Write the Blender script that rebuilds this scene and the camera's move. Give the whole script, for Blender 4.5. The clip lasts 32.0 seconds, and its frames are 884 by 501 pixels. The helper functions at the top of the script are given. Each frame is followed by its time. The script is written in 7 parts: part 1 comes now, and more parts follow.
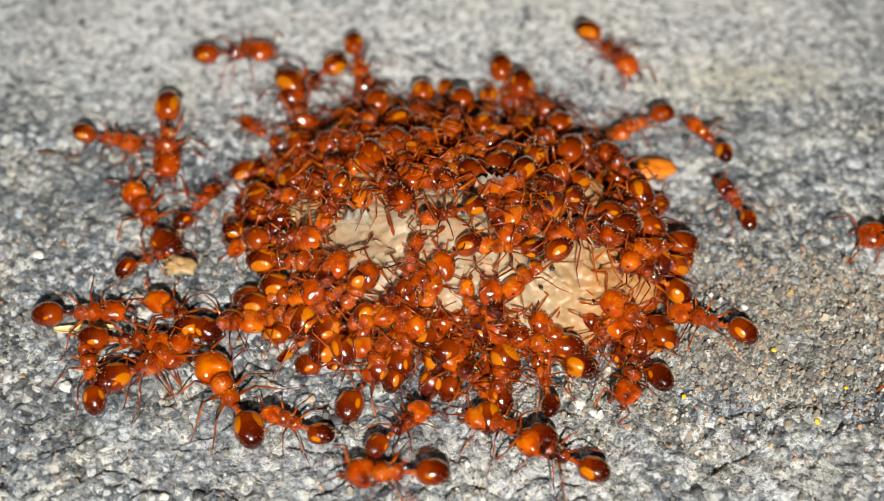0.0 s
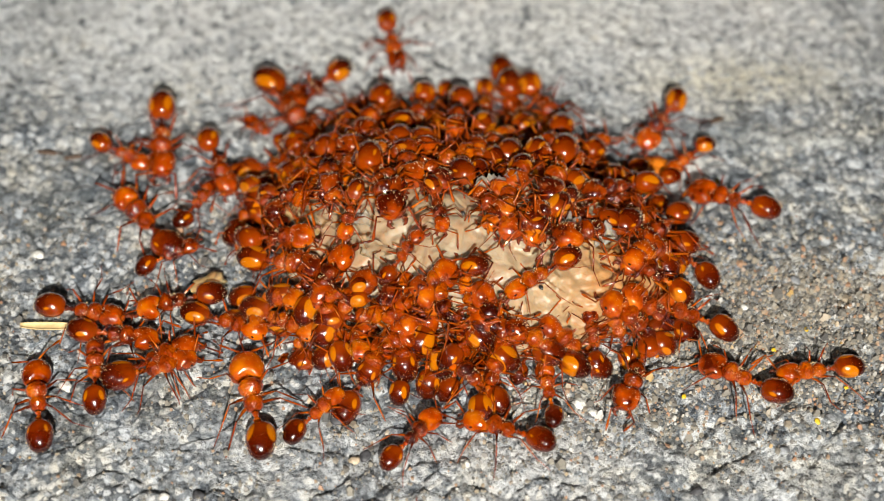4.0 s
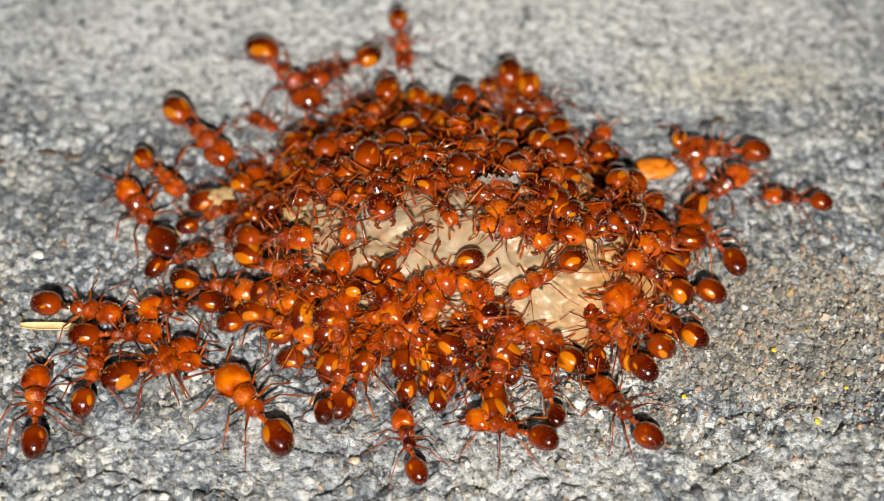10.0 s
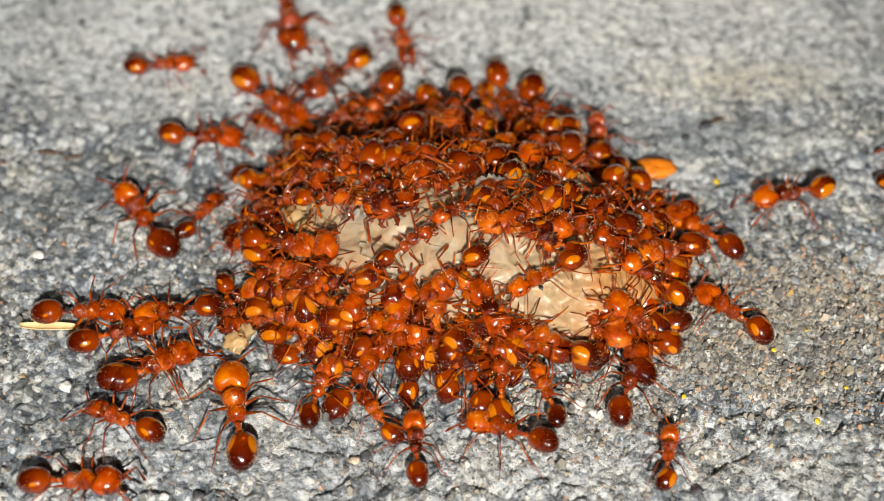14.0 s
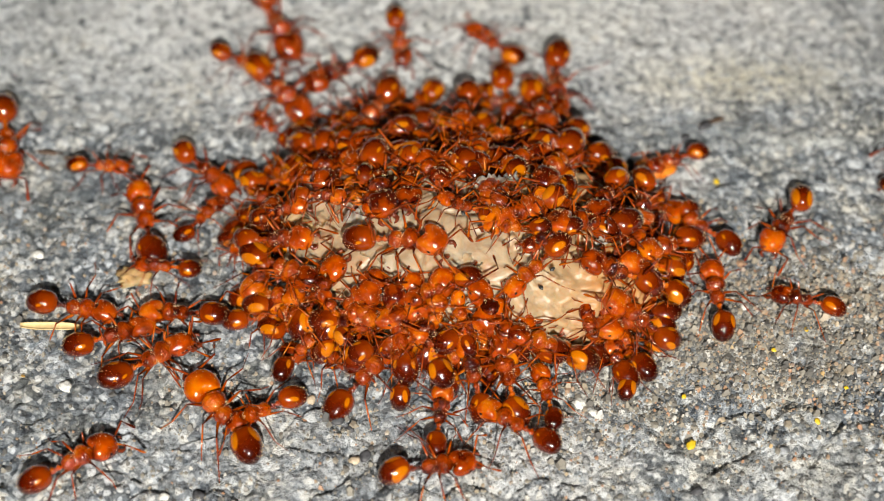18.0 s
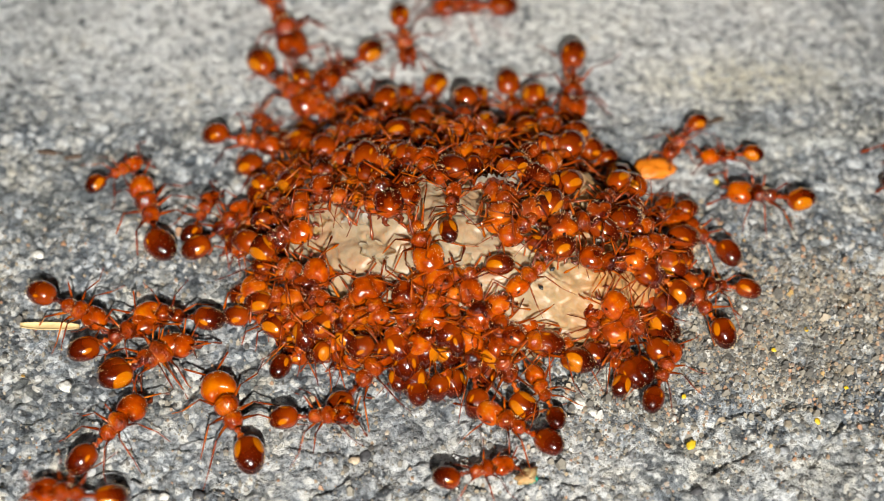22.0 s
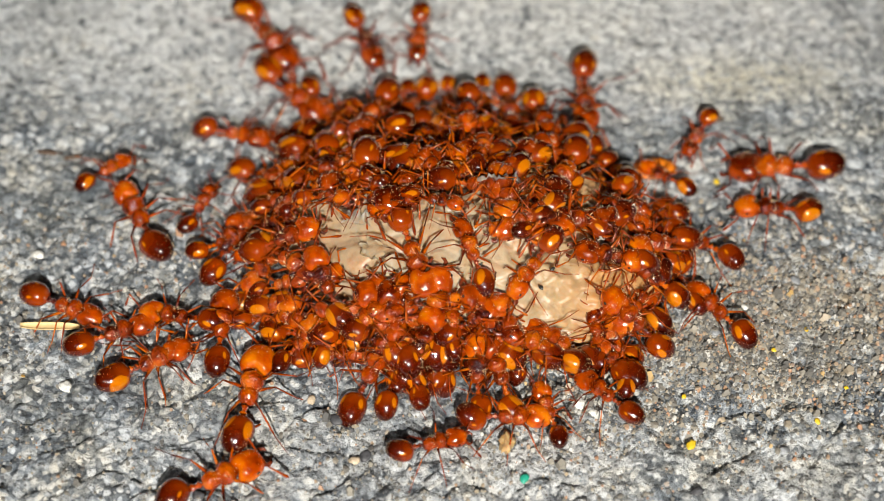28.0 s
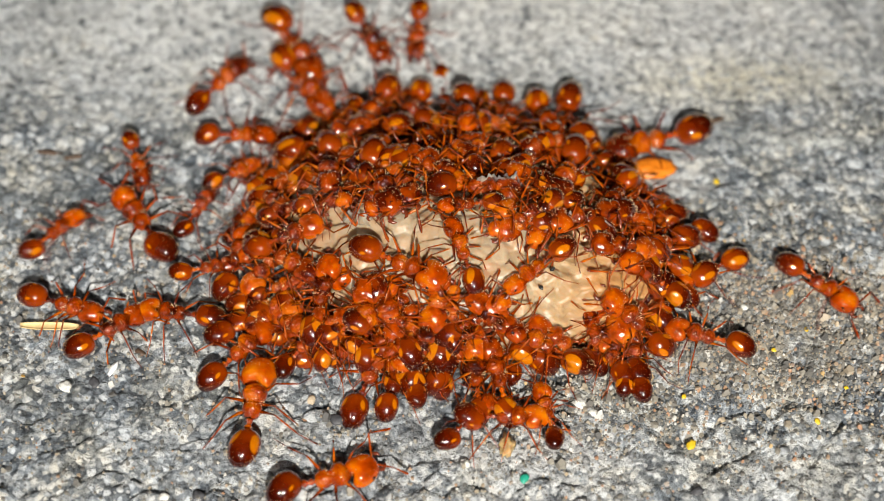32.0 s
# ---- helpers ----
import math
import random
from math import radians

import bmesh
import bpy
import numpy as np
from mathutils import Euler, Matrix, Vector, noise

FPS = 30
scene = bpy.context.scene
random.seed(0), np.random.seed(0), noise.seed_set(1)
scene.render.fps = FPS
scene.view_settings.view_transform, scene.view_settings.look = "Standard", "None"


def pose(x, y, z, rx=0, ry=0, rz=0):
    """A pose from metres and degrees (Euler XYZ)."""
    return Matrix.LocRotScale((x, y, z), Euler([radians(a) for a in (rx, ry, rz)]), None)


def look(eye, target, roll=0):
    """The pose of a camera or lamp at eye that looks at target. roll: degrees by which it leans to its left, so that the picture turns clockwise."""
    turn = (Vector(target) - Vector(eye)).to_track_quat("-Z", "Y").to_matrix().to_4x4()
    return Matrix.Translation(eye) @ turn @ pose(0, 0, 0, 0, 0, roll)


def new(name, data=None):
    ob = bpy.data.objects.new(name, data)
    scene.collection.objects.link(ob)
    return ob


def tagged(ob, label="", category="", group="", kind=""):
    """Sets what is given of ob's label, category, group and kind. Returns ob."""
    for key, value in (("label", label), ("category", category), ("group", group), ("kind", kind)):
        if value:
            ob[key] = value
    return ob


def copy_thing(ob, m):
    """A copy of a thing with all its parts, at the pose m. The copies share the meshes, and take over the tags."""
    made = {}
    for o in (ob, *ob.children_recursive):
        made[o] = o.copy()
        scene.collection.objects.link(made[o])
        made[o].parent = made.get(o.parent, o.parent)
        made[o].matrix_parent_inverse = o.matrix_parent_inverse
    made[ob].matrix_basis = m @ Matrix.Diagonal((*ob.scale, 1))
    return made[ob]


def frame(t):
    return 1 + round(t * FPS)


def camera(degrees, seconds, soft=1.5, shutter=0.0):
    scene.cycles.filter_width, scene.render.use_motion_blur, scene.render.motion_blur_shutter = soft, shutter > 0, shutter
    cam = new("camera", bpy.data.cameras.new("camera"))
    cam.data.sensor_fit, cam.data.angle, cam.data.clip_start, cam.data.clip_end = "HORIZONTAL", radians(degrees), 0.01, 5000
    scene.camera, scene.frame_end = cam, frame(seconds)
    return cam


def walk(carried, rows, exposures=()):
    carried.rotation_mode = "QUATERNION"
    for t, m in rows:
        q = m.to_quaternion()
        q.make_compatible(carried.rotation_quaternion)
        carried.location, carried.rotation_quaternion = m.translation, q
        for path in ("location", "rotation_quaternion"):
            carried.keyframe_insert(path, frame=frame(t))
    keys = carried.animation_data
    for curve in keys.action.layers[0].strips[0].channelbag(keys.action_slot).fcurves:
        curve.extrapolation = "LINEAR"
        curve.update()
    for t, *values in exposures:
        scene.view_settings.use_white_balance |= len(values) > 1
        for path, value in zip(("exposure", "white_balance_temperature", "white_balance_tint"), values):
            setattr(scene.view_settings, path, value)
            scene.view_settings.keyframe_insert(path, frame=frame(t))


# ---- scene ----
# Millimetre world: MM turns the plan's millimetres into metres.
MM = 0.001
LENS = 36.0
EYE = (0.0, -37.6 * MM, 60.2 * MM)
AIM = (0.0, 0.0, 0.0)

cam = camera(LENS, 32.0, soft=0.95, shutter=0.5)
cam.data.dof.use_dof = True
cam.data.dof.focus_distance = 0.0665
cam.data.dof.aperture_fstop = 28.0
walk(cam, [(0.0, look(EYE, AIM)), (32.0, look(EYE, AIM))])

# ---------------------------------------------------------------- light
# night: a small bright flash beside the lens, and hardly any sky
world = bpy.data.worlds.new("night")
world.use_nodes = True
world.node_tree.nodes["Background"].inputs[0].default_value = (0.75, 0.85, 1.0, 1)
world.node_tree.nodes["Background"].inputs[1].default_value = 0.0015
scene.world = world

flash = bpy.data.lights.new("flash", "AREA")
flash.shape = "DISK"
flash.size = 6 * MM
flash.energy = 0.65
flash.color = (1.0, 0.96, 0.885)
lamp = new("flash", flash)
lamp.matrix_world = look((12 * MM, -122 * MM, 118 * MM), (0, 2 * MM, 0))

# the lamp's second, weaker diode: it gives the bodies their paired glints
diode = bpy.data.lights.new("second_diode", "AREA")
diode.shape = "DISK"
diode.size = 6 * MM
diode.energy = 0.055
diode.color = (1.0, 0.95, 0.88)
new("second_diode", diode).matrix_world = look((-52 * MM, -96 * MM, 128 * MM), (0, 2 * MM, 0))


# ---------------------------------------------------------------- materials
def material(name):
    m = bpy.data.materials.new(name)
    m.use_nodes = True
    nodes, links = m.node_tree.nodes, m.node_tree.links
    return m, nodes, links, nodes["Principled BSDF"]


def node(nodes, kind, **values):
    n = nodes.new(kind)
    for key, value in values.items():
        n.inputs[key].default_value = value
    return n


def mm_coords(nodes, links):
    """Object coordinates in millimetres."""
    co = nodes.new("ShaderNodeTexCoord")
    mp = nodes.new("ShaderNodeMapping")
    mp.inputs["Scale"].default_value = (1000, 1000, 1000)
    links.new(co.outputs["Object"], mp.inputs["Vector"])
    return mp.outputs["Vector"]


def noise_at(nodes, links, vec, scale, detail=3.0, rough=0.6):
    n = node(nodes, "ShaderNodeTexNoise", Scale=scale, Detail=detail, Roughness=rough)
    links.new(vec, n.inputs["Vector"])
    return n.outputs["Fac"]


def ramp(nodes, links, fac, stops):
    r = nodes.new("ShaderNodeValToRGB")
    while len(r.color_ramp.elements) < len(stops):
        r.color_ramp.elements.new(0.5)
    for e, (p, c) in zip(r.color_ramp.elements, stops):
        e.position, e.color = p, (*c, 1)
    links.new(fac, r.inputs["Fac"])
    return r.outputs["Color"]


def calc(nodes, links, op, a, b):
    n = nodes.new("ShaderNodeMath")
    n.operation = op
    for i, v in enumerate((a, b)):
        if isinstance(v, (int, float)):
            n.inputs[i].default_value = v
        else:
            links.new(v, n.inputs[i])
    return n.outputs[0]


def blend(nodes, links, fac, a, b, how="MIX"):
    n = nodes.new("ShaderNodeMix")
    n.data_type, n.blend_type = "RGBA", how
    for i, v in ((0, fac), (6, a), (7, b)):
        if isinstance(v, (int, float)):
            n.inputs[i].default_value = v
        elif isinstance(v, tuple):
            n.inputs[i].default_value = (*v, 1)
        else:
            links.new(v, n.inputs[i])
    return n.outputs[2]


def bump(nodes, links, height, bsdf, distance, strength=0.6):
    b = node(nodes, "ShaderNodeBump", Strength=strength, Distance=distance)
    links.new(height, b.inputs["Height"])
    links.new(b.outputs["Normal"], bsdf.inputs["Normal"])


def stone_material():
    m, n, l, p = material("pitted_concrete")
    v = mm_coords(n, l)
    fine = noise_at(n, l, v, 5.0, 4, 0.75)
    blotch = noise_at(n, l, v, 1.9, 3, 0.65)
    broad = noise_at(n, l, v, 0.16, 3, 0.55)
    # rounded mineral grains, each of its own grey
    warp = node(n, "ShaderNodeTexNoise", Scale=1.2, Detail=2.0)
    l.new(v, warp.inputs["Vector"])
    bent = blend(n, l, 0.35, v, warp.outputs["Color"], "ADD")
    grains = []
    for scale, seed in ((2.7, 0.0), (1.25, 30.0)):
        g = node(n, "ShaderNodeTexVoronoi", Scale=scale)
        g.feature = "SMOOTH_F1"
        g.inputs["Smoothness"].default_value = 0.25
        shift = n.new("ShaderNodeVectorMath")
        shift.inputs[1].default_value = (seed, seed, 0)
        l.new(bent, shift.inputs[0])
        l.new(shift.outputs[0], g.inputs["Vector"])
        split = n.new("ShaderNodeSeparateColor")
        l.new(g.outputs["Color"], split.inputs[0])
        grains.append((g.outputs["Distance"], split.outputs[0], split.outputs[1]))
    s = calc(n, l, "ADD", calc(n, l, "MULTIPLY", fine, 0.6), calc(n, l, "MULTIPLY", blotch, 0.40))
    s = calc(n, l, "ADD", s, calc(n, l, "MULTIPLY", broad, 0.75))
    s = calc(n, l, "ADD", s, calc(n, l, "MULTIPLY", grains[0][1], 0.48))
    s = calc(n, l, "ADD", s, calc(n, l, "MULTIPLY", grains[1][1], 0.16))
    s = calc(n, l, "SUBTRACT", s, calc(n, l, "MULTIPLY", grains[0][0], 0.30))
    s = calc(n, l, "ADD", calc(n, l, "MULTIPLY", calc(n, l, "SUBTRACT", s, 1.045), 1.40), 0.575)
    col = ramp(n, l, s, [(0.12, (0.040, 0.046, 0.054)), (0.38, (0.140, 0.157, 0.172)), (0.57, (0.262, 0.279, 0.290)), (0.90, (0.62, 0.63, 0.625))])
    # bluish and buff clouds in the cement
    hue = calc(n, l, "ADD", noise_at(n, l, v, 0.30, 3, 0.6), calc(n, l, "MULTIPLY", calc(n, l, "SUBTRACT", grains[0][2], 0.5), 0.22))
    tint = ramp(n, l, hue, [(0.34, (0.94, 0.98, 1.04)), (0.50, (1.0, 1.0, 1.0)), (0.68, (1.06, 1.0, 0.89))])
    col = blend(n, l, 1.0, col, tint, "MULTIPLY")
    patchy = calc(n, l, "ADD", calc(n, l, "MULTIPLY", calc(n, l, "SUBTRACT", calc(n, l, "ADD", calc(n, l, "MULTIPLY", blotch, 0.6), calc(n, l, "MULTIPLY", fine, 0.4)), 0.5), 8.0), 0.75)
    patchy = calc(n, l, "MINIMUM", calc(n, l, "MAXIMUM", patchy, 0.0), 1.5)
    # pale and dark patches with their own ragged shapes: x, y, half width, half depth, colour, weight
    for x, y, a, b, c, w in SLAB_PATCHES:
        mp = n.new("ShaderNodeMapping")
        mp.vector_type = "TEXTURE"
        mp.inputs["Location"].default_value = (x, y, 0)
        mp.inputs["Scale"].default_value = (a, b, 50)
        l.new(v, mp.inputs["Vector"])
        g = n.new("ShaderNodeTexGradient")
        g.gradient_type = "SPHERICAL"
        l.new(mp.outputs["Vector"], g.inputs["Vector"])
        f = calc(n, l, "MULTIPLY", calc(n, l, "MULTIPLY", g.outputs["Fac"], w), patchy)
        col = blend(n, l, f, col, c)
    # white crystals and black specks
    vor = node(n, "ShaderNodeTexVoronoi", Scale=3.4)
    l.new(v, vor.inputs["Vector"])
    sep = n.new("ShaderNodeSeparateColor")
    l.new(vor.outputs["Color"], sep.inputs[0])
    near = calc(n, l, "LESS_THAN", vor.outputs["Distance"], 0.34)
    col = blend(n, l, calc(n, l, "MULTIPLY", calc(n, l, "MULTIPLY", near, calc(n, l, "GREATER_THAN", sep.outputs[0], 0.86)), 0.5), col, (0.78, 0.78, 0.76))
    col = blend(n, l, calc(n, l, "MULTIPLY", calc(n, l, "MULTIPLY", near, calc(n, l, "LESS_THAN", sep.outputs[0], 0.10)), 0.7), col, (0.07, 0.07, 0.075))
    l.new(col, p.inputs["Base Color"])
    p.inputs["Roughness"].default_value = 0.42
    rough_top = calc(n, l, "SUBTRACT", noise_at(n, l, v, 5.5, 4, 0.7), calc(n, l, "MULTIPLY", grains[0][0], 0.45))
    bump(n, l, rough_top, p, 0.36 * MM, 1.0)
    return m


SLAB_PATCHES = (
    # the first three are broad and make the rear of the slab paler
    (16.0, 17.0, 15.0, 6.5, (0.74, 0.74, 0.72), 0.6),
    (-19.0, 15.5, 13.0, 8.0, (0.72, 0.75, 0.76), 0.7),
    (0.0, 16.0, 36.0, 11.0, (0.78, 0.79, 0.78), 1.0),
    (17.0, 11.5, 8.0, 2.4, (0.70, 0.66, 0.52), 0.8),
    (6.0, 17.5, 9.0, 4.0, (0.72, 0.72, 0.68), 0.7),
    (-19.5, 3.0, 6.5, 2.4, (0.15, 0.17, 0.18), 0.7),
    (14.5, 7.4, 6.0, 1.7, (0.17, 0.20, 0.22), 0.75),
    (13.0, 4.3, 3.0, 2.2, (0.66, 0.67, 0.66), 0.9),
    (20.0, 7.2, 6.0, 0.8, (0.66, 0.68, 0.66), 0.8),
    (5.0, -11.3, 6.0, 3.2, (0.66, 0.65, 0.63), 0.9),
    (17.0, -12.5, 7.0, 2.2, (0.55, 0.55, 0.53), 0.7),
    (17.0, -5.0, 9.5, 4.6, (0.23, 0.21, 0.17), 0.6),
    (-4.0, -11.5, 14.0, 3.5, (0.50, 0.51, 0.52), 0.6),
)


def food_material(name, dark, middle, light, browned=False):
    m, n, l, p = material(name)
    v = mm_coords(n, l)
    a = noise_at(n, l, v, 0.55, 5, 0.68)
    col = ramp(n, l, a, [(0.30, dark), (0.44, middle), (0.60, light)])
    if browned:
        # one end is salmon-brown and a band across the middle yellower
        sep = n.new("ShaderNodeSeparateXYZ")
        l.new(v, sep.inputs[0])
        along = calc(n, l, "ADD", sep.outputs[0], calc(n, l, "MULTIPLY", calc(n, l, "SUBTRACT", a, 0.5), 6.0))
        end = ramp(n, l, calc(n, l, "MULTIPLY", along, 0.1), [(0.46, (0, 0, 0)), (0.74, (1, 1, 1))])
        col = blend(n, l, end, col, (0.38, 0.155, 0.045))
        yellow = ramp(n, l, calc(n, l, "MULTIPLY", along, 0.1), [(0.15, (0, 0, 0)), (0.45, (0.6, 0.6, 0.6))])
        col = blend(n, l, calc(n, l, "MULTIPLY", yellow, 0.6), col, (0.345, 0.240, 0.110))
    l.new(col, p.inputs["Base Color"])
    p.inputs["Roughness"].default_value = 0.34
    p.inputs["IOR"].default_value = 1.42
    p.inputs["Subsurface Weight"].default_value = 0.7
    p.inputs["Specular IOR Level"].default_value = 0.3
    p.inputs["Subsurface Radius"].default_value = (1.0, 0.62, 0.38)
    p.inputs["Subsurface Scale"].default_value = 0.7 * MM
    bump(n, l, noise_at(n, l, v, 1.9, 3, 0.5), p, 0.09 * MM, 0.6)
    return m


def amber(p, weight):
    """Light sinks into thin chitin and comes out redder."""
    p.inputs["Transmission Weight"].default_value = weight
    p.inputs["Subsurface Weight"].default_value = 0.4 * weight
    p.inputs["Subsurface Radius"].default_value = (1.0, 0.40, 0.08)
    p.inputs["Subsurface Scale"].default_value = 0.22 * MM


def shell_material(name, low, middle, high, rough=0.2, relief_mm=0.02, soft=0.0, grain=4.2):
    """Glossy chitin; each body its own shade."""
    m, n, l, p = material(name)
    v = mm_coords(n, l)
    info = n.new("ShaderNodeObjectInfo")
    own = n.new("ShaderNodeVectorMath")
    l.new(v, own.inputs[0])
    l.new(calc(n, l, "MULTIPLY", info.outputs["Random"], 40.0), own.inputs[1])
    cloud = calc(n, l, "MULTIPLY", calc(n, l, "SUBTRACT", noise_at(n, l, own.outputs[0], 1.3, 2, 0.5), 0.5), 1.7)
    f = calc(n, l, "ADD", calc(n, l, "ADD", calc(n, l, "MULTIPLY", info.outputs["Random"], 0.58), 0.10), cloud)
    l.new(ramp(n, l, f, [(0.0, low), (0.5, middle), (1.0, high)]), p.inputs["Base Color"])
    p.inputs["Roughness"].default_value = rough
    p.inputs["IOR"].default_value = 1.42
    p.inputs["Specular IOR Level"].default_value = 0.35
    p.inputs["Coat Weight"].default_value = 0.9
    p.inputs["Coat Roughness"].default_value = 0.04
    amber(p, soft)
    bump(n, l, noise_at(n, l, v, grain, 1, 0.5), p, relief_mm * MM, 1.0)
    return m


def gaster_material():
    """Dark mahogany, with an amber window on each side of the fore part."""
    m, n, l, p = material("banded_amber_chitin")
    v = mm_coords(n, l)
    sep = n.new("ShaderNodeSeparateXYZ")
    l.new(v, sep.inputs[0])
    info = n.new("ShaderNodeObjectInfo")
    own = calc(n, l, "FRACT", calc(n, l, "MULTIPLY", info.outputs["Random"], 17.0), 0.0)
    wob = calc(n, l, "MULTIPLY", calc(n, l, "SUBTRACT", noise_at(n, l, v, 1.6, 2, 0.5), 0.5), 0.42)
    # each window is a leaf that leans outwards to the rear; its size differs from ant to ant
    aside = calc(n, l, "ABSOLUTE", calc(n, l, "ADD", sep.outputs[1], calc(n, l, "MULTIPLY", calc(n, l, "SUBTRACT", own, 0.5), 0.16)), 0.0)
    lean = calc(n, l, "ADD", aside, calc(n, l, "MULTIPLY", sep.outputs[0], 0.20))
    dx = calc(n, l, "DIVIDE", calc(n, l, "SUBTRACT", sep.outputs[0], 0.22), 0.50)
    dy = calc(n, l, "DIVIDE", calc(n, l, "SUBTRACT", lean, 0.49), 0.20)
    d = calc(n, l, "SQRT", calc(n, l, "ADD", calc(n, l, "MULTIPLY", dx, dx), calc(n, l, "MULTIPLY", dy, dy)), 0.0)
    d = calc(n, l, "ADD", d, calc(n, l, "MULTIPLY", wob, 0.7))
    d = calc(n, l, "ADD", d, calc(n, l, "MULTIPLY", calc(n, l, "SUBTRACT", info.outputs["Random"], 0.28), 0.95))
    back = ramp(n, l, calc(n, l, "ADD", calc(n, l, "MULTIPLY", sep.outputs[0], 0.42), calc(n, l, "ADD", wob, calc(n, l, "ADD", calc(n, l, "MULTIPLY", own, 0.25), 0.36))),
                [(0.12, (0.036, 0.0026, 0.0004)), (0.45, (0.12, 0.010, 0.0004)), (0.85, (0.33, 0.044, 0.0006))])
    window = ramp(n, l, d, [(0.80, (1, 1, 1)), (1.04, (0, 0, 0))])
    l.new(blend(n, l, window, back, blend(n, l, calc(n, l, "ADD", calc(n, l, "MULTIPLY", wob, 2.4), 0.5), (0.48, 0.105, 0.001), (0.74, 0.235, 0.002))), p.inputs["Base Color"])
    p.inputs["Roughness"].default_value = 0.16
    p.inputs["IOR"].default_value = 1.42
    p.inputs["Specular IOR Level"].default_value = 0.35
    p.inputs["Coat Weight"].default_value = 0.95
    p.inputs["Coat Roughness"].default_value = 0.035
    amber(p, 0.35)
    p.inputs["Subsurface Scale"].default_value = 0.12 * MM
    bump(n, l, noise_at(n, l, v, 7.0, 2, 0.5), p, 0.022 * MM, 0.6)
    return m


def plain(name, colour, rough=0.5, spread=0.25, scale=5.0):
    m, n, l, p = material(name)
    v = mm_coords(n, l)
    a = noise_at(n, l, v, scale, 3, 0.6)
    dark = tuple(c * (1 - spread * 2) for c in colour)
    light = tuple(min(1, c * (1 + spread)) for c in colour)
    l.new(ramp(n, l, a, [(0.3, dark), (0.7, light)]), p.inputs["Base Color"])
    p.inputs["Roughness"].default_value = rough
    bump(n, l, a, p, 0.03 * MM, 0.5)
    return m


def grain_material():
    m, n, l, p = material("mixed_sand")
    g = n.new("ShaderNodeNewGeometry")
    col = ramp(n, l, g.outputs["Random Per Island"], [(0.0, (0.09, 0.088, 0.084)), (0.3, (0.16, 0.15, 0.132)), (0.6, (0.25, 0.23, 0.19)),
                                        (0.80, (0.32, 0.27, 0.20)), (0.90, (0.34, 0.19, 0.11)), (0.93, (0.38, 0.36, 0.32)), (0.985, (0.52, 0.51, 0.48)), (1.0, (0.42, 0.25, 0.05))])
    l.new(col, p.inputs["Base Color"])
    p.inputs["Roughness"].default_value = 0.35
    return m


STONE = stone_material()
MEAT = food_material("soft_pale_meat", (0.345, 0.180, 0.095), (0.350, 0.235, 0.138), (0.355, 0.275, 0.185), True)
FAT = food_material("yellow_fat", (0.35, 0.18, 0.075), (0.37, 0.235, 0.105), (0.38, 0.28, 0.15))
HEAD = shell_material("orange_chitin", (0.09, 0.006, 0.0002), (0.49, 0.062, 0.0002), (0.80, 0.190, 0.0006), 0.14, 0.04, 0.4)
BODY = shell_material("red_brown_chitin", (0.045, 0.003, 0.0002), (0.38, 0.046, 0.0002), (0.74, 0.170, 0.0006), 0.14, 0.10, 0.4, 7.0)
LIMB = shell_material("thin_red_chitin", (0.10, 0.010, 0.0010), (0.33, 0.048, 0.0010), (0.58, 0.15, 0.005), 0.18, 0.03, 0.3)
GASTER = gaster_material()
EYE_BLACK = plain("black_eye", (0.012, 0.008, 0.008), 0.2)
JAW = plain("dark_jaw", (0.11, 0.02, 0.006), 0.25)
# real bristles, but coloured extra pale so they read as pinpoint glints
HAIR = plain("golden_glint_hair", (0.90, 0.64, 0.34), 0.12, 0.1)
SAND = grain_material()


# ---------------------------------------------------------------- mesh tools
def mesh_of(name, verts, faces, mat, smooth=True):
    me = bpy.data.meshes.new(name)
    me.from_pydata([tuple(c * MM for c in v) for v in verts], [], faces)
    me.materials.append(mat)
    if smooth:
        me.polygons.foreach_set("use_smooth", [True] * len(me.polygons))
    me.update()
    return me


def part(name, mesh, parent, at=None, label=""):
    ob = new(name, mesh)
    ob.parent = parent
    if at is not None:
        ob.matrix_basis = at
    return tagged(ob, label)


def mmpose(x, y, z, rx=0, ry=0, rz=0):
    return pose(x * MM, y * MM, z * MM, rx, ry, rz)


def loft(rings, sides=16):
    """Rings (x, z, half width, half height, flatness) along x, closed at both ends."""
    verts, faces = [], []
    for x, z, w, h in rings:
        for k in range(sides):
            a = 2 * math.pi * k / sides
            verts.append((x, w * math.cos(a), z + h * math.sin(a)))
    for i in range(len(rings) - 1):
        for k in range(sides):
            j = (k + 1) % sides
            faces.append((i * sides + k, i * sides + j, (i + 1) * sides + j, (i + 1) * sides + k))
    faces.append(tuple(range(sides - 1, -1, -1)))
    faces.append(tuple((len(rings) - 1) * sides + k for k in range(sides)))
    return verts, faces


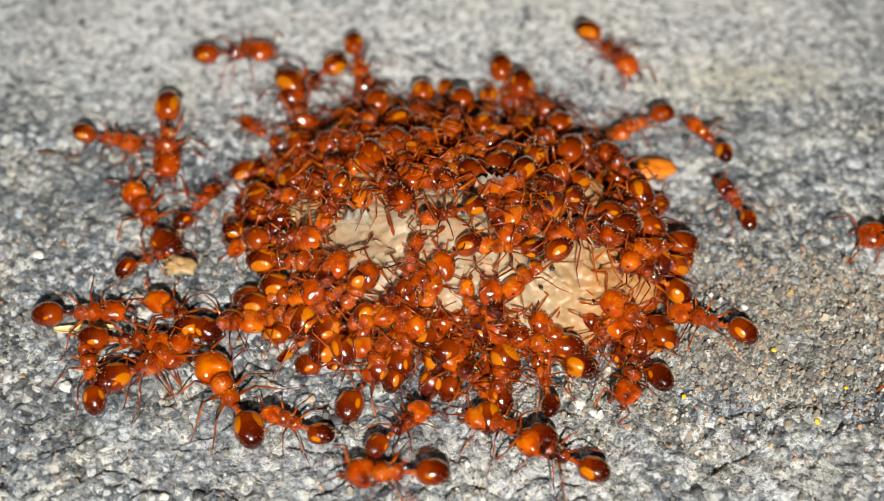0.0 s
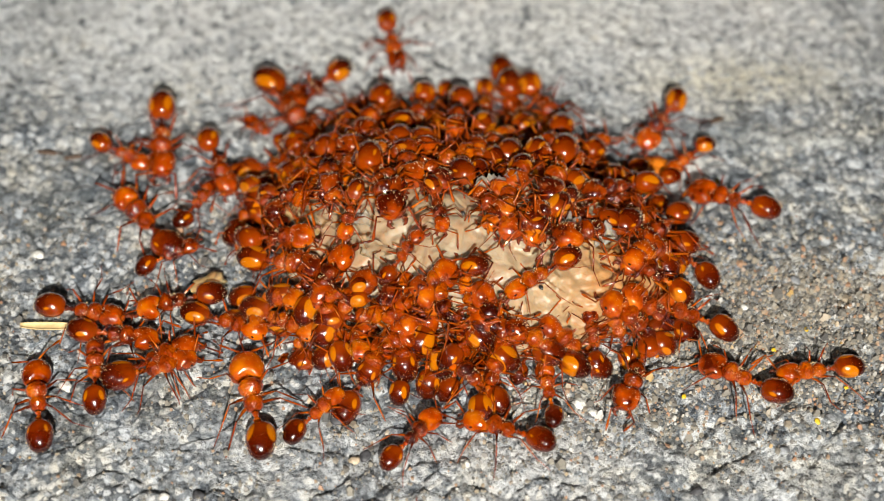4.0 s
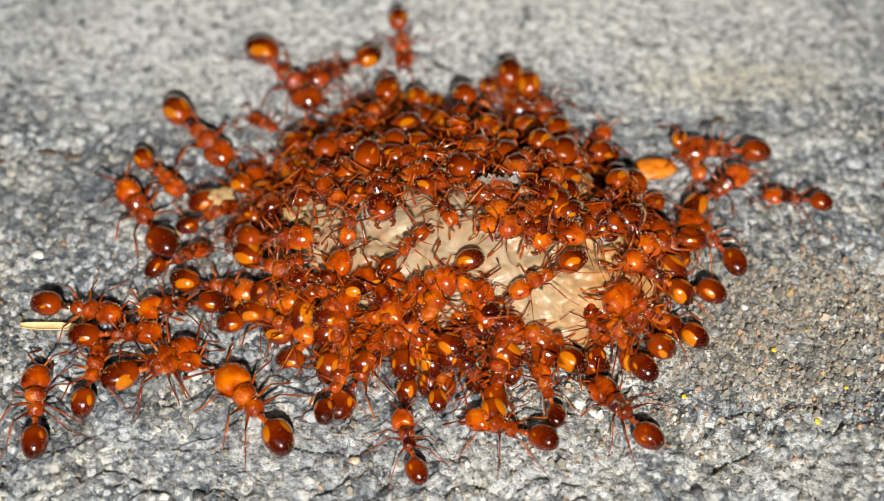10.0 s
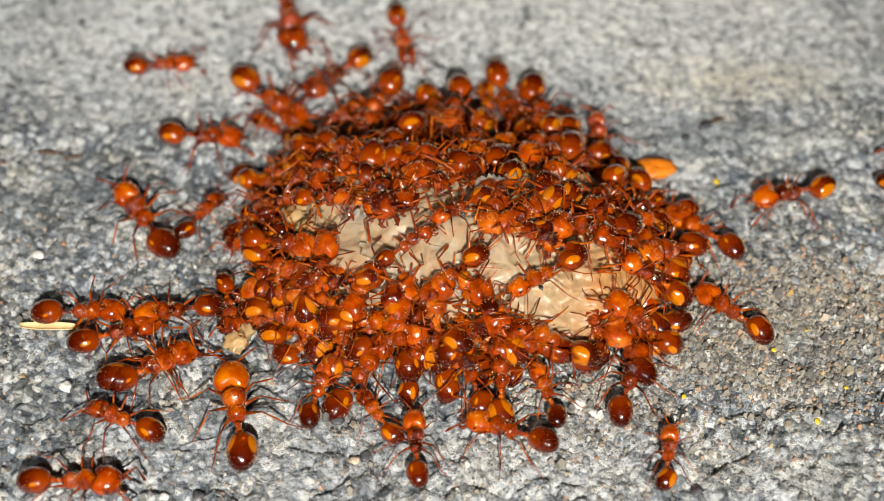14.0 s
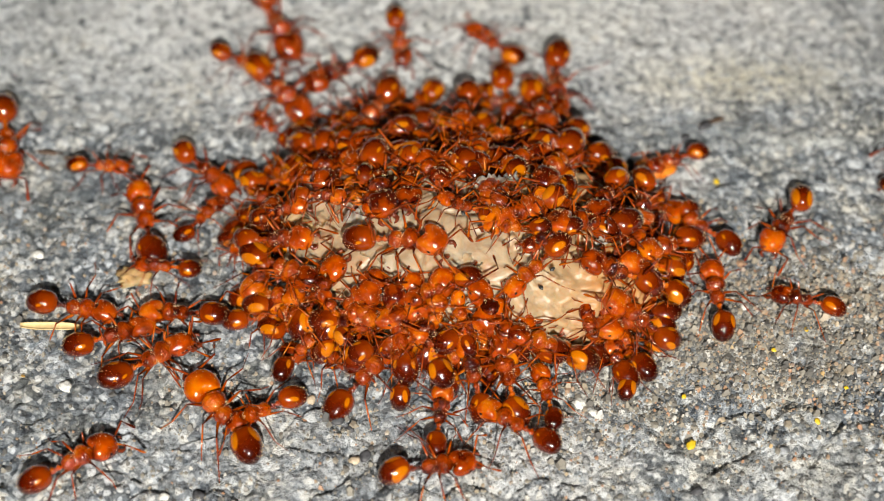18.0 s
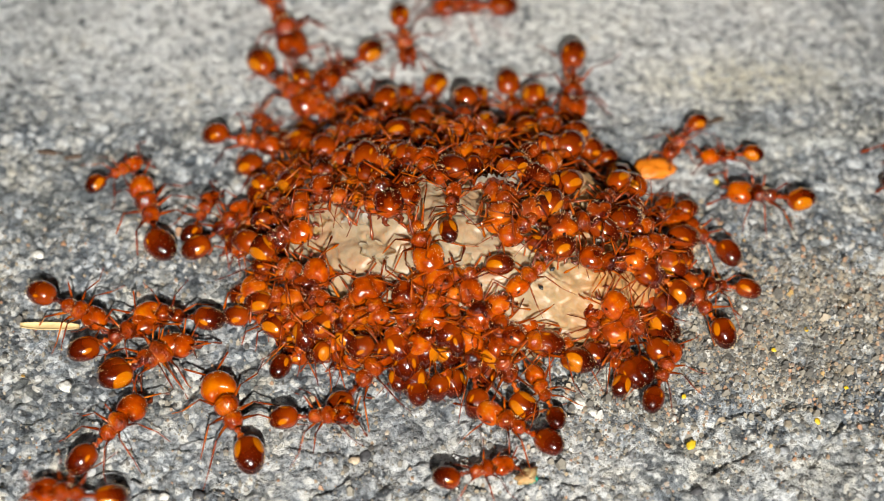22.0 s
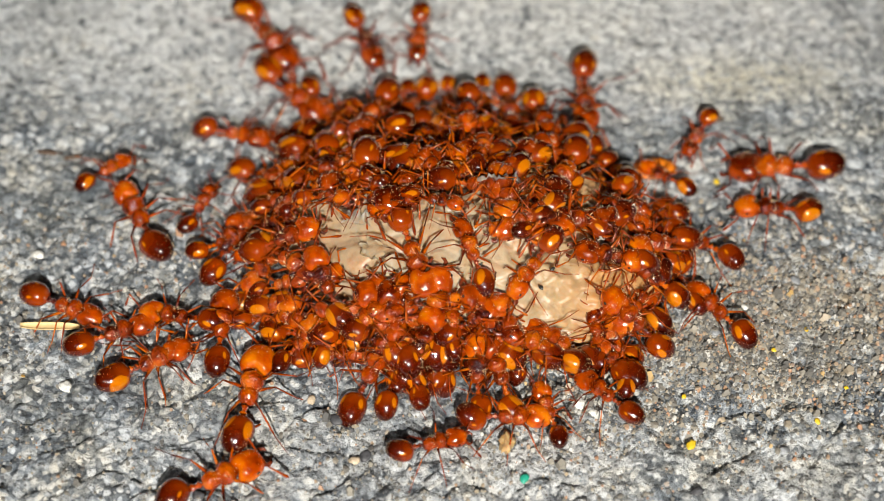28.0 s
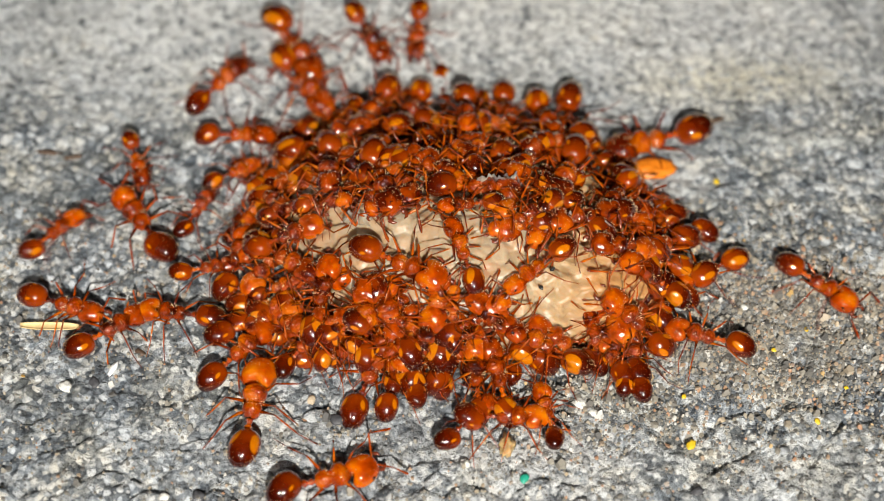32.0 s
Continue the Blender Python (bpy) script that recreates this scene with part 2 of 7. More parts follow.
def tube(points, radii, sides=7):
    """A tapering tube through points."""
    verts, faces = [], []
    pts = [Vector(p) for p in points]
    for i, p in enumerate(pts):
        d = (pts[min(i + 1, len(pts) - 1)] - pts[max(i - 1, 0)]).normalized()
        u = d.cross(Vector((0, 0, 1)))
        if u.length < 0.01:
            u = Vector((0, 1, 0))
        u.normalize()
        w = d.cross(u)
        for k in range(sides):
            a = 2 * math.pi * k / sides
            verts.append(tuple(p + (u * math.cos(a) + w * math.sin(a)) * radii[i]))
    for i in range(len(pts) - 1):
        for k in range(sides):
            j = (k + 1) % sides
            faces.append((i * sides + k, i * sides + j, (i + 1) * sides + j, (i + 1) * sides + k))
    faces.append(tuple(range(sides)))
    faces.append(tuple((len(pts) - 1) * sides + k for k in range(sides - 1, -1, -1)))
    return verts, faces


def join(*pieces):
    verts, faces = [], []
    for v, f in pieces:
        o = len(verts)
        verts += v
        faces += [tuple(i + o for i in q) for q in f]
    return verts, faces


def egg(length, width, height, blunt=0.0, rings=14, sides=18, z=0.0):
    """An egg along x, fuller towards +x by blunt."""
    out = []
    for i in range(rings + 1):
        a = math.pi * i / rings
        x = -math.cos(a)
        r = max(0.02, math.sin(a)) ** 0.85 * (1 + blunt * x)
        out.append((x * length / 2, z, r * width / 2, r * height / 2))
    return loft(out, sides)


def hairs(rng, count, length, width, height, out=0.16, upward=True):
    """Short bristles standing on an egg of that size."""
    pieces = []
    for _ in range(count):
        d = Vector((rng.gauss(0, 1), rng.gauss(0, 1), abs(rng.gauss(0, 1)) if upward else rng.gauss(0, 1))).normalized()
        p = Vector((d.x * length / 2, d.y * width / 2, d.z * height / 2)) * 0.97
        q = p + (d + Vector((-0.4, 0, 0.1))) * out * rng.uniform(0.7, 1.3)
        pieces.append(tube([p, (p + q) / 2, q], [0.009, 0.008, 0.005], 3))
    return join(*pieces)


# ---------------------------------------------------------------- relief of the ground and of the heap
TABLES = [np.random.RandomState(seed).rand(256, 256) for seed in range(12)]


def value_noise(x, y, cell, seed):
    table = TABLES[seed]
    c, s = math.cos(0.5 + seed), math.sin(0.5 + seed)
    u, v = (x * c - y * s) / cell, (x * s + y * c) / cell
    i, j = np.floor(u).astype(int), np.floor(v).astype(int)
    f, g = u - i, v - j
    f, g = f * f * (3 - 2 * f), g * g * (3 - 2 * g)
    t = lambda a, b: table[a % 256, b % 256]
    return (t(i, j) * (1 - f) + t(i + 1, j) * f) * (1 - g) + (t(i, j + 1) * (1 - f) + t(i + 1, j + 1) * f) * g - 0.5


def low_relief(x, y):
    """The slow swells of the stone, on which the ants stand."""
    return 0.45 * value_noise(x, y, 14.0, 1) + 0.30 * value_noise(x, y, 3.5, 2)


def relief(x, y):
    """Height of the stone in millimetres."""
    smooth = 1 - 0.45 / (1 + np.exp(-np.clip(y - 7.5, -20, 20)))
    z = low_relief(x, y) + smooth * (0.17 * value_noise(x, y, 1.1, 3) + 0.32 * value_noise(x, y, 0.55, 4) + 0.22 * value_noise(x, y, 0.27, 5))
    # shallow cracks and flakes on the front of the slab
    front = np.clip((-6.0 - y) / 3.0, 0, 1)
    for cell, seed, deep in ((2.4, 8, 0.30), (1.3, 9, 0.18)):
        z = z - deep * front * np.clip(1 - np.abs(value_noise(x, y * 1.6, cell, seed)) / 0.07, 0, 1)
    # a worn ridge runs across behind the heap
    edge = 7.2 + 0.8 * value_noise(x, y * 0, 6.0, 6) + 0.5 * value_noise(x, y * 0, 1.6, 7)
    return z + 0.14 * np.exp(-np.clip((y - edge) / 0.9, -6, 6) ** 2) - 0.07 * np.exp(-np.clip((y - edge + 0.7) / 0.3, -6, 6) ** 2)


def build_ground():
    def steps(fine_from, fine_to, step):
        core = np.arange(fine_from, fine_to, step)
        grow = np.cumsum(step * 1.25 ** np.arange(1, 46))
        return np.concatenate([fine_from - grow[::-1], core, core[-1] + grow])

    xs, ys = steps(-28, 28, 0.11), steps(-17, 24, 0.11)
    gx, gy = np.meshgrid(xs, ys)
    gz = relief(gx, gy)
    co = np.stack([gx, gy, gz], -1).reshape(-1, 3) * MM
    w, h = len(xs), len(ys)
    a = (np.arange(h - 1)[:, None] * w + np.arange(w - 1)[None, :]).ravel()
    quads = np.stack([a, a + 1, a + w + 1, a + w], -1).ravel()
    me = bpy.data.meshes.new("ground")
    me.vertices.add(len(co))
    me.vertices.foreach_set("co", co.ravel())
    me.loops.add(len(quads))
    me.loops.foreach_set("vertex_index", quads)
    me.polygons.add(len(a))
    me.polygons.foreach_set("loop_start", np.arange(len(a)) * 4)
    me.polygons.foreach_set("use_smooth", np.ones(len(a), bool))
    me.update(calc_edges=True)
    me.materials.append(STONE)
    return tagged(new("ground", me), "grey pitted concrete slab with pale smears and patches", "ground", kind="structure")


# ---------------------------------------------------------------- the food
FOOD_AT, FOOD_SIZE, FOOD_TURN = (1.3, -0.3), (10.2, 5.9, 4.2), -9.0


def build_food():
    rng = random.Random(5)
    verts, faces = [], []
    rows, cols = 120, 260
    for i in range(rows + 1):
        e = math.pi / 2 - (math.pi * 0.62) * i / rows
        for j in range(cols):
            a = 2 * math.pi * j / cols
            d = Vector((math.cos(e) * math.cos(a), math.cos(e) * math.sin(a), math.sin(e)))
            q = Vector((d.x * FOOD_SIZE[0], d.y * FOOD_SIZE[1], d.z * FOOD_SIZE[2]))
            lump = 0.55 * noise.noise(q * 0.35) + 0.18 * noise.noise(q * 0.8 + Vector((7, 1, 3))) + 0.06 * noise.noise(q * 1.9)
            crease = 0.16 * max(0.0, 0.16 - abs(noise.noise(q * 0.55 + Vector((2, 9, 4))))) / 0.16
            crease += 0.07 * max(0.0, 0.14 - abs(noise.noise(q * 1.0 + Vector((5, 2, 8))))) / 0.14
            # the torn end is grainy
            torn = min(1.0, max(0.0, (q.x - 1.5) / 4.0))
            lump += torn * (0.30 * noise.noise(q * 1.3 + Vector((4, 4, 1))) + 0.16 * noise.noise(q * 2.6) + 0.07 * noise.noise(q * 5.0))
            lump += 0.05 * noise.noise(q * 4.0 + Vector((1, 6, 2)))
            q += d * (lump - crease)
            verts.append((q.x, q.y, max(q.z, -0.4)))
    for i in range(rows):
        for j in range(cols):
            k = (j + 1) % cols
            faces.append((i * cols + j, (i + 1) * cols + j, (i + 1) * cols + k, i * cols + k))
    food = new("food_scrap", mesh_of("food_scrap", verts, faces, MEAT))
    food.matrix_basis = mmpose(FOOD_AT[0], FOOD_AT[1], 0, 0, 0, FOOD_TURN)
    return tagged(food, "moist cream-coloured scrap of meat on the concrete", "food")


# ---------------------------------------------------------------- ants
# A worker faces +x; the middle of its thorax is the thing's origin, RIDE above its footing.
RIDE = 0.66
LEGS = ((0.45, 62, 1.0), (0.10, 100, 1.05), (-0.25, 138, 1.25))


def leg_mesh(reach, rng):
    """One leg along +y: coxa, thigh rising, shin falling, foot on the ground."""
    r = reach
    knee = (0.05, 0.95 * r, 0.55 + rng.uniform(-0.1, 0.12))
    ankle = (rng.uniform(-0.15, 0.1), 1.75 * r, -0.26)
    toe = (rng.uniform(-0.35, 0.1), 2.45 * r, -0.62)
    thigh = tube([(0, 0, 0), (0.02, 0.22, -0.05), (0.04, 0.45 * r, 0.22), knee], [0.080, 0.088, 0.076, 0.038])
    shin = tube([knee, tuple((a + b) / 2 for a, b in zip(knee, ankle)), ankle], [0.034, 0.044, 0.027])
    foot = tube([ankle, tuple((a + b) / 2 for a, b in zip(ankle, toe)), toe], [0.025, 0.019, 0.015])
    return thigh, join(shin, foot)


def antenna_mesh(rng, side):
    spread = rng.uniform(0.5, 0.9)
    elbow = (0.35, side * spread, 0.35 + rng.uniform(-0.1, 0.2))
    tip = (1.15 + rng.uniform(-0.2, 0.2), side * (spread + rng.uniform(-0.15, 0.3)), -0.25)
    mid = tuple((a + b) / 2 for a, b in zip(elbow, tip))
    scape = tube([(0, 0, 0), tuple(c / 2 for c in elbow), elbow], [0.05, 0.05, 0.045], 6)
    whip = tube([elbow, mid, tuple(m * 0.35 + t * 0.65 for m, t in zip(mid, tip)), tip], [0.04, 0.05, 0.085, 0.035], 6)
    return join(scape, whip)


def build_worker(head_wide, seed, label):
    """A worker 5 mm long; head_wide is 1 for a small worker, up to 1.5 for a big-headed one."""
    rng = random.Random(seed)
    root = new("ant")
    k = head_wide
    thorax = loft([(-0.80, 0.0, 0.10, 0.10), (-0.72, 0.02, 0.25, 0.25), (-0.5, 0.05, 0.34, 0.34), (-0.3, 0.06, 0.35, 0.33), (-0.12, 0.03, 0.29, 0.26), (-0.04, 0.03, 0.28, 0.25),
                   (0.08, 0.10, 0.38, 0.36), (0.3, 0.15, 0.44, 0.42), (0.5, 0.14, 0.42, 0.38), (0.68, 0.08, 0.30, 0.27), (0.8, 0.04, 0.18, 0.17), (0.88, 0.02, 0.12, 0.11)], 18)
    thorax = ([(x, y * 1.28, z * 1.24) for x, y, z in thorax[0]], thorax[1])
    body = part("thorax", mesh_of("thorax", *thorax, BODY), root)
    part("bristles", mesh_of("bristles", *hairs(rng, 100, 1.4, 0.90, 1.0, 0.08), HAIR), body)
    waist = loft([(0.26, -0.02, 0.07, 0.07), (0.1, 0.0, 0.09, 0.1), (0.0, 0.1, 0.17, 0.22), (-0.1, 0.03, 0.11, 0.13), (-0.2, 0.03, 0.11, 0.12),
                  (-0.32, 0.08, 0.20, 0.2), (-0.42, 0.02, 0.13, 0.14), (-0.52, 0.0, 0.10, 0.1)], 12)
    part("waist", mesh_of("waist", *waist[:1], waist[1], BODY), root, mmpose(-0.93, 0, 0))
    # abdomen: overlapping plates, the first by far the largest
    g = 1.0 - 0.08 * (k - 1)
    plates = []
    for i in range(23):
        a = math.pi * i / 22
        x = math.cos(a)
        r = max(0.03, math.sin(a)) ** 0.8 * (1 + 0.10 * x)
        for lip in (-0.28, -0.58, -0.8):
            if lip < x < lip + 0.14:
                r *= 1.018
        plates.append((x * 0.90 * g, 0.03 - 0.05 * x * x, r * 0.70 * g, r * 0.64 * g))
    plates.reverse()
    tail = part("abdomen", mesh_of("abdomen", *loft(plates, 20), GASTER), root, mmpose(-2.2, 0, 0.04, 0, rng.uniform(-12, 6), rng.uniform(-12, 12)))
    part("bristles", mesh_of("bristles", *hairs(rng, 80, 1.78 * g, 1.40 * g, 1.24 * g, 0.07), HAIR), tail)
    # head: squarish, lobed behind, with eyes, jaws and elbowed feelers
    hl, hw, hh = 1.25 * (0.55 + 0.45 * k), 1.10 * k, 0.98 * (0.5 + 0.5 * k)
    rings = []
    for i in range(17):
        a = math.pi * i / 16
        x = -math.cos(a)
        r = max(0.03, math.sin(a)) ** 0.66
        rings.append((x * hl * 0.52, 0.0, r * (1 - 0.09 * x) * hw / 2, r * (1 - 0.05 * x) * hh / 2))
    v, f = loft(rings, 22)
    lobed = []
    for x, y, z in v:
        back = max(0.0, -x / (0.52 * hl))
        groove = math.exp(-(y / (0.20 * hw)) ** 2)
        x += 0.20 * hl * groove * back ** 1.5
        if z > 0:
            z -= 0.06 * k * groove * back
        lobed.append((x - 0.04, y, z))
    at = 1.30 + 0.18 * (k - 1)
    head = part("head", mesh_of("head", lobed, f, HEAD), root, mmpose(at, 0, 0.02, 0, rng.uniform(4, 16), rng.uniform(-10, 10)))
    part("bristles", mesh_of("bristles", *hairs(rng, 80, hl, hw, hh, 0.06), HAIR), head)
    for side in (1, -1):
        part("eye", mesh_of("eye", *egg(0.17, 0.09, 0.14, 0, 8, 10), EYE_BLACK), head, mmpose(0.12 * hl, side * 0.44 * hw, 0.17 * hh))
        jaw = tube([(0, 0, 0), (0.16, side * 0.10, 0), (0.32, side * 0.02, 0), (0.38, -side * 0.12, -0.02)], [0.12, 0.11, 0.08, 0.02], 8)
        part("jaw", mesh_of("jaw", *jaw, JAW), head, mmpose(0.46 * hl, side * 0.22 * hw, -0.12 * hh))
        part("antenna", mesh_of("antenna", *antenna_mesh(rng, side), LIMB), head, mmpose(0.42 * hl, side * 0.14 * hw, 0.22 * hh))
    for x, turn, reach in LEGS:
        for side in (1, -1):
            thigh, shin = leg_mesh(reach, rng)
            leg = part("leg", mesh_of("leg", *thigh, LIMB), root,
                       mmpose(x, side * 0.16, -0.12, 0, 0, side * (turn - 90) + (180 if side < 0 else 0) + rng.uniform(-12, 12)))
            part("shin", mesh_of("shin", *shin, LIMB), leg)
    tagged(root, label, "ant", "ants feeding on the scrap")
    return root


# ---------------------------------------------------------------- setting each ant on its way
SMALL = [build_worker(1.08 + 0.05 * i, 10 + i, "small glossy orange-brown ant") for i in range(6)]
LARGE = [build_worker(wide, 30 + i, "large broad-headed red-orange ant") for i, wide in enumerate((1.30, 1.46, 1.40, 1.36))]
MODELS = SMALL + LARGE
ANT_COUNT = [0]


def step_rows(rows, rng, still, swing):
    """Times and swings of a limb: short steps while the ant walks, now and then a shift while it stands."""
    out = [(0.0, rng.uniform(-1, 1) * still)]
    sign = 1
    for a, b in zip(rows, rows[1:]):
        gone = math.hypot(b[1] - a[1], b[2] - a[2]) + abs(b[4] - a[4]) / 45
        n = min(int(gone / 1.1), int((b[0] - a[0]) / 0.14))
        if n < 1:
            n = max(1, int((b[0] - a[0]) / 1.7))
            for k in range(n):
                out.append((a[0] + (b[0] - a[0]) * (k + rng.uniform(0.3, 0.9)) / n, rng.uniform(-1, 1) * still))
        else:
            for k in range(n):
                sign = -sign
                out.append((a[0] + (b[0] - a[0]) * (k + 0.5) / n, sign * swing))
    out.append((32.0, rng.uniform(-1, 1) * still))
    return [r for i, r in enumerate(out) if i == 0 or r[0] > out[i - 1][0] + 0.06]


def footing(x, y):
    return float(low_relief(np.float64(x), np.float64(y)))


ON_SLAB = ("on bare grey concrete", "ants on the slab")
ON_FOOD = ("feeding on the pale food scrap", "ants feeding on the scrap")
IN_HEAP = ("crowded among others in the heap", "ants in the heap")


def ant(model, size, rows, doing, crowd):
    """An ant of that length in millimetres on its way: rows of seconds, x, y, footing, heading, lift of the head."""
    ANT_COUNT[0] += 1
    rng = random.Random(ANT_COUNT[0])
    k = size / 5.0
    a = copy_thing(MODELS[model], Matrix.Identity(4))
    a.scale = (k, k, k)
    tagged(a, MODELS[model]["label"] + " " + doing, group=crowd)
    full = []
    for i, (t, x, y, z, turn, lift) in enumerate(rows):
        full.append((t, x, y, z, turn, lift))
        if i + 1 < len(rows):
            # small shoves between the rows
            b = rows[i + 1]
            gone = math.hypot(b[1] - x, b[2] - y)
            n = int((b[0] - t) / 0.8)
            if gone < 1.5 and n > 1:
                for j in range(1, n):
                    f = j / n
                    g = f * f * (3 - 2 * f)
                    full.append((t + (b[0] - t) * f, x + (b[1] - x) * g + rng.gauss(0, 0.09), y + (b[2] - y) * g + rng.gauss(0, 0.09),
                                 z + (b[3] - z) * g, turn + (b[4] - turn) * g + rng.gauss(0, 3.0), lift + (b[5] - lift) * g))
    lean = rng.gauss(0, 15 if rows[0][3] > 1.0 else 5)
    for o in a.children:
        if o.name.startswith("abdomen"):
            o.matrix_basis = o.matrix_basis @ pose(0, 0, 0, 0, rng.gauss(2, 8), rng.gauss(0, 11))
        if o.name.startswith("leg"):
            o.matrix_basis = o.matrix_basis @ pose(0, 0, 0, rng.gauss(0, 7), 0, rng.gauss(0, 10))
    walk(a, [(t, mmpose(x, y, z + RIDE * k + footing(x, y), lean, -lift, turn)) for t, x, y, z, turn, lift in full])
    legs = [o for o in a.children if o.name.startswith("leg")]
    for i, leg in enumerate(legs):
        base = leg.matrix_basis.copy()
        phase = 1 if (i in (0, 3, 4)) else -1
        walk(leg, [(t, base @ pose(0, 0, 0, 0, 0, s * phase)) for t, s in step_rows(rows, rng, 11, 19)])
    head = [o for o in a.children if o.name.startswith("head")][0]
    base = head.matrix_basis.copy()
    walk(head, [(t, base @ pose(0, 0, 0, 0, rng.gauss(0, 4), rng.gauss(0, 7))) for t in np.linspace(0, 32, 17)])
    for o in head.children:
        if o.name.startswith("antenna"):
            base = o.matrix_basis.copy()
            walk(o, [(t, base @ pose(0, 0, 0, rng.gauss(0, 8), rng.gauss(0, 10), rng.gauss(0, 14))) for t in np.linspace(0, 32, 25)])
    return a


# ---------------------------------------------------------------- the place
build_ground()
scrap = build_food()


def pebble_mesh(name, mat, rng, sx, sy, sz, rough=0.18, rows=8, cols=12):
    """A small uneven lump with its foot at zero."""
    verts, faces = [], []
    off = Vector((rng.uniform(0, 50), rng.uniform(0, 50), rng.uniform(0, 50)))
    for i in range(rows + 1):
        e = math.pi * (0.5 - i / rows)
        for j in range(cols):
            a = 2 * math.pi * j / cols
            d = Vector((math.cos(e) * math.cos(a), math.cos(e) * math.sin(a), math.sin(e)))
            r = 1 + rough * 2 * noise.noise(d * 1.7 + off) + rough * noise.noise(d * 4 + off)
            verts.append((d.x * sx * r, d.y * sy * r, d.z * sz * r + sz * 0.8))
    for i in range(rows):
        for j in range(cols):
            k = (j + 1) % cols
            faces.append((i * cols + j, (i + 1) * cols + j, (i + 1) * cols + k, i * cols + k))
    return mesh_of(name, verts, faces, mat)


def on_ground(x, y, lift=0.0, rz=0):
    z = float(relief(np.float64(x), np.float64(y)))
    return mmpose(x, y, z + lift, 0, 0, rz)


# torn lobes, flaps and dark specks of the scrap, in its own space
SPECK = plain("black_speck", (0.03, 0.028, 0.025), 0.4)


def on_scrap(u, v):
    """Height of the scrap's top at a share of its half length and half width."""
    return FOOD_SIZE[2] * math.sqrt(max(0.02, 1 - u * u - v * v))


def dress_scrap():
    rng = random.Random(8)
    for u, v, s in ((-0.84, 0.0, 0.75), (-0.78, -0.18, 0.6)):
        me = pebble_mesh("lobe", FAT, rng, s * 1.3, s * 0.85, s * 0.4, 0.22, 12, 18)
        part("lobe", me, scrap, mmpose(u * FOOD_SIZE[0], v * FOOD_SIZE[1], on_scrap(u, v) - s * 0.62, 0, 0, rng.uniform(-40, 40)), "grainy yellowish lobe")
    for u, v, s in ((-0.62, 0.2, 0.9), (-0.2, 0.3, 0.7), (0.12, 0.12, 0.7), (0.35, 0.3, 0.8), (-0.42, -0.42, 0.8), (0.05, -0.45, 0.7), (-0.75, -0.1, 0.7), (0.55, 0.2, 0.8)):
        pts, faces = [], []
        bend = rng.uniform(0.3, 0.9)
        for i in range(9):
            for j in range(7):
                a, b = (i / 8 - 0.5) * 2, (j / 6 - 0.5) * 2
                edge = 1 + 0.55 * noise.noise(Vector((a * 2 + u * 9, b * 2, v * 7)))
                pts.append((a * s * edge, b * s * 0.6 * edge, 0.15 - bend * 0.25 * (a * a) + 0.3 * noise.noise(Vector((a * 2, b * 2, u * 11)))))
        for i in range(8):
            for j in range(6):
                faces.append((i * 7 + j, (i + 1) * 7 + j, (i + 1) * 7 + j + 1, i * 7 + j + 1))
        n = len(pts)
        pts += [(x, y, z - 0.1) for x, y, z in pts]
        faces += [tuple(n + k for k in reversed(f)) for f in faces]
        rim = [i * 7 for i in range(9)] + [56 + j for j in range(1, 7)] + [i * 7 + 6 for i in range(7, -1, -1)] + [j for j in range(5, 0, -1)]
        faces += [(a, rim[(k + 1) % len(rim)], n + rim[(k + 1) % len(rim)], n + a) for k, a in enumerate(rim)]
        part("flap", mesh_of("flap", pts, faces, MEAT), scrap,
             mmpose(u * FOOD_SIZE[0], v * FOOD_SIZE[1], on_scrap(u, v) - 0.02, -18 * v, 22 * u, rng.uniform(-60, 60)), "torn pale flap")
    for u, v in ((0.02, 0.32), (-0.02, -0.06), (0.27, 0.0), (0.36, -0.42), (0.44, -0.40), (0.40, -0.56)):
        part("speck", pebble_mesh("speck", SPECK, rng, 0.13, 0.09, 0.07, 0.3), scrap,
             mmpose(u * FOOD_SIZE[0], v * FOOD_SIZE[1], on_scrap(u, v) + 0.2, 0, 0, rng.uniform(0, 180)), "black grit speck")


SHRED = food_material("pale_membrane", (0.28, 0.18, 0.12), (0.30, 0.24, 0.18), (0.34, 0.29, 0.24))


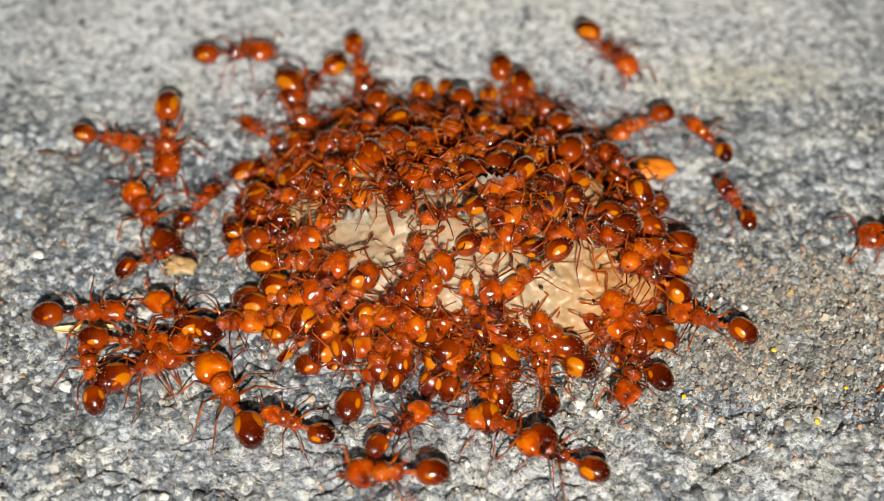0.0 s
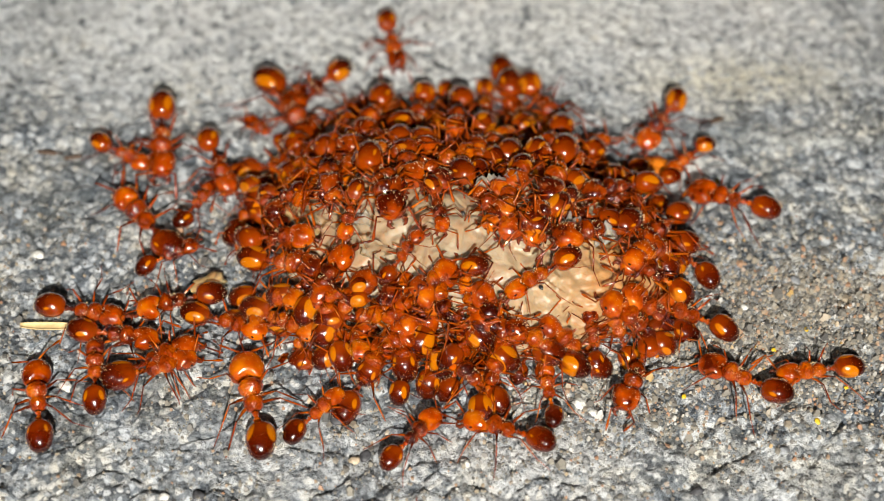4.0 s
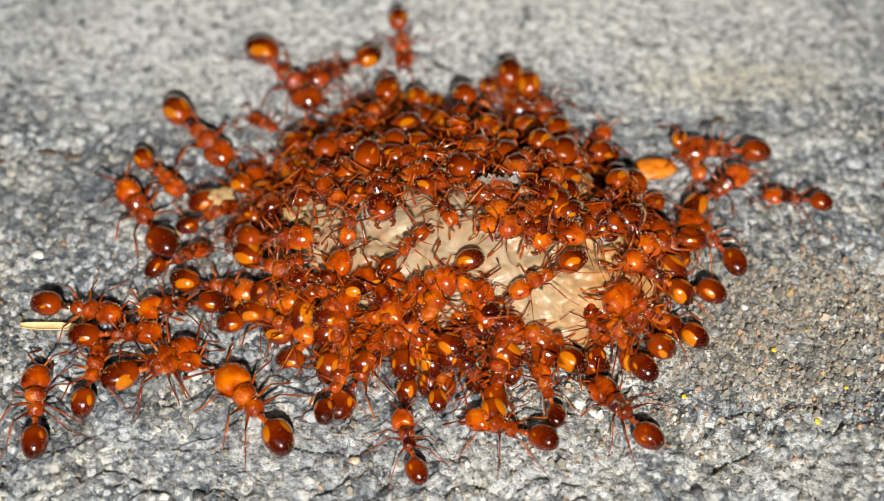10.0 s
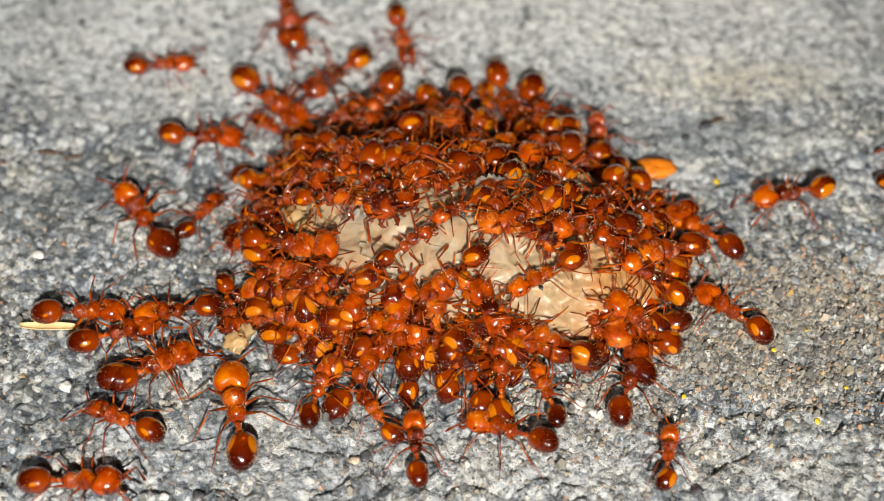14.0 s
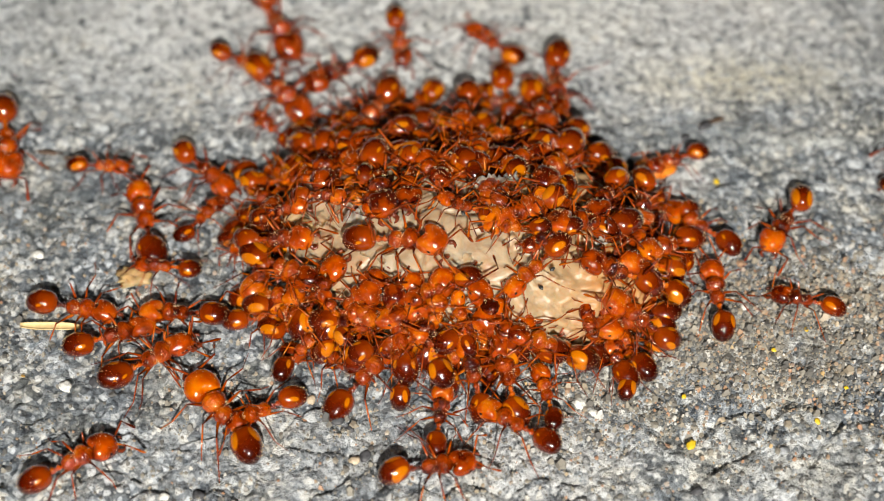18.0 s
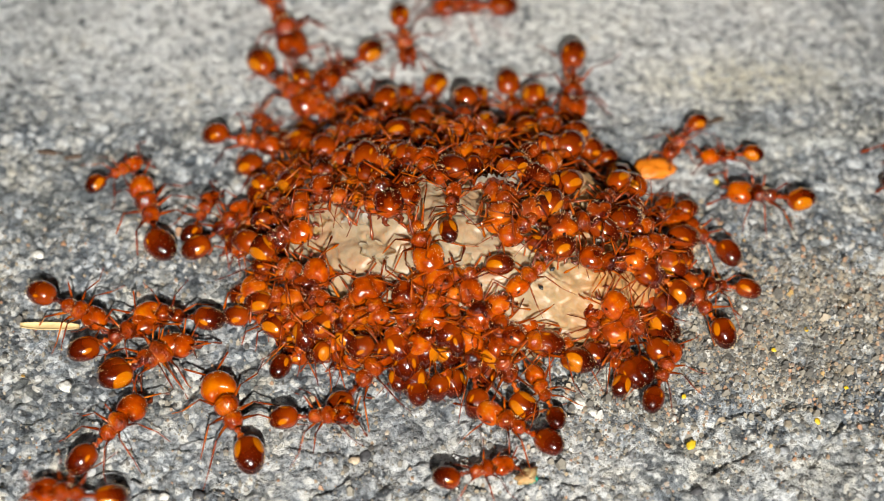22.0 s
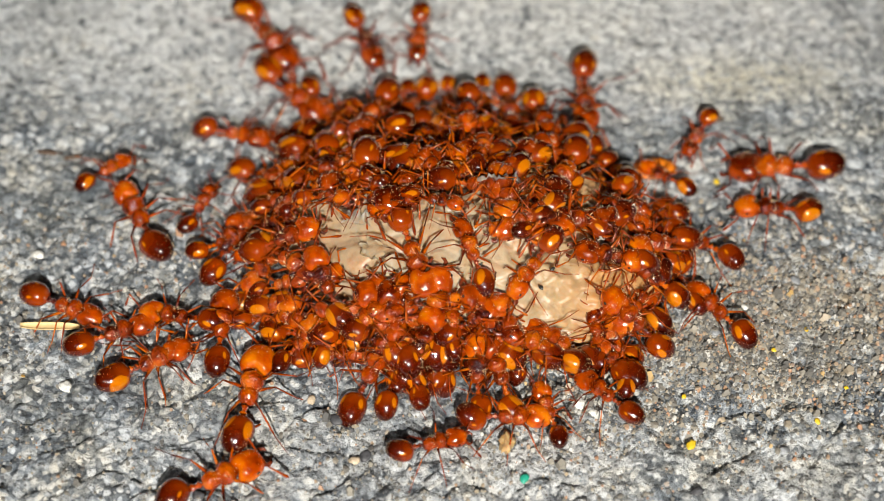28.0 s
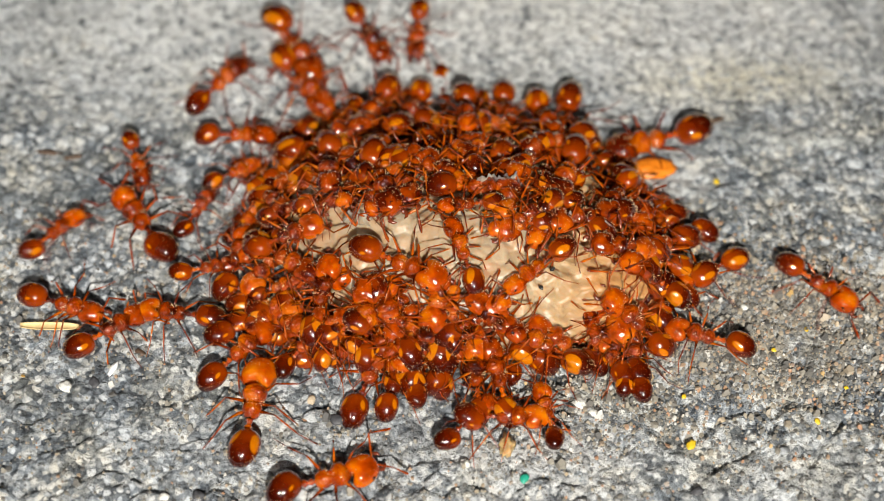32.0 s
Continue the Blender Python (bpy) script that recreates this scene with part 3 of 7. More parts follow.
def build_shreds():
    """Ragged membranes that curl up from the scrap: place, width, height, tilt, turn."""
    rng = random.Random(14)
    turned = scrap.matrix_basis.inverted()
    for x, y, z, wide, tall, tilt, turn in ((2.45, 1.0, 4.5, 1.7, 1.2, 40, 6), (3.5, 1.3, 4.4, 1.0, 0.9, 50, -24), (6.1, -0.7, 3.7, 1.8, 1.1, 36, -12),
                                         (-4.2, -0.6, 3.4, 1.7, 0.8, 18, -8), (8.2, -1.5, 3.0, 1.4, 1.1, 32, 20)):
        cols, rows = 20, 7
        seed = rng.uniform(0, 90)
        pts, faces = [], []
        for i in range(cols + 1):
            a = i / cols * 2 - 1
            top = tall * (0.55 + 0.7 * noise.noise(Vector((a * 2.0, seed, 0))) + 0.3 * noise.noise(Vector((a * 4.3, seed, 3)))) * (1.15 - 0.6 * a * a)
            for j in range(rows + 1):
                b = j / rows
                pts.append((a * wide / 2 * (1 - 0.2 * b), b * max(0.15, top), 0.35 * noise.noise(Vector((a * 1.6, b * 1.8, seed))) + 0.5 * b * b * tall))
        for i in range(cols):
            for j in range(rows):
                k = i * (rows + 1) + j
                faces.append((k, k + rows + 1, k + rows + 2, k + 1))
        n = len(pts)
        rim = [i * (rows + 1) for i in range(cols + 1)] + [cols * (rows + 1) + j for j in range(1, rows + 1)]
        rim += [i * (rows + 1) + rows for i in range(cols - 1, -1, -1)] + [j for j in range(rows - 1, 0, -1)]
        pts += [(p, q, r - 0.07) for p, q, r in pts]
        faces += [tuple(n + k for k in reversed(f)) for f in faces]
        faces += [(a, rim[(k + 1) % len(rim)], n + rim[(k + 1) % len(rim)], n + a) for k, a in enumerate(rim)]
        part("shred", mesh_of("shred", pts, faces, SHRED), scrap, turned @ mmpose(x, y, z, tilt, 0, turn), "curled whitish shred")


dress_scrap()
build_shreds()


def scatter_sand():
    """Loose sand: thick in the hollow beside the heap, thin elsewhere on the front of the slab."""
    rng = np.random.RandomState(21)
    x, y = rng.uniform(-25, 25, 160000), rng.uniform(-14, 3, 160000)
    thick = np.exp(-((x - 17) / 7.5) ** 2 - ((y + 4.5) / 3.6) ** 2) + 0.22 * np.exp(-((x - 6) / 6) ** 2 - ((y + 9.5) / 2.2) ** 2) + 0.07
    keep = rng.rand(len(x)) < thick * (0.5 + 1.0 * value_noise(x, y, 2.2, 10))
    x, y = x[keep][:24000], y[keep][:24000]
    n = len(x)
    r = np.minimum(0.3, np.exp(rng.normal(-2.72, 0.46, n)))
    z = relief(x, y) + r * 0.25
    pts = np.zeros((n, 10, 3))
    turn = rng.uniform(0, 6.28, n)
    high = r * rng.uniform(0.35, 0.9, n)
    tip, tilt = rng.uniform(-0.5, 0.5, n), rng.uniform(-0.5, 0.5, n)
    for k in range(5):
        s = r * rng.uniform(0.75, 1.2, n)
        c, d = np.cos(turn + k * 1.2566), np.sin(turn + k * 1.2566)
        pts[:, k] = np.stack([x + s * c, y + s * d, z - 0.4 * r], -1)
        s = s * rng.uniform(0.5, 0.85, n)
        pts[:, 5 + k] = np.stack([x + s * c, y + s * d, z + high + s * (c * tip + d * tilt)], -1)
    faces = []
    for o in range(0, n * 10, 10):
        for k in range(5):
            q = (k + 1) % 5
            faces.append((o + k, o + q, o + 5 + q, o + 5 + k))
        faces.append((o + 5, o + 6, o + 7, o + 8, o + 9))
    me = mesh_of("sand", pts.reshape(-1, 3).tolist(), faces, SAND, False)
    tagged(new("sand", me), "loose mixed grey and tan sand grains on the concrete", "sand", kind="stuff")


scatter_sand()

RNG = random.Random(77)


def pebble(x, y, size, mat, label, name="pebble", flat=0.7, rz=0):
    me = pebble_mesh(name, mat, RNG, size, size * 0.75, size * 0.5 * flat, 0.2)
    return tagged(new(name, me), label, name, "grit on the slab" if name == "pebble" else "")


def lay(ob, x, y, lift=0.0, rz=0):
    ob.matrix_basis = on_ground(x, y, lift, rz)
    return ob


WHITE_GRIT = plain("white_grit", (0.66, 0.65, 0.60), 0.45)
TAN_GRIT = plain("tan_grit", (0.50, 0.40, 0.28), 0.45)
DARK_GRIT = plain("dark_grit", (0.06, 0.06, 0.065), 0.5)
GREY_GRIT = plain("grey_grit", (0.22, 0.23, 0.24), 0.5)
YELLOW_CHIP = plain("yellow_chip", (0.62, 0.42, 0.02), 0.4, 0.1)
GREEN_CHIP = plain("green_chip", (0.02, 0.30, 0.20), 0.4, 0.1)
ORANGE_HUSK = plain("orange_husk", (0.62, 0.17, 0.008), 0.4, 0.12, 2.0)
STRAW = plain("dry_straw", (0.62, 0.46, 0.22), 0.5, 0.12, 3.0)

for x, y, s, mat, label in (
    (-18.43, -7.96, 0.36, WHITE_GRIT, "round whitish pebble lying on the concrete"),
    (-17.11, -7.65, 0.34, DARK_GRIT, "dark grey pebble lying on the concrete"),
    (-5.07, -9.77, 0.36, DARK_GRIT, "black crumb of grit lying on the concrete"),
    (-4.40, -10.19, 0.22, DARK_GRIT, "black crumb of grit lying on the concrete"),
    (-3.66, -11.48, 0.34, DARK_GRIT, "black crumb of grit lying on the concrete"),
    (-4.19, -11.74, 0.30, TAN_GRIT, "tan pebble lying on the concrete"),
    (-6.35, -8.72, 0.26, TAN_GRIT, "tan pebble lying on the concrete"),
    (6.70, -8.87, 0.38, WHITE_GRIT, "angular white pebble lying on the concrete"),
    (7.33, -9.39, 0.24, WHITE_GRIT, "angular white pebble lying on the concrete"),
    (1.12, -12.03, 0.26, WHITE_GRIT, "angular white pebble lying on the concrete"),
    (13.54, -9.68, 0.30, TAN_GRIT, "tan pebble lying on the concrete"),
    (15.30, -3.51, 0.24, WHITE_GRIT, "angular white pebble lying on the concrete"),
    (13.72, -4.88, 0.26, GREY_GRIT, "grey pebble lying on the concrete"),
    (18.16, -1.85, 0.30, GREY_GRIT, "grey pebble lying on the concrete"),
    (18.90, -9.39, 0.26, GREY_GRIT, "grey pebble lying on the concrete"),
    (16.32, -11.31, 0.30, GREY_GRIT, "grey pebble lying on the concrete"),
    (11.37, -9.54, 0.26, WHITE_GRIT, "angular white pebble lying on the concrete"),
    (12.03, -13.31, 0.30, DARK_GRIT, "dark grey pebble lying on the concrete"),
    (-11.49, -13.45, 0.30, DARK_GRIT, "dark grey pebble lying on the concrete"),
    (-13.06, -13.59, 0.26, WHITE_GRIT, "angular white pebble lying on the concrete"),
    (-20.94, -0.38, 0.34, WHITE_GRIT, "round whitish pebble lying on the concrete"),
    (-0.11, -8.02, 0.16, DARK_GRIT, "black crumb of grit lying on the concrete"),
    (14.53, 8.05, 0.42, DARK_GRIT, "dark crumb wedged below the ridge"),
    (13.36, 7.20, 0.26, DARK_GRIT, "dark crumb wedged below the ridge"),
):
    lay(pebble(x, y, s, mat, label), x, y, 0.0, RNG.uniform(0, 180))
for x, y, s in ((14.79, 4.37, 0.20), (18.17, -9.74, 0.18), (16.53, -5.93, 0.16), (11.83, -8.42, 0.14), (19.80, -8.02, 0.13), (18.33, -4.72, 0.13)):
    lay(pebble(x, y, s, YELLOW_CHIP, "small yellow chip lying on the concrete", "yellow_chip"), x, y, 0.02, RNG.uniform(0, 180))

flake = pebble_mesh("glass_flake", plain("white_flake", (0.74, 0.75, 0.74), 0.2, 0.1), RNG, 0.42, 0.15, 0.10, 0.3)
lay(tagged(new("white_flake", flake), "thin glossy white flake lying on the concrete", "flake"), -16.23, -6.97, 0.0, 62)

husk = tagged(new("seed_husk", pebble_mesh("seed_husk", ORANGE_HUSK, RNG, 1.15, 0.66, 0.34, 0.16, 12, 20)), "smooth orange seed husk lying on the concrete", "seed husk")
lay(husk, 11.48, 5.11, 0.0, 4)


BROWN = plain("brown_bark", (0.09, 0.055, 0.035), 0.6)
for x, y, long, turn, label in ((-21.43, 6.28, 0.75, -6, "dark brown sliver of bark wedged below the ridge"), (-20.11, 6.05, 0.55, 8, "dark brown sliver of bark wedged below the ridge"),
                          (14.93, 8.33, 0.8, 20, "dark brown sliver of bark wedged below the ridge"), (-15.00, -6.06, 0.3, -30, "tiny black twig lying on the concrete")):
    sliver = tagged(new("bark_sliver", pebble_mesh("bark_sliver", BROWN, RNG, long, 0.16, 0.10, 0.25, 8, 16)), label, "bark sliver", "slivers on the slab")
    lay(sliver, x, y, 0.0, turn)


def build_straw():
    """A split piece of dry straw: a bent trough with a pale rim."""
    verts, faces = [], []
    for i in range(15):
        x = -1.5 + 3.0 * i / 14
        w = 0.20 * (1 - 0.5 * abs(x / 1.5) ** 3)
        for k in range(7):
            a = math.pi * k / 6
            verts.append((x, -math.cos(a) * w, 0.16 - 0.10 * math.sin(a) + 0.03 * math.sin(x * 2)))
    n = len(verts)
    verts += [(x, y * 1.12, z - 0.05) for x, y, z in verts]
    for i in range(14):
        for k in range(6):
            q = (i * 7 + k, (i + 1) * 7 + k, (i + 1) * 7 + k + 1, i * 7 + k + 1)
            faces.append(q)
            faces.append(tuple(n + j for j in reversed(q)))
        for k in (0, 6):
            faces.append((i * 7 + k, (i + 1) * 7 + k, n + (i + 1) * 7 + k, n + i * 7 + k))
    for i in (0, 14):
        for k in range(6):
            faces.append((i * 7 + k, i * 7 + k + 1, n + i * 7 + k + 1, n + i * 7 + k))
    return tagged(new("straw", mesh_of("straw", verts, faces, STRAW)), "split piece of dry yellow straw on the concrete", "straw")


straw = build_straw()
crumb = tagged(new("food_crumb", pebble_mesh("food_crumb", FAT, RNG, 0.75, 0.5, 0.26, 0.45, 10, 16)), "pale yellow crumb of food dragged by ants", "food crumb")
bread = tagged(new("food_crumb", pebble_mesh("food_crumb", FAT, RNG, 0.5, 0.36, 0.2, 0.5, 10, 16)), "pale ragged crumb of food dropped beside ants", "food crumb")
chip = pebble(0, 0, 0.28, YELLOW_CHIP, "bright yellow chip lying on the concrete", "yellow_chip")
green = pebble(0, 0, 0.26, GREEN_CHIP, "small green chip lying on the concrete", "green_chip")


def drag(ob, rows):
    """A small thing dragged over the slab: rows of seconds, x, y, lift, turn."""
    walk(ob, [(t, mmpose(x, y, float(low_relief(np.float64(x), np.float64(y))) + lift, 0, 0, turn)) for t, x, y, lift, turn in rows])


def motions():
    ant(7, 5.6, [(0, -10.47, -8.43, -0.15, 122, 0), (1, -10.10, -8.28, -0.15, 117, -0), (2, -10.00, -8.13, -0.15, 115, -0), (3, -9.28, -8.81, -0.15, 100, -0), (6, -9.39, -8.73, -0.15, 116, 0), (7, -9.46, -8.88, -0.15, 123, -0), (8, -9.44, -8.97, -0.15, 122, 0), (9, -9.56, -8.95, -0.15, 126, 0), (10, -9.32, -8.98, -0.15, 129, 0), (11, -10.00, -9.87, -0.15, 140, -0), (12, -9.97, -9.99, -0.15, 132, -0), (13, -9.73, -9.13, -0.15, 125, 0), (14, -9.95, -9.20, -0.15, 102, 0), (17, -10.50, -9.30, -0.15, 114, 0), (18, -10.76, -9.36, -0.15, 128, 0), (19, -10.91, -9.51, -0.15, 131, 0), (20, -10.90, -9.54, -0.15, 132, 0), (21, -10.65, -9.81, -0.15, 130, -0), (22, -10.20, -9.57, -0.15, 117, -0), (23, -10.37, -9.66, -0.15, 127, -0), (24, -10.49, -9.42, -0.15, 124, -0), (25, -10.31, -9.60, -0.15, 125, -0), (28, -9.28, -8.30, -0.15, 79, -0), (29, -9.15, -8.15, -0.15, 72, 0), (30, -7.25, -8.86, -0.15, 56, -0), (31, -7.59, -8.67, -0.15, 61, 0), (32, -9.08, -9.00, -0.15, 83, 0)], *ON_SLAB)
    ant(8, 4.8, [(0, -2.52, -12.65, -0.01, 180, -0), (0.5, -7.90, -12.68, -0.01, 178, 0), (1, -16.20, -10.93, -0.01, 170, -0), (1.5, -19.50, -8.44, -0.01, 98, -0), (2, -19.70, -8.22, -0.01, 103, 0), (3, -19.80, -8.67, -0.01, 101, 0), (6, -19.55, -8.85, -0.01, 99, 0), (7, -19.55, -9.03, -0.01, 97, -0), (8, -19.75, -8.97, -0.01, 101, 0), (9, -19.57, -8.97, -0.01, 95, 0), (10, -19.57, -9.06, -0.01, 97, -0), (11, -19.53, -9.03, -0.01, 95, 0), (12, -19.80, -9.05, -0.01, 104, -0), (13, -20.08, -10.22, -0.01, 69, -0), (13.5, -19.05, -11.17, -0.01, 13, 0), (14, -16.95, -13.07, -0.01, 0, -0), (14.5, -17.15, -12.57, -0.01, 21, -0), (17, -16.98, -12.08, -0.01, 26, -0), (18, -17.19, -12.00, -0.01, 30, -0), (19, -17.20, -11.91, -0.01, 32, -0), (20, -16.23, -11.31, -0.01, 32, -0), (21, -15.79, -10.49, -0.01, 54, 0), (22, -15.68, -10.34, -0.01, 52, 0), (23, -15.65, -9.63, -0.01, 67, 0), (24, -15.99, -9.83, -0.01, 60, -0), (24.5, -14.03, -8.83, -0.01, 42, -0), (25, -11.33, -6.53, -0.01, 67, 0), (28, -10.95, -4.79, -0.01, 88, -0), (29, -10.54, -5.97, -0.01, 38, 0), (30, -10.83, -7.19, -0.01, 15, -0), (31, -9.83, -6.13, -0.01, 48, -0), (32, -9.83, -6.13, -0.01, 48, -0)], *ON_SLAB)
    ant(9, 5.3, [(0, -29.09, -16.08, -0.10, 0, -0), (25.8, -29.17, -15.76, -0.10, 16, -0), (27.5, -10.56, -13.04, -0.10, 22, 0), (28, -10.45, -12.82, -0.10, 25, -0), (29, -10.73, -12.90, -0.10, 25, -0), (30, -5.70, -12.42, -0.10, 37, 0), (31, -5.09, -12.48, -0.10, 24, -0), (32, -5.13, -12.88, -0.10, 15, -0)], *ON_SLAB)
    ant(1, 5.0, [(0, -14.09, -6.62, -0.05, 30, 0), (6, -13.66, -6.61, -0.05, 24, 0), (13, -13.84, -6.76, -0.05, 23, -0), (19, -14.13, -6.52, -0.05, 32, -0), (25, -13.99, -6.72, -0.05, 25, -0), (28, -14.12, -6.78, -0.05, 28, 0), (28.5, -13.82, -7.77, -0.05, -22, 0), (29, -13.41, -8.70, -0.05, -32, 0), (29.5, -14.07, -9.54, -0.05, -40, -0), (30, -13.47, -10.79, -0.05, -49, 0), (30.5, -10.73, -12.98, -0.05, 5, -0), (31, -9.85, -13.86, -0.05, -3, 0), (31.5, -7.16, -15.17, -0.05, -7, 0), (32, -5.46, -16.41, -0.05, -14, -0)], *ON_SLAB)
    ant(2, 4.7, [(0, -17.73, -4.09, 0.01, 3, 0), (1, -17.49, -4.19, 0.01, 0, -0), (2, -17.46, -3.91, 0.01, -7, 0), (3, -17.49, -3.95, 0.01, -15, -0), (6, -17.97, -3.91, 0.01, -8, -0), (9, -17.88, -3.91, 0.01, -7, 0), (13, -17.73, -3.97, 0.01, -4, 0), (19, -17.96, -3.91, 0.01, -9, -0), (23, -18.65, -3.89, 0.01, -26, 0), (25, -18.87, -3.95, 0.01, -23, 0), (28, -18.75, -3.79, 0.01, -23, 0), (32, -18.77, -3.69, 0.01, -18, 0)], *ON_SLAB)
    ant(3, 4.6, [(0, -15.26, -5.73, 0.03, -4, 0), (2, -15.30, -5.45, 0.03, -10, 0), (3, -15.88, -5.51, 0.03, -8, -0), (7, -15.82, -5.57, 0.03, -4, -0), (13, -15.70, -5.23, 0.03, 13, 0), (17, -16.17, -5.13, 0.03, 18, -0), (19, -16.00, -5.35, 0.03, 22, -0), (23, -15.86, -5.35, 0.03, 22, 0), (28, -16.07, -5.19, 0.03, 21, 0), (32, -16.26, -4.89, 0.03, 34, -0)], *ON_SLAB)
    ant(4, 4.5, [(0, -13.32, -4.13, 0.04, 148, 0), (1, -13.53, -3.58, 0.04, 189, 0), (2, -13.64, -3.52, 0.04, 193, 0), (3, -13.52, -3.56, 0.04, 197, -0), (6, -13.52, -3.69, 0.04, 192, 0), (7, -13.71, -3.75, 0.04, 188, 0), (8, -13.57, -3.75, 0.04, 188, -0), (9, -13.61, -3.69, 0.04, 191, 0), (10, -13.45, -3.75, 0.04, 186, 0), (13, -13.48, -4.07, 0.04, 188, 0), (17, -13.48, -4.23, 0.04, 189, -0), (19, -13.28, -4.17, 0.04, 171, 0), (22, -13.58, -4.31, 0.04, 174, -0), (23, -13.30, -4.17, 0.04, 171, 0), (25, -13.12, -4.05, 0.04, 168, -0), (29, -13.56, -4.15, 0.04, 173, -0), (30, -13.51, -4.21, 0.04, 170, -0), (32, -13.51, -4.15, 0.04, 173, 0)], *ON_SLAB)
    ant(5, 4.5, [(0, -10.65, -4.77, 0.04, 6, 0), (1, -10.45, -3.68, 0.04, 34, -0), (2, -11.33, -2.82, 0.04, 98, 0), (3, -10.57, -4.95, 0.04, 45, 0), (4, -10.46, -4.70, 0.04, -15, 0), (5, -10.35, -4.46, 0.04, -74, 0), (6, -10.23, -4.21, 0.04, -134, -0), (7, -10.64, -4.35, 0.04, -108, 0), (7.33333, -10.86, -4.04, 0.04, -49, 0), (7.66667, -11.07, -3.73, 0.04, 9, -0), (8, -11.28, -3.42, 0.04, 67, -0), (9, -12.20, -3.09, 0.04, 43, -0), (10, -11.13, -2.69, 0.04, -11, -0), (11, -10.06, -2.29, 0.04, -65, 0), (12, -8.98, -1.89, 0.04, -120, 0), (32, -9.01, -1.55, 0.04, -120, 0)], *ON_SLAB)
    ant(0, 4.2, [(0, -17.24, -7.16, 0.08, 105, 0), (3, -17.02, -7.12, 0.08, 101, -0), (6, -17.04, -6.92, 0.08, 101, 0), (8, -16.90, -7.42, 0.08, 106, 0), (9, -16.90, -7.42, 0.08, 106, 0), (10, -17.02, -7.27, 0.08, 81, 0), (11, -17.42, -7.38, 0.08, 99, -0), (12, -17.03, -8.33, 0.08, 134, 0), (13, -15.95, -8.74, 0.08, 142, -0), (14, -15.58, -9.79, 0.08, 157, -0), (14.5, -13.66, -10.23, 0.08, 156, -0), (17, -8.64, -9.55, 0.08, 209, 0), (18, -8.86, -9.58, 0.08, 206, 0), (19, -9.05, -8.45, 0.08, 135, 0), (20, -9.68, -8.00, 0.08, 121, -0), (20.5, -8.15, -8.36, 0.08, 61, -0), (21, -6.61, -8.72, 0.08, -0, 0), (22, -5.75, -9.82, 0.08, 3, -0), (22.5, -3.24, -9.64, 0.08, 25, -0), (23, -2.41, -7.45, 0.08, 81, -0), (32, -2.41, -7.51, 0.08, 82, -0)], *ON_SLAB)
    ant(1, 4.6, [(0, -14.31, -7.17, 0.03, 23, 0), (2, -13.71, -7.07, 0.03, 19, 0), (6, -13.79, -7.11, 0.03, 13, 0), (8, -13.72, -7.21, 0.03, 9, -0), (10, -13.59, -7.11, 0.03, 12, 0), (14, -13.73, -6.97, 0.03, 25, -0), (17, -13.84, -6.88, 0.03, 25, -0), (19, -14.14, -6.42, 0.03, 34, 0), (23, -14.29, -6.41, 0.03, 29, -0), (24, -14.25, -6.72, 0.03, 29, -0), (25, -14.09, -6.66, 0.03, 23, 0), (28, -14.18, -6.78, 0.03, 27, 0), (28.6, -12.94, -5.63, 0.03, 0, -0), (29, -11.48, -6.10, 0.03, 37, -0), (30, -9.70, -5.03, 0.03, 31, 0), (32, -9.18, -4.59, 0.03, 21, 0)], *ON_SLAB)
    ant(6, 4.6, [(0, -1.33, -16.40, 0.02, 159, -0), (14.7, -1.33, -16.40, 0.02, 159, -0), (15.5, -1.04, -13.80, 0.02, 145, 0), (16.25, -1.42, -12.57, 0.02, 75, 0), (17, -1.79, -11.34, 0.02, 5, -0), (18, -0.25, -12.36, 0.02, 8, -0), (19, -0.29, -12.05, 0.02, 20, 0), (20, -0.29, -11.91, 0.02, 17, -0), (20.3, -0.49, -11.42, 0.02, 88, 0), (20.6, -0.69, -10.93, 0.02, 159, 0), (21, -2.58, -10.99, 0.02, 192, -0), (21.5, -7.93, -12.96, 0.02, 186, 0), (22, -17.32, -13.71, 0.02, 174, 0), (22.4, -22.32, -14.46, 0.02, 180, -0), (23, -27.67, -14.89, 0.02, 186, 0), (32, -27.67, -14.89, 0.02, 186, 0)], *ON_SLAB)
    ant(2, 3.9, [(0, 6.27, -16.44, 0.14, 173, 0), (20.3, 6.28, -16.27, 0.14, 165, 0), (21, 2.61, -13.09, 0.14, 199, -0), (21.3, 2.08, -12.97, 0.14, 136, -0), (21.6, 1.54, -12.85, 0.14, 72, 0), (22, 1.87, -12.58, 0.14, 13, 0), (22.5, -0.61, -10.75, 0.14, 6, 0), (23, -0.26, -11.16, 0.14, 5, -0), (24, -0.84, -11.02, 0.14, 18, -0), (25, -0.83, -11.11, 0.14, 18, 0), (28, -0.33, -11.15, 0.14, 14, -0), (29, -0.13, -11.15, 0.14, 13, -0), (30, -0.24, -11.15, 0.14, 13, 0), (31, -0.33, -11.11, 0.14, 20, -0), (32, 1.45, -9.77, 0.14, 45, -0)], *ON_SLAB)
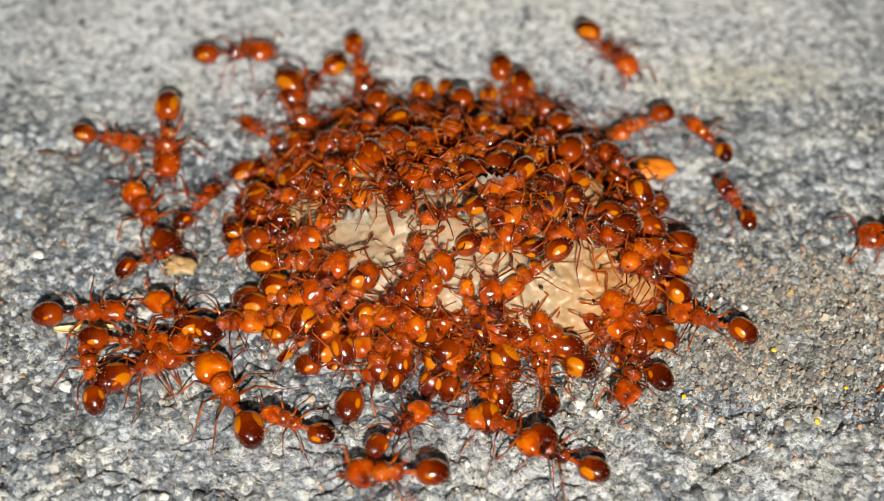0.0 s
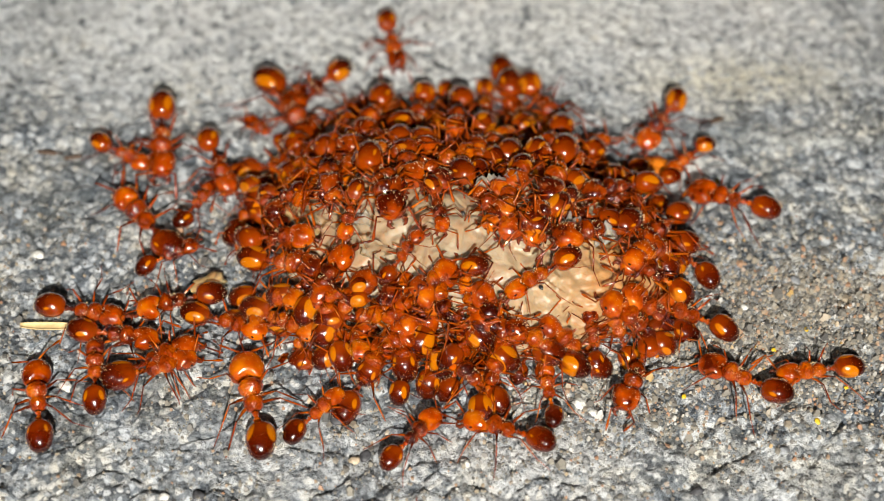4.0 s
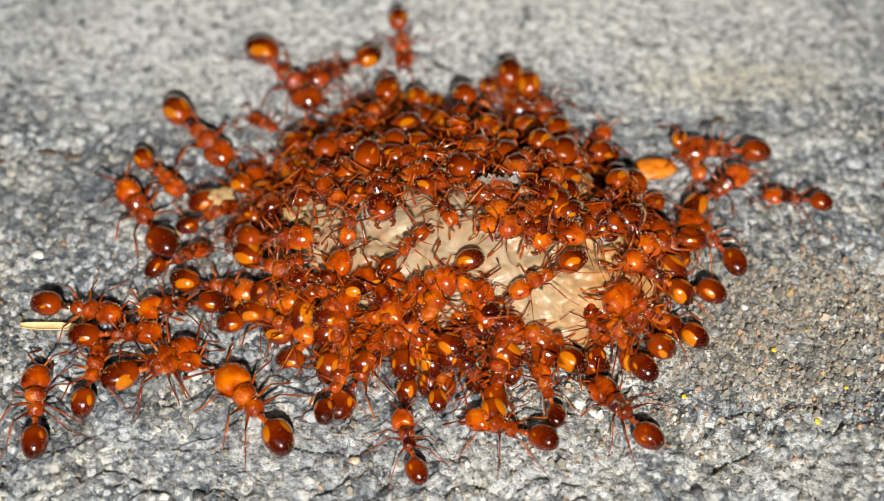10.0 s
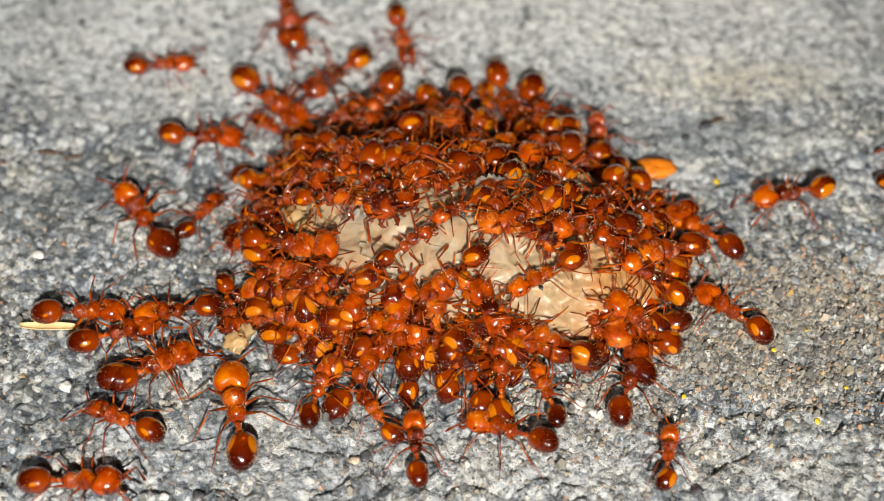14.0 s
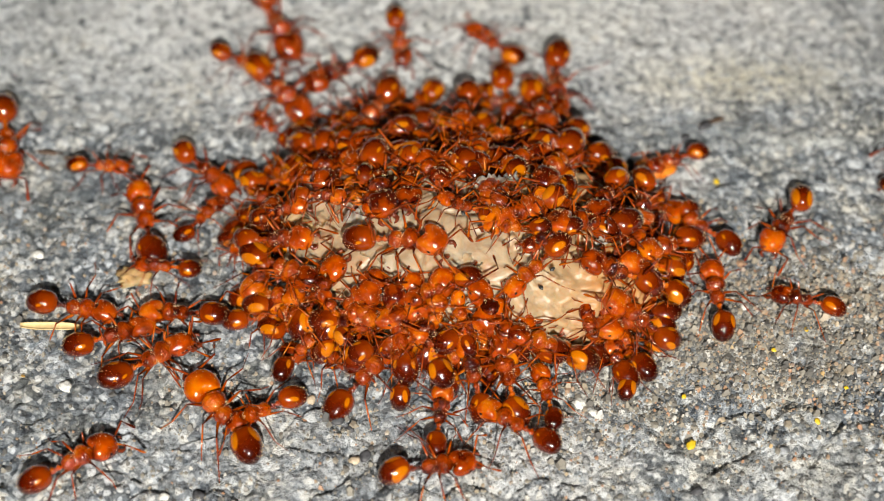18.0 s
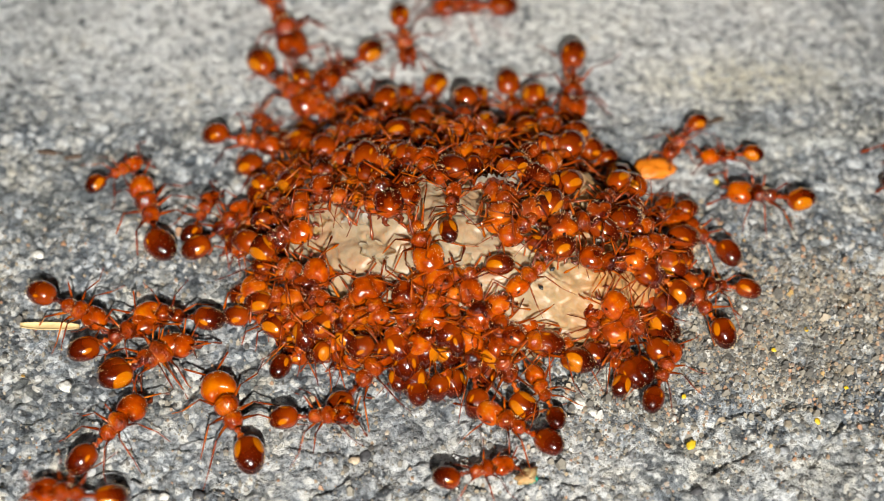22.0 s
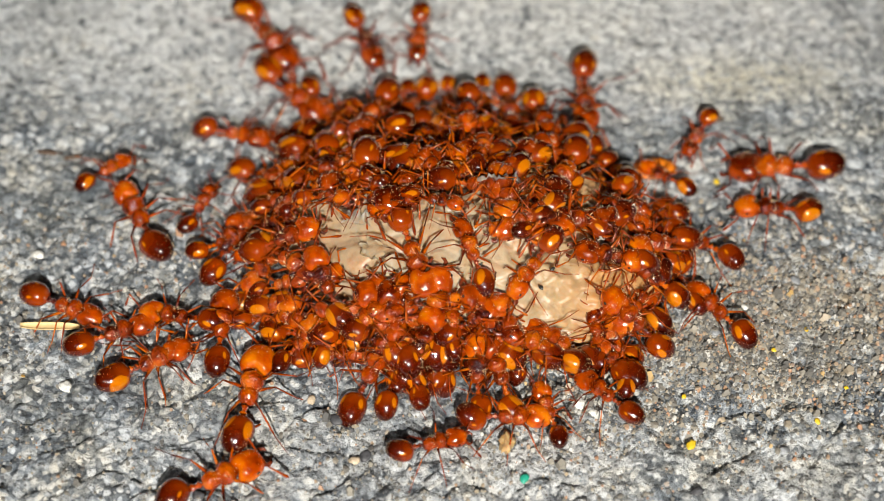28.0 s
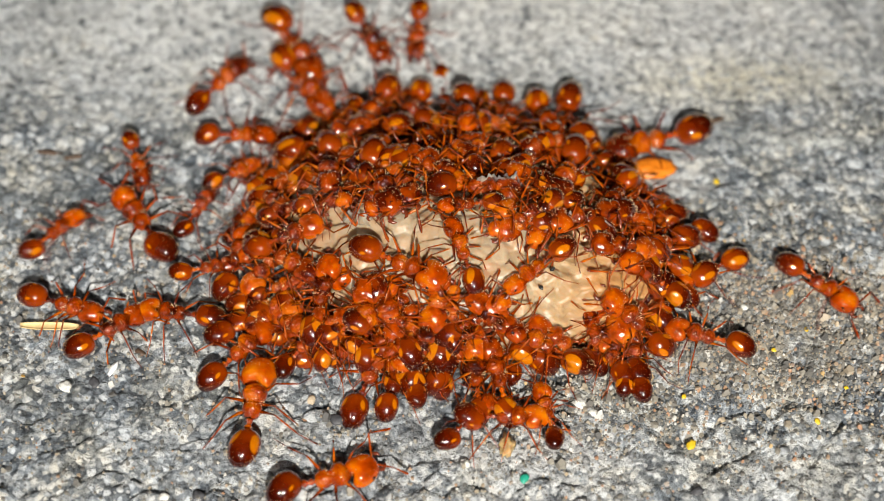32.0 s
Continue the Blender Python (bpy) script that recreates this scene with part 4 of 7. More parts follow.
    ant(3, 4.6, [(0, 2.87, -10.23, 0.01, 163, -0), (2, 2.81, -10.34, 0.01, 157, -0), (3, 2.88, -10.44, 0.01, 161, -0), (6, 3.12, -10.22, 0.01, 157, -0), (9, 3.00, -10.41, 0.01, 162, 0), (14, 2.91, -10.41, 0.01, 162, -0), (19, 3.22, -10.06, 0.01, 150, -0), (22, 3.33, -10.16, 0.01, 151, -0), (22.6, 3.12, -10.03, 0.01, 89, 0), (22.8, 3.16, -9.94, 0.01, 42, -0), (23, 3.20, -9.85, 0.01, -5, -0), (28, 3.42, -9.76, 0.01, 0, -0), (32, 3.32, -9.76, 0.01, -0, 0)], *ON_SLAB)
    ant(4, 3.6, [(0, 4.98, -7.68, 0.19, 99, 0), (2, 5.10, -8.09, 0.19, 97, -0), (13, 4.97, -8.38, 0.19, 111, -0), (19, 5.05, -8.38, 0.19, 107, -0), (22, 4.88, -8.44, 0.19, 112, 0), (23, 4.88, -9.38, 0.19, 102, 0), (28, 5.09, -9.35, 0.19, 107, -0), (32, 5.01, -9.40, 0.19, 102, 0)], *ON_SLAB)
    ant(7, 4.6, [(0, 5.33, -11.68, 0.02, 154, -0), (0.5, 3.83, -11.31, 0.02, 147, 0), (1, 2.47, -10.05, 0.02, 136, 0), (1.5, 1.74, -8.20, 0.45, 129, 13), (2, 0.62, -6.93, 1.04, 115, 32), (3, 0.49, -5.15, 2.33, 139, 27), (6, -0.38, -5.32, 2.02, 163, 6), (9, -1.30, -5.69, 1.74, 152, 11), (13, -1.01, -5.45, 1.91, 155, 10), (17, -0.71, -5.70, 1.79, 156, 10), (18, -0.75, -6.05, 1.53, 112, 23), (19, -0.79, -6.41, 1.26, 68, 35), (23, -0.75, -6.39, 1.24, 69, 35), (28, -0.96, -6.30, 1.30, 59, 35), (32, -0.85, -6.38, 1.27, 65, 35)], *ON_FOOD)
    ant(5, 3.9, [(0, -1.84, -10.17, 0.13, 42, -0), (1, -2.29, -10.91, 0.13, 83, -0), (2, -2.14, -12.49, 0.13, 15, 0), (3, -1.35, -10.52, 0.13, 57, -0), (6, -0.68, -11.27, 0.13, 30, 0), (7, -1.75, -10.91, 0.13, 63, 0), (8, -0.94, -10.42, 0.13, 55, 0), (9, -1.74, -11.12, 0.13, 110, 0), (10, -1.62, -10.94, 0.13, 105, 0), (11, -1.60, -10.89, 0.13, 103, -0), (12, -1.32, -11.12, 0.13, 97, -0), (13, -1.43, -10.74, 0.13, 98, -0), (14, -1.26, -11.02, 0.13, 94, 0), (17, -0.24, -9.00, 0.13, 90, 0), (18, -0.07, -9.49, 0.13, 83, 0), (19, -0.07, -9.38, 0.13, 81, -0), (20, -0.01, -9.58, 0.13, 98, -0), (21, -1.13, -6.95, 0.13, 86, 0), (32, -1.13, -6.95, 0.13, 86, 0)], *ON_SLAB)
    ant(0, 3.8, [(0, -7.28, -10.09, 0.15, 157, 0), (1, -6.58, -10.23, 0.15, 139, -0), (1.5, -5.24, -10.45, 0.15, 63, 0), (2, -3.53, -10.84, 0.15, 3, 0), (3, -5.77, -9.56, 0.15, 42, 0), (6, -5.42, -9.13, 0.15, 47, -0), (7, -5.73, -9.13, 0.15, 59, -0), (8, -6.44, -9.43, 0.15, 95, -0), (9, -5.09, -8.39, 0.15, 63, 0), (10, -5.08, -8.04, 0.15, 71, -0), (11, -4.78, -7.39, 0.15, 72, 0), (12, -5.12, -8.35, 0.15, 72, 0), (13, -5.83, -8.50, 0.15, 85, 0), (14, -5.91, -8.22, 0.15, 75, -0), (17, -6.75, -5.90, 0.15, 50, 0), (32, -6.74, -5.78, 0.15, 54, 0)], *ON_SLAB)
    ant(1, 3.4, [(0, 2.00, -8.28, 0.22, 104, -0), (13, -2.41, -7.45, 0.22, 81, -0), (14, -3.23, -9.49, 0.22, 126, 0), (14.5, -2.05, -9.38, 0.22, 128, -0), (17, -1.83, -6.33, 0.22, 87, -0), (32, -1.98, -6.64, 0.22, 74, 0)], *ON_SLAB)
    ant(8, 4.6, [(0, 9.34, -7.29, 0.02, -109, -0), (1, 9.56, -8.25, 0.02, -68, -0), (2, 9.44, -7.70, 0.02, -73, -0), (3, 8.96, -7.11, 0.02, -85, 0), (5.5, 10.20, -9.90, 0.02, -147, 0), (6, 9.78, -10.52, 0.02, -147, -0), (6.5, 10.38, -9.55, 0.02, -193, -0), (7, 9.76, -9.45, 0.02, -230, 0), (8, 9.55, -9.69, 0.02, -230, -0), (9, 8.59, -9.45, 0.02, -228, 0), (10, 8.55, -9.30, 0.02, -230, -0), (11, 8.40, -9.10, 0.02, -226, -0), (12, 8.97, -8.76, 0.02, -237, -0), (13, 9.02, -8.49, 0.02, -244, 0), (14, 9.23, -7.62, 0.02, -289, -0), (17, 8.60, -5.47, 0.02, -254, 0), (23, 8.67, -5.66, 0.02, -255, -0), (32, 8.48, -5.66, 0.02, -258, 0)], *ON_SLAB)
    ant(9, 4.7, [(0, 24.46, -8.41, 0.01, 180, -0), (1.5, 23.91, -8.41, 0.01, 180, -0), (2, 17.33, -8.66, 0.01, 183, -0), (2.5, 15.65, -8.54, 0.01, 175, 0), (3, 15.21, -8.05, 0.01, 157, 0), (3.5, 14.65, -7.74, 0.01, 156, 0), (5.5, 13.13, -7.31, 0.01, 148, 0), (6, 11.85, -6.85, 0.01, 146, 0), (7, 9.83, -5.88, 0.01, 142, 0), (9, 9.00, -5.44, 0.01, 117, 0), (32, 8.71, -5.56, 0.01, 114, 0)], *ON_SLAB)
    ant(2, 4.4, [(0, 24.83, -7.50, 0.06, 180, -0), (2.5, 24.61, -7.19, 0.06, 180, 0), (3, 20.51, -6.96, 0.06, 167, -0), (5.5, 17.25, -8.15, 0.06, 229, -0), (7, 14.60, -7.19, 0.06, 232, -0), (8, 11.07, -7.94, 0.06, 168, 0), (9, 10.88, -4.83, 0.06, 157, 0), (10, 10.86, -4.52, 0.06, 149, 0), (11, 10.85, -4.58, 0.06, 146, 0), (12, 10.17, -4.25, 0.06, 131, 0), (13, 9.64, -3.88, 0.06, 133, -0), (14, 9.46, -3.51, 0.06, 133, 0), (32, 9.48, -3.33, 0.06, 141, 0)], *ON_SLAB)
    ant(3, 3.4, [(0, 6.01, -16.08, 0.22, 180, -0), (12.5, 6.02, -15.74, 0.22, 157, -0), (12.75, 6.92, -13.14, 0.22, 109, 0), (13, 7.83, -10.54, 0.22, 60, 0), (13.5, 8.09, -11.82, 0.22, 65, -0), (14, 10.70, -11.58, 0.22, 80, -0), (14.5, 9.74, -10.37, 0.22, 89, 0), (16.5, 9.82, -9.43, 0.22, 89, -0), (17, 8.61, -6.83, 0.22, 101, 0), (32, 8.39, -6.78, 0.22, 108, 0)], *ON_SLAB)
    ant(4, 3.8, [(0, 24.60, -9.50, 0.16, -173, -0), (16, 23.62, -9.50, 0.16, -174, -0), (16.5, 18.70, -9.17, 0.16, -180, 0), (17, 19.63, -3.71, 0.16, -180, 0), (18, 18.11, -3.29, 0.16, -196, 0), (19, 16.83, -3.34, 0.16, -188, -0), (20, 17.12, -3.29, 0.16, -196, -0), (20.5, 16.51, -2.86, 0.16, -199, 0), (21, 15.51, -2.55, 0.16, -206, 0), (22, 13.88, -2.51, 0.16, -187, 0), (23, 11.86, -2.70, 0.16, -201, -0), (32, 11.21, -2.09, 0.16, -223, -0)], *ON_SLAB)
    ant(6, 4.6, [(0, 13.07, -4.55, 0.02, 160, 0), (1, 12.52, -4.55, 0.02, 168, -0), (2, 12.62, -4.39, 0.02, 168, -0), (3, 12.59, -4.16, 0.02, 151, -0), (6, 11.23, -3.80, 0.02, 149, 0), (7, 11.86, -3.48, 0.02, 145, 0), (8, 11.33, -2.98, 0.02, 145, 0), (9, 10.90, -3.84, 0.02, 172, -0), (10, 11.66, -2.59, 0.02, 170, -0), (12, 12.92, -4.29, 0.02, 167, 0), (13, 13.84, -4.03, 0.02, 144, 0), (14, 14.31, -3.80, 0.02, 139, 0), (17, 14.11, -2.63, 0.02, 101, -0), (18, 13.89, -2.84, 0.02, 94, -0), (19, 12.48, -3.81, 0.02, 136, -0), (20, 12.76, -3.73, 0.02, 127, -0), (21, 13.66, -3.79, 0.02, 112, 0), (22, 13.03, -3.53, 0.02, 118, -0), (23, 13.36, -3.63, 0.02, 110, 0), (24, 13.61, -3.57, 0.02, 103, -0), (25, 13.62, -3.47, 0.02, 102, -0), (28, 13.69, -3.83, 0.02, 131, -0), (29, 13.84, -3.93, 0.02, 145, 0), (30, 13.38, -3.76, 0.02, 132, 0), (31, 12.95, -5.31, 0.02, 167, 0), (32, 12.82, -5.44, 0.02, 164, 0)], *ON_SLAB)
    ant(7, 4.8, [(0, 23.72, 0.81, -0.01, -173, 0), (1, 24.32, 0.70, -0.01, -176, 0), (1.5, 16.12, 0.71, -0.01, -171, -0), (2, 15.23, 0.64, -0.01, -175, 0), (3, 15.61, 0.33, -0.01, -166, -0), (3.5, 15.13, 2.44, -0.01, -196, -0), (6, 15.14, 3.38, -0.01, -214, 0), (7, 16.58, 4.63, -0.01, -250, -0), (8, 16.69, 5.30, -0.01, -232, 0), (8.5, 13.38, 5.74, -0.01, -180, -0), (9, 13.16, 5.56, -0.01, -157, -0), (10, 14.90, 6.04, -0.01, -183, -0), (10.5, 16.48, 6.34, -0.01, -235, -0), (11, 16.66, 7.91, -0.01, -247, -0), (11.5, 11.39, 13.00, -0.01, -191, 0), (12, 7.85, 14.40, -0.01, -202, 0), (12.5, 3.79, 16.06, -0.01, -188, -0), (13, -0.07, 17.42, -0.01, -208, -0), (13.4, -3.76, 20.15, -0.01, -207, 0), (32, -3.77, 20.61, -0.01, -207, -0)], *ON_SLAB)
    ant(8, 4.6, [(0, 10.96, -0.63, 0.02, 106, -0), (3, 11.58, -0.50, 0.02, 119, -0), (6, 13.64, -0.50, 0.02, 162, -0), (7, 12.66, -0.77, 0.02, 126, 0), (8, 13.40, -0.56, 0.02, 112, 0), (9, 13.79, 0.27, 0.02, 131, -0), (10, 13.76, 0.37, 0.02, 128, 0), (11, 13.55, 0.76, 0.02, 130, -0), (12, 13.30, 0.78, 0.02, 150, -0), (13, 13.30, 1.06, 0.02, 144, -0), (14, 13.28, 0.89, 0.02, 144, 0), (17, 13.29, 1.63, 0.02, 138, 0), (18, 13.19, 1.13, 0.02, 143, 0), (19, 13.98, 0.78, 0.02, 132, -0), (20, 13.19, 0.22, 0.02, 148, 0), (21, 12.99, 0.85, 0.02, 146, -0), (22, 13.17, 0.61, 0.02, 140, -0), (23, 13.07, 0.26, 0.02, 138, 0), (25, 13.37, 0.81, 0.02, 146, 0), (28, 13.12, 0.12, 0.02, 149, 0), (29, 13.58, 0.68, 0.02, 134, 0), (30, 13.51, -0.16, 0.02, 170, -0), (31, 12.16, 1.76, 0.02, 154, -0), (32, 11.71, 1.27, 0.02, 163, -0)], *ON_SLAB)
    ant(5, 4.6, [(0, 9.68, 12.92, 0.02, -50, 0), (1, 9.80, 13.15, 0.02, -42, 0), (2, 10.22, 13.41, 0.02, -30, 0), (3, 10.39, 13.04, 0.02, -37, -0), (3.5, 11.09, 10.00, 0.02, -92, 0), (5.5, 13.02, 6.11, 0.02, -146, -0), (6, 12.52, 5.64, 0.02, -140, -0), (6.5, 12.59, 4.81, 0.02, -215, 0), (7, 12.66, 3.98, 0.02, -290, 0), (8, 14.15, 3.94, 0.02, -325, 0), (9, 13.89, 3.94, 0.02, -318, -0), (10, 14.85, 3.47, 0.02, -321, -0), (11, 14.14, 3.08, 0.02, -302, 0), (12, 12.13, 2.50, 0.02, -293, -0), (13, 9.93, 2.58, 0.02, -217, 0), (17, 8.63, 2.53, 0.02, -212, 0), (32, 8.34, 2.53, 0.02, -212, -0)], *ON_SLAB)
    ant(0, 4.0, [(0, 10.62, 7.64, 0.13, -152, 0), (0.5, 10.65, 8.21, 0.13, -198, 0), (1, 10.67, 8.78, 0.13, -245, 0), (1.5, 9.42, 9.15, 0.13, -200, -0), (2, 8.17, 9.52, 0.13, -156, -0), (2.5, 8.67, 10.54, 0.13, -171, 0), (3, 9.22, 11.21, 0.13, -218, -0), (3.5, 4.61, 14.04, 0.13, -201, -0), (3.9, 1.40, 19.00, 0.13, -201, 0), (32, 1.40, 19.62, 0.13, -191, 0)], *ON_SLAB)
    ant(1, 3.6, [(0, 27.00, 3.09, 0.19, 176, -0), (9, 26.41, 3.09, 0.19, 176, 0), (10, 18.47, 2.84, 0.19, 171, -0), (11, 16.79, 1.44, 0.19, 187, 0), (12, 14.07, 1.98, 0.19, 173, -0), (13, 11.56, 1.64, 0.19, 198, -0), (32, 10.74, 1.51, 0.19, 193, -0)], *ON_SLAB)
    ant(9, 4.6, [(0, 26.74, 5.06, 0.02, 16, -0), (10, 26.78, 5.29, 0.02, 23, 0), (11, 23.72, 5.10, 0.02, 23, -0), (12, 21.54, 5.25, 0.02, 23, 0), (12.5, 20.64, 4.85, 0.02, -34, 0), (13, 19.57, 3.21, 0.02, -84, 0), (13.5, 18.88, 3.32, 0.02, -125, 0), (14, 18.30, 3.20, 0.02, -168, 0), (17, 17.66, 3.49, 0.02, -160, 0), (18, 17.83, 1.22, 0.02, -125, -0), (19, 17.35, 2.34, 0.02, -161, 0), (20, 17.52, 2.70, 0.02, -165, 0), (21, 16.77, 3.19, 0.02, -188, 0), (22, 16.99, 3.01, 0.02, -188, 0), (23, 17.29, 3.01, 0.02, -190, 0), (25, 16.84, 3.30, 0.02, -191, -0), (28, 17.27, 2.19, 0.02, -184, -0), (29, 17.29, 2.08, 0.02, -180, 0), (30, 14.52, 2.51, 0.02, -176, -0), (31, 10.17, 1.94, 0.02, -190, -0), (32, 9.88, 1.94, 0.02, -190, -0)], *ON_SLAB)
    ant(2, 3.4, [(0, 14.35, 7.02, 0.22, 127, -0), (0.5, 13.98, 6.93, 0.22, 173, -0), (1, 13.60, 6.84, 0.22, 219, -0), (3, 13.07, 5.41, 0.22, 220, 0), (11, 13.42, 5.31, 0.22, 295, -0), (11.5, 15.22, 5.45, 0.22, 337, -0), (12, 17.01, 5.58, 0.22, 380, -0), (12.5, 19.27, 5.27, 0.22, 342, 0), (13, 22.06, 4.27, 0.22, 342, -0), (13.5, 25.22, 3.66, 0.22, 352, 0), (32, 25.93, 3.66, 0.22, 351, 0)], *ON_SLAB)
    ant(3, 3.6, [(0, 7.88, 4.95, 0.19, 136, -0), (14.5, 8.19, 5.09, 0.19, 147, 0), (15.3333, 10.61, 5.46, 0.19, 92, 0), (16.1667, 13.02, 5.83, 0.19, 37, 0), (17, 15.44, 6.20, 0.19, -18, -0), (17.25, 14.70, 5.76, 0.19, -72, -0), (17.5, 13.97, 5.31, 0.19, -127, -0), (18, 12.37, 5.33, 0.19, -160, -0), (19, 13.95, 6.60, 0.19, -132, -0), (20, 13.92, 6.53, 0.19, -137, 0), (20.5, 12.44, 6.85, 0.19, -95, 0), (21, 11.47, 7.23, 0.19, -83, -0), (22, 13.00, 6.66, 0.19, -131, 0), (25, 13.62, 6.75, 0.19, -128, -0), (28, 13.90, 6.94, 0.19, -121, -0), (29, 12.57, 4.07, 0.19, -72, 0), (29.3333, 11.92, 3.71, 0.19, -129, 0), (29.6667, 11.28, 3.35, 0.19, -185, 0), (30, 10.64, 2.99, 0.19, -242, 0), (32, 10.76, 3.12, 0.19, -224, 0)], *ON_SLAB)
    ant(4, 3.4, [(0, 7.17, 4.35, 0.22, 157, 0), (19, 7.17, 4.35, 0.22, 157, 0), (20, 12.57, 5.41, 0.22, 215, -0), (21, 16.20, 5.15, 0.22, 282, 0), (21.5, 15.77, 5.38, 0.22, 233, 0), (22, 15.34, 5.62, 0.22, 185, -0), (23, 14.45, 5.86, 0.22, 166, 0), (24, 15.15, 5.38, 0.22, 200, 0), (25, 15.44, 4.76, 0.22, 192, 0), (28, 11.76, 4.35, 0.22, 147, 0), (29, 11.73, 2.62, 0.22, 222, -0), (30, 10.73, 1.28, 0.22, 205, -0), (32, 10.40, 0.93, 0.22, 205, -0)], *ON_SLAB)
    ant(6, 6.2, [(0, 27.94, 4.99, -0.25, 180, -0), (26.5, 26.73, 4.99, -0.25, 180, 0), (27.5, 19.29, 4.95, -0.25, 185, -0), (28, 17.95, 5.06, -0.25, 182, 0), (28.5, 16.42, 6.00, -0.25, 170, 0), (29, 15.47, 6.22, -0.25, 163, 0), (29.5, 13.64, 5.75, -0.25, 204, -0), (30, 12.48, 6.05, -0.25, 204, 0), (31, 11.00, 6.20, -0.25, 201, 0), (32, 11.21, 6.60, -0.25, 198, 0)], *ON_SLAB)
    ant(5, 4.0, [(0, 5.10, -17.19, 0.12, 55, -0), (20.5, 5.12, -16.85, 0.12, 62, -0), (21.2, 6.99, -12.49, 0.12, 68, -0), (21.5, 7.80, -10.95, 0.12, 69, 0), (22, 10.87, -7.33, 0.12, 67, -0), (23, 11.77, -6.88, 0.12, 85, -0), (24, 11.12, -7.06, 0.12, 117, 0), (25, 8.49, -8.34, 0.12, 137, -0), (28, 7.79, -8.48, 0.12, 139, 0), (29, 7.51, -8.48, 0.12, 139, -0), (30, 8.75, -7.81, 0.12, 95, 0), (31, 9.46, -6.41, 0.12, 101, 0), (32, 9.49, -6.63, 0.12, 96, -0)], *ON_SLAB)
    ant(0, 4.7, [(0, 26.72, 0.59, 0.01, -167, 0), (28.4, 26.14, 0.59, 0.01, -167, -0), (29, 21.13, 0.09, 0.01, -157, -0), (29.5, 17.80, -1.83, 0.01, -176, 0), (30, 15.67, -2.14, 0.01, -184, 0), (31, 12.13, -3.77, 0.01, -148, -0), (32, 11.79, -3.22, 0.01, -140, 0)], *ON_SLAB)
    ant(1, 4.5, [(0, 26.49, -0.58, 0.03, -173, -0), (29.4, 26.20, -0.58, 0.03, -173, 0), (30, 20.96, -0.49, 0.03, -163, -0), (31, 17.10, -1.38, 0.03, -189, 0), (32, 13.30, -1.78, 0.03, -155, -0)], *ON_SLAB)
    ant(7, 4.6, [(0, 10.92, -2.52, 0.02, -133, 0), (28, 10.92, -2.52, 0.02, -133, 0), (30, 11.86, -2.91, 0.02, -129, 0), (31, 14.33, -3.10, 0.02, -60, -0), (31.5, 16.83, -2.24, 0.02, -49, -0), (32, 19.39, -2.51, 0.02, -40, -0)], *ON_SLAB)
    ant(2, 4.3, [(0, -4.61, 11.78, 0.06, -77, 0), (1, -4.23, 12.53, 0.06, -75, 0), (2, -3.81, 12.86, 0.06, -72, 0), (3, -2.96, 13.44, 0.06, -79, 0), (6, -2.37, 13.49, 0.06, -80, 0), (9, -2.39, 13.44, 0.06, -80, -0), (11, -2.18, 13.77, 0.06, -80, -0), (13, -2.11, 13.99, 0.06, -77, 0), (17, -2.30, 13.86, 0.06, -84, -0), (22, -2.14, 13.90, 0.06, -81, 0), (25, -2.28, 14.07, 0.06, -77, 0), (28, -1.32, 14.10, 0.06, -94, 0), (29, -1.22, 14.07, 0.06, -91, -0), (32, -1.40, 14.36, 0.06, -94, -0)], *ON_SLAB)
    ant(8, 4.6, [(0, -7.48, 10.72, 0.02, -137, 0), (1, -7.40, 10.24, 0.02, -143, 0), (2, -7.61, 10.20, 0.02, -134, 0), (3, -7.65, 10.27, 0.02, -131, 0), (6, -5.74, 10.63, 0.02, -166, 0), (7, -5.48, 10.95, 0.02, -170, 0), (8, -5.54, 10.99, 0.02, -169, -0), (9, -5.64, 11.73, 0.02, -158, -0), (10, -5.92, 11.64, 0.02, -152, -0), (11, -6.08, 11.77, 0.02, -171, 0), (12, -5.92, 11.10, 0.02, -135, 0), (13, -5.97, 10.88, 0.02, -134, -0), (14, -6.17, 11.22, 0.02, -139, -0), (17, -5.91, 11.61, 0.02, -140, 0), (18, -6.00, 11.50, 0.02, -148, 0), (19, -5.92, 11.77, 0.02, -147, -0), (20, -5.55, 11.46, 0.02, -129, 0), (22, -5.59, 11.70, 0.02, -140, 0), (25, -5.60, 11.46, 0.02, -136, -0), (25.5, -5.63, 11.61, 0.02, -134, 0), (27.5, -4.42, 13.71, 0.02, -69, -0), (28, -4.36, 13.71, 0.02, -68, 0), (29, -4.24, 13.83, 0.02, -66, 0), (30, -4.46, 13.95, 0.02, -68, 0), (31, -4.30, 14.08, 0.02, -65, -0), (32, -4.14, 14.17, 0.02, -62, -0)], *ON_SLAB)
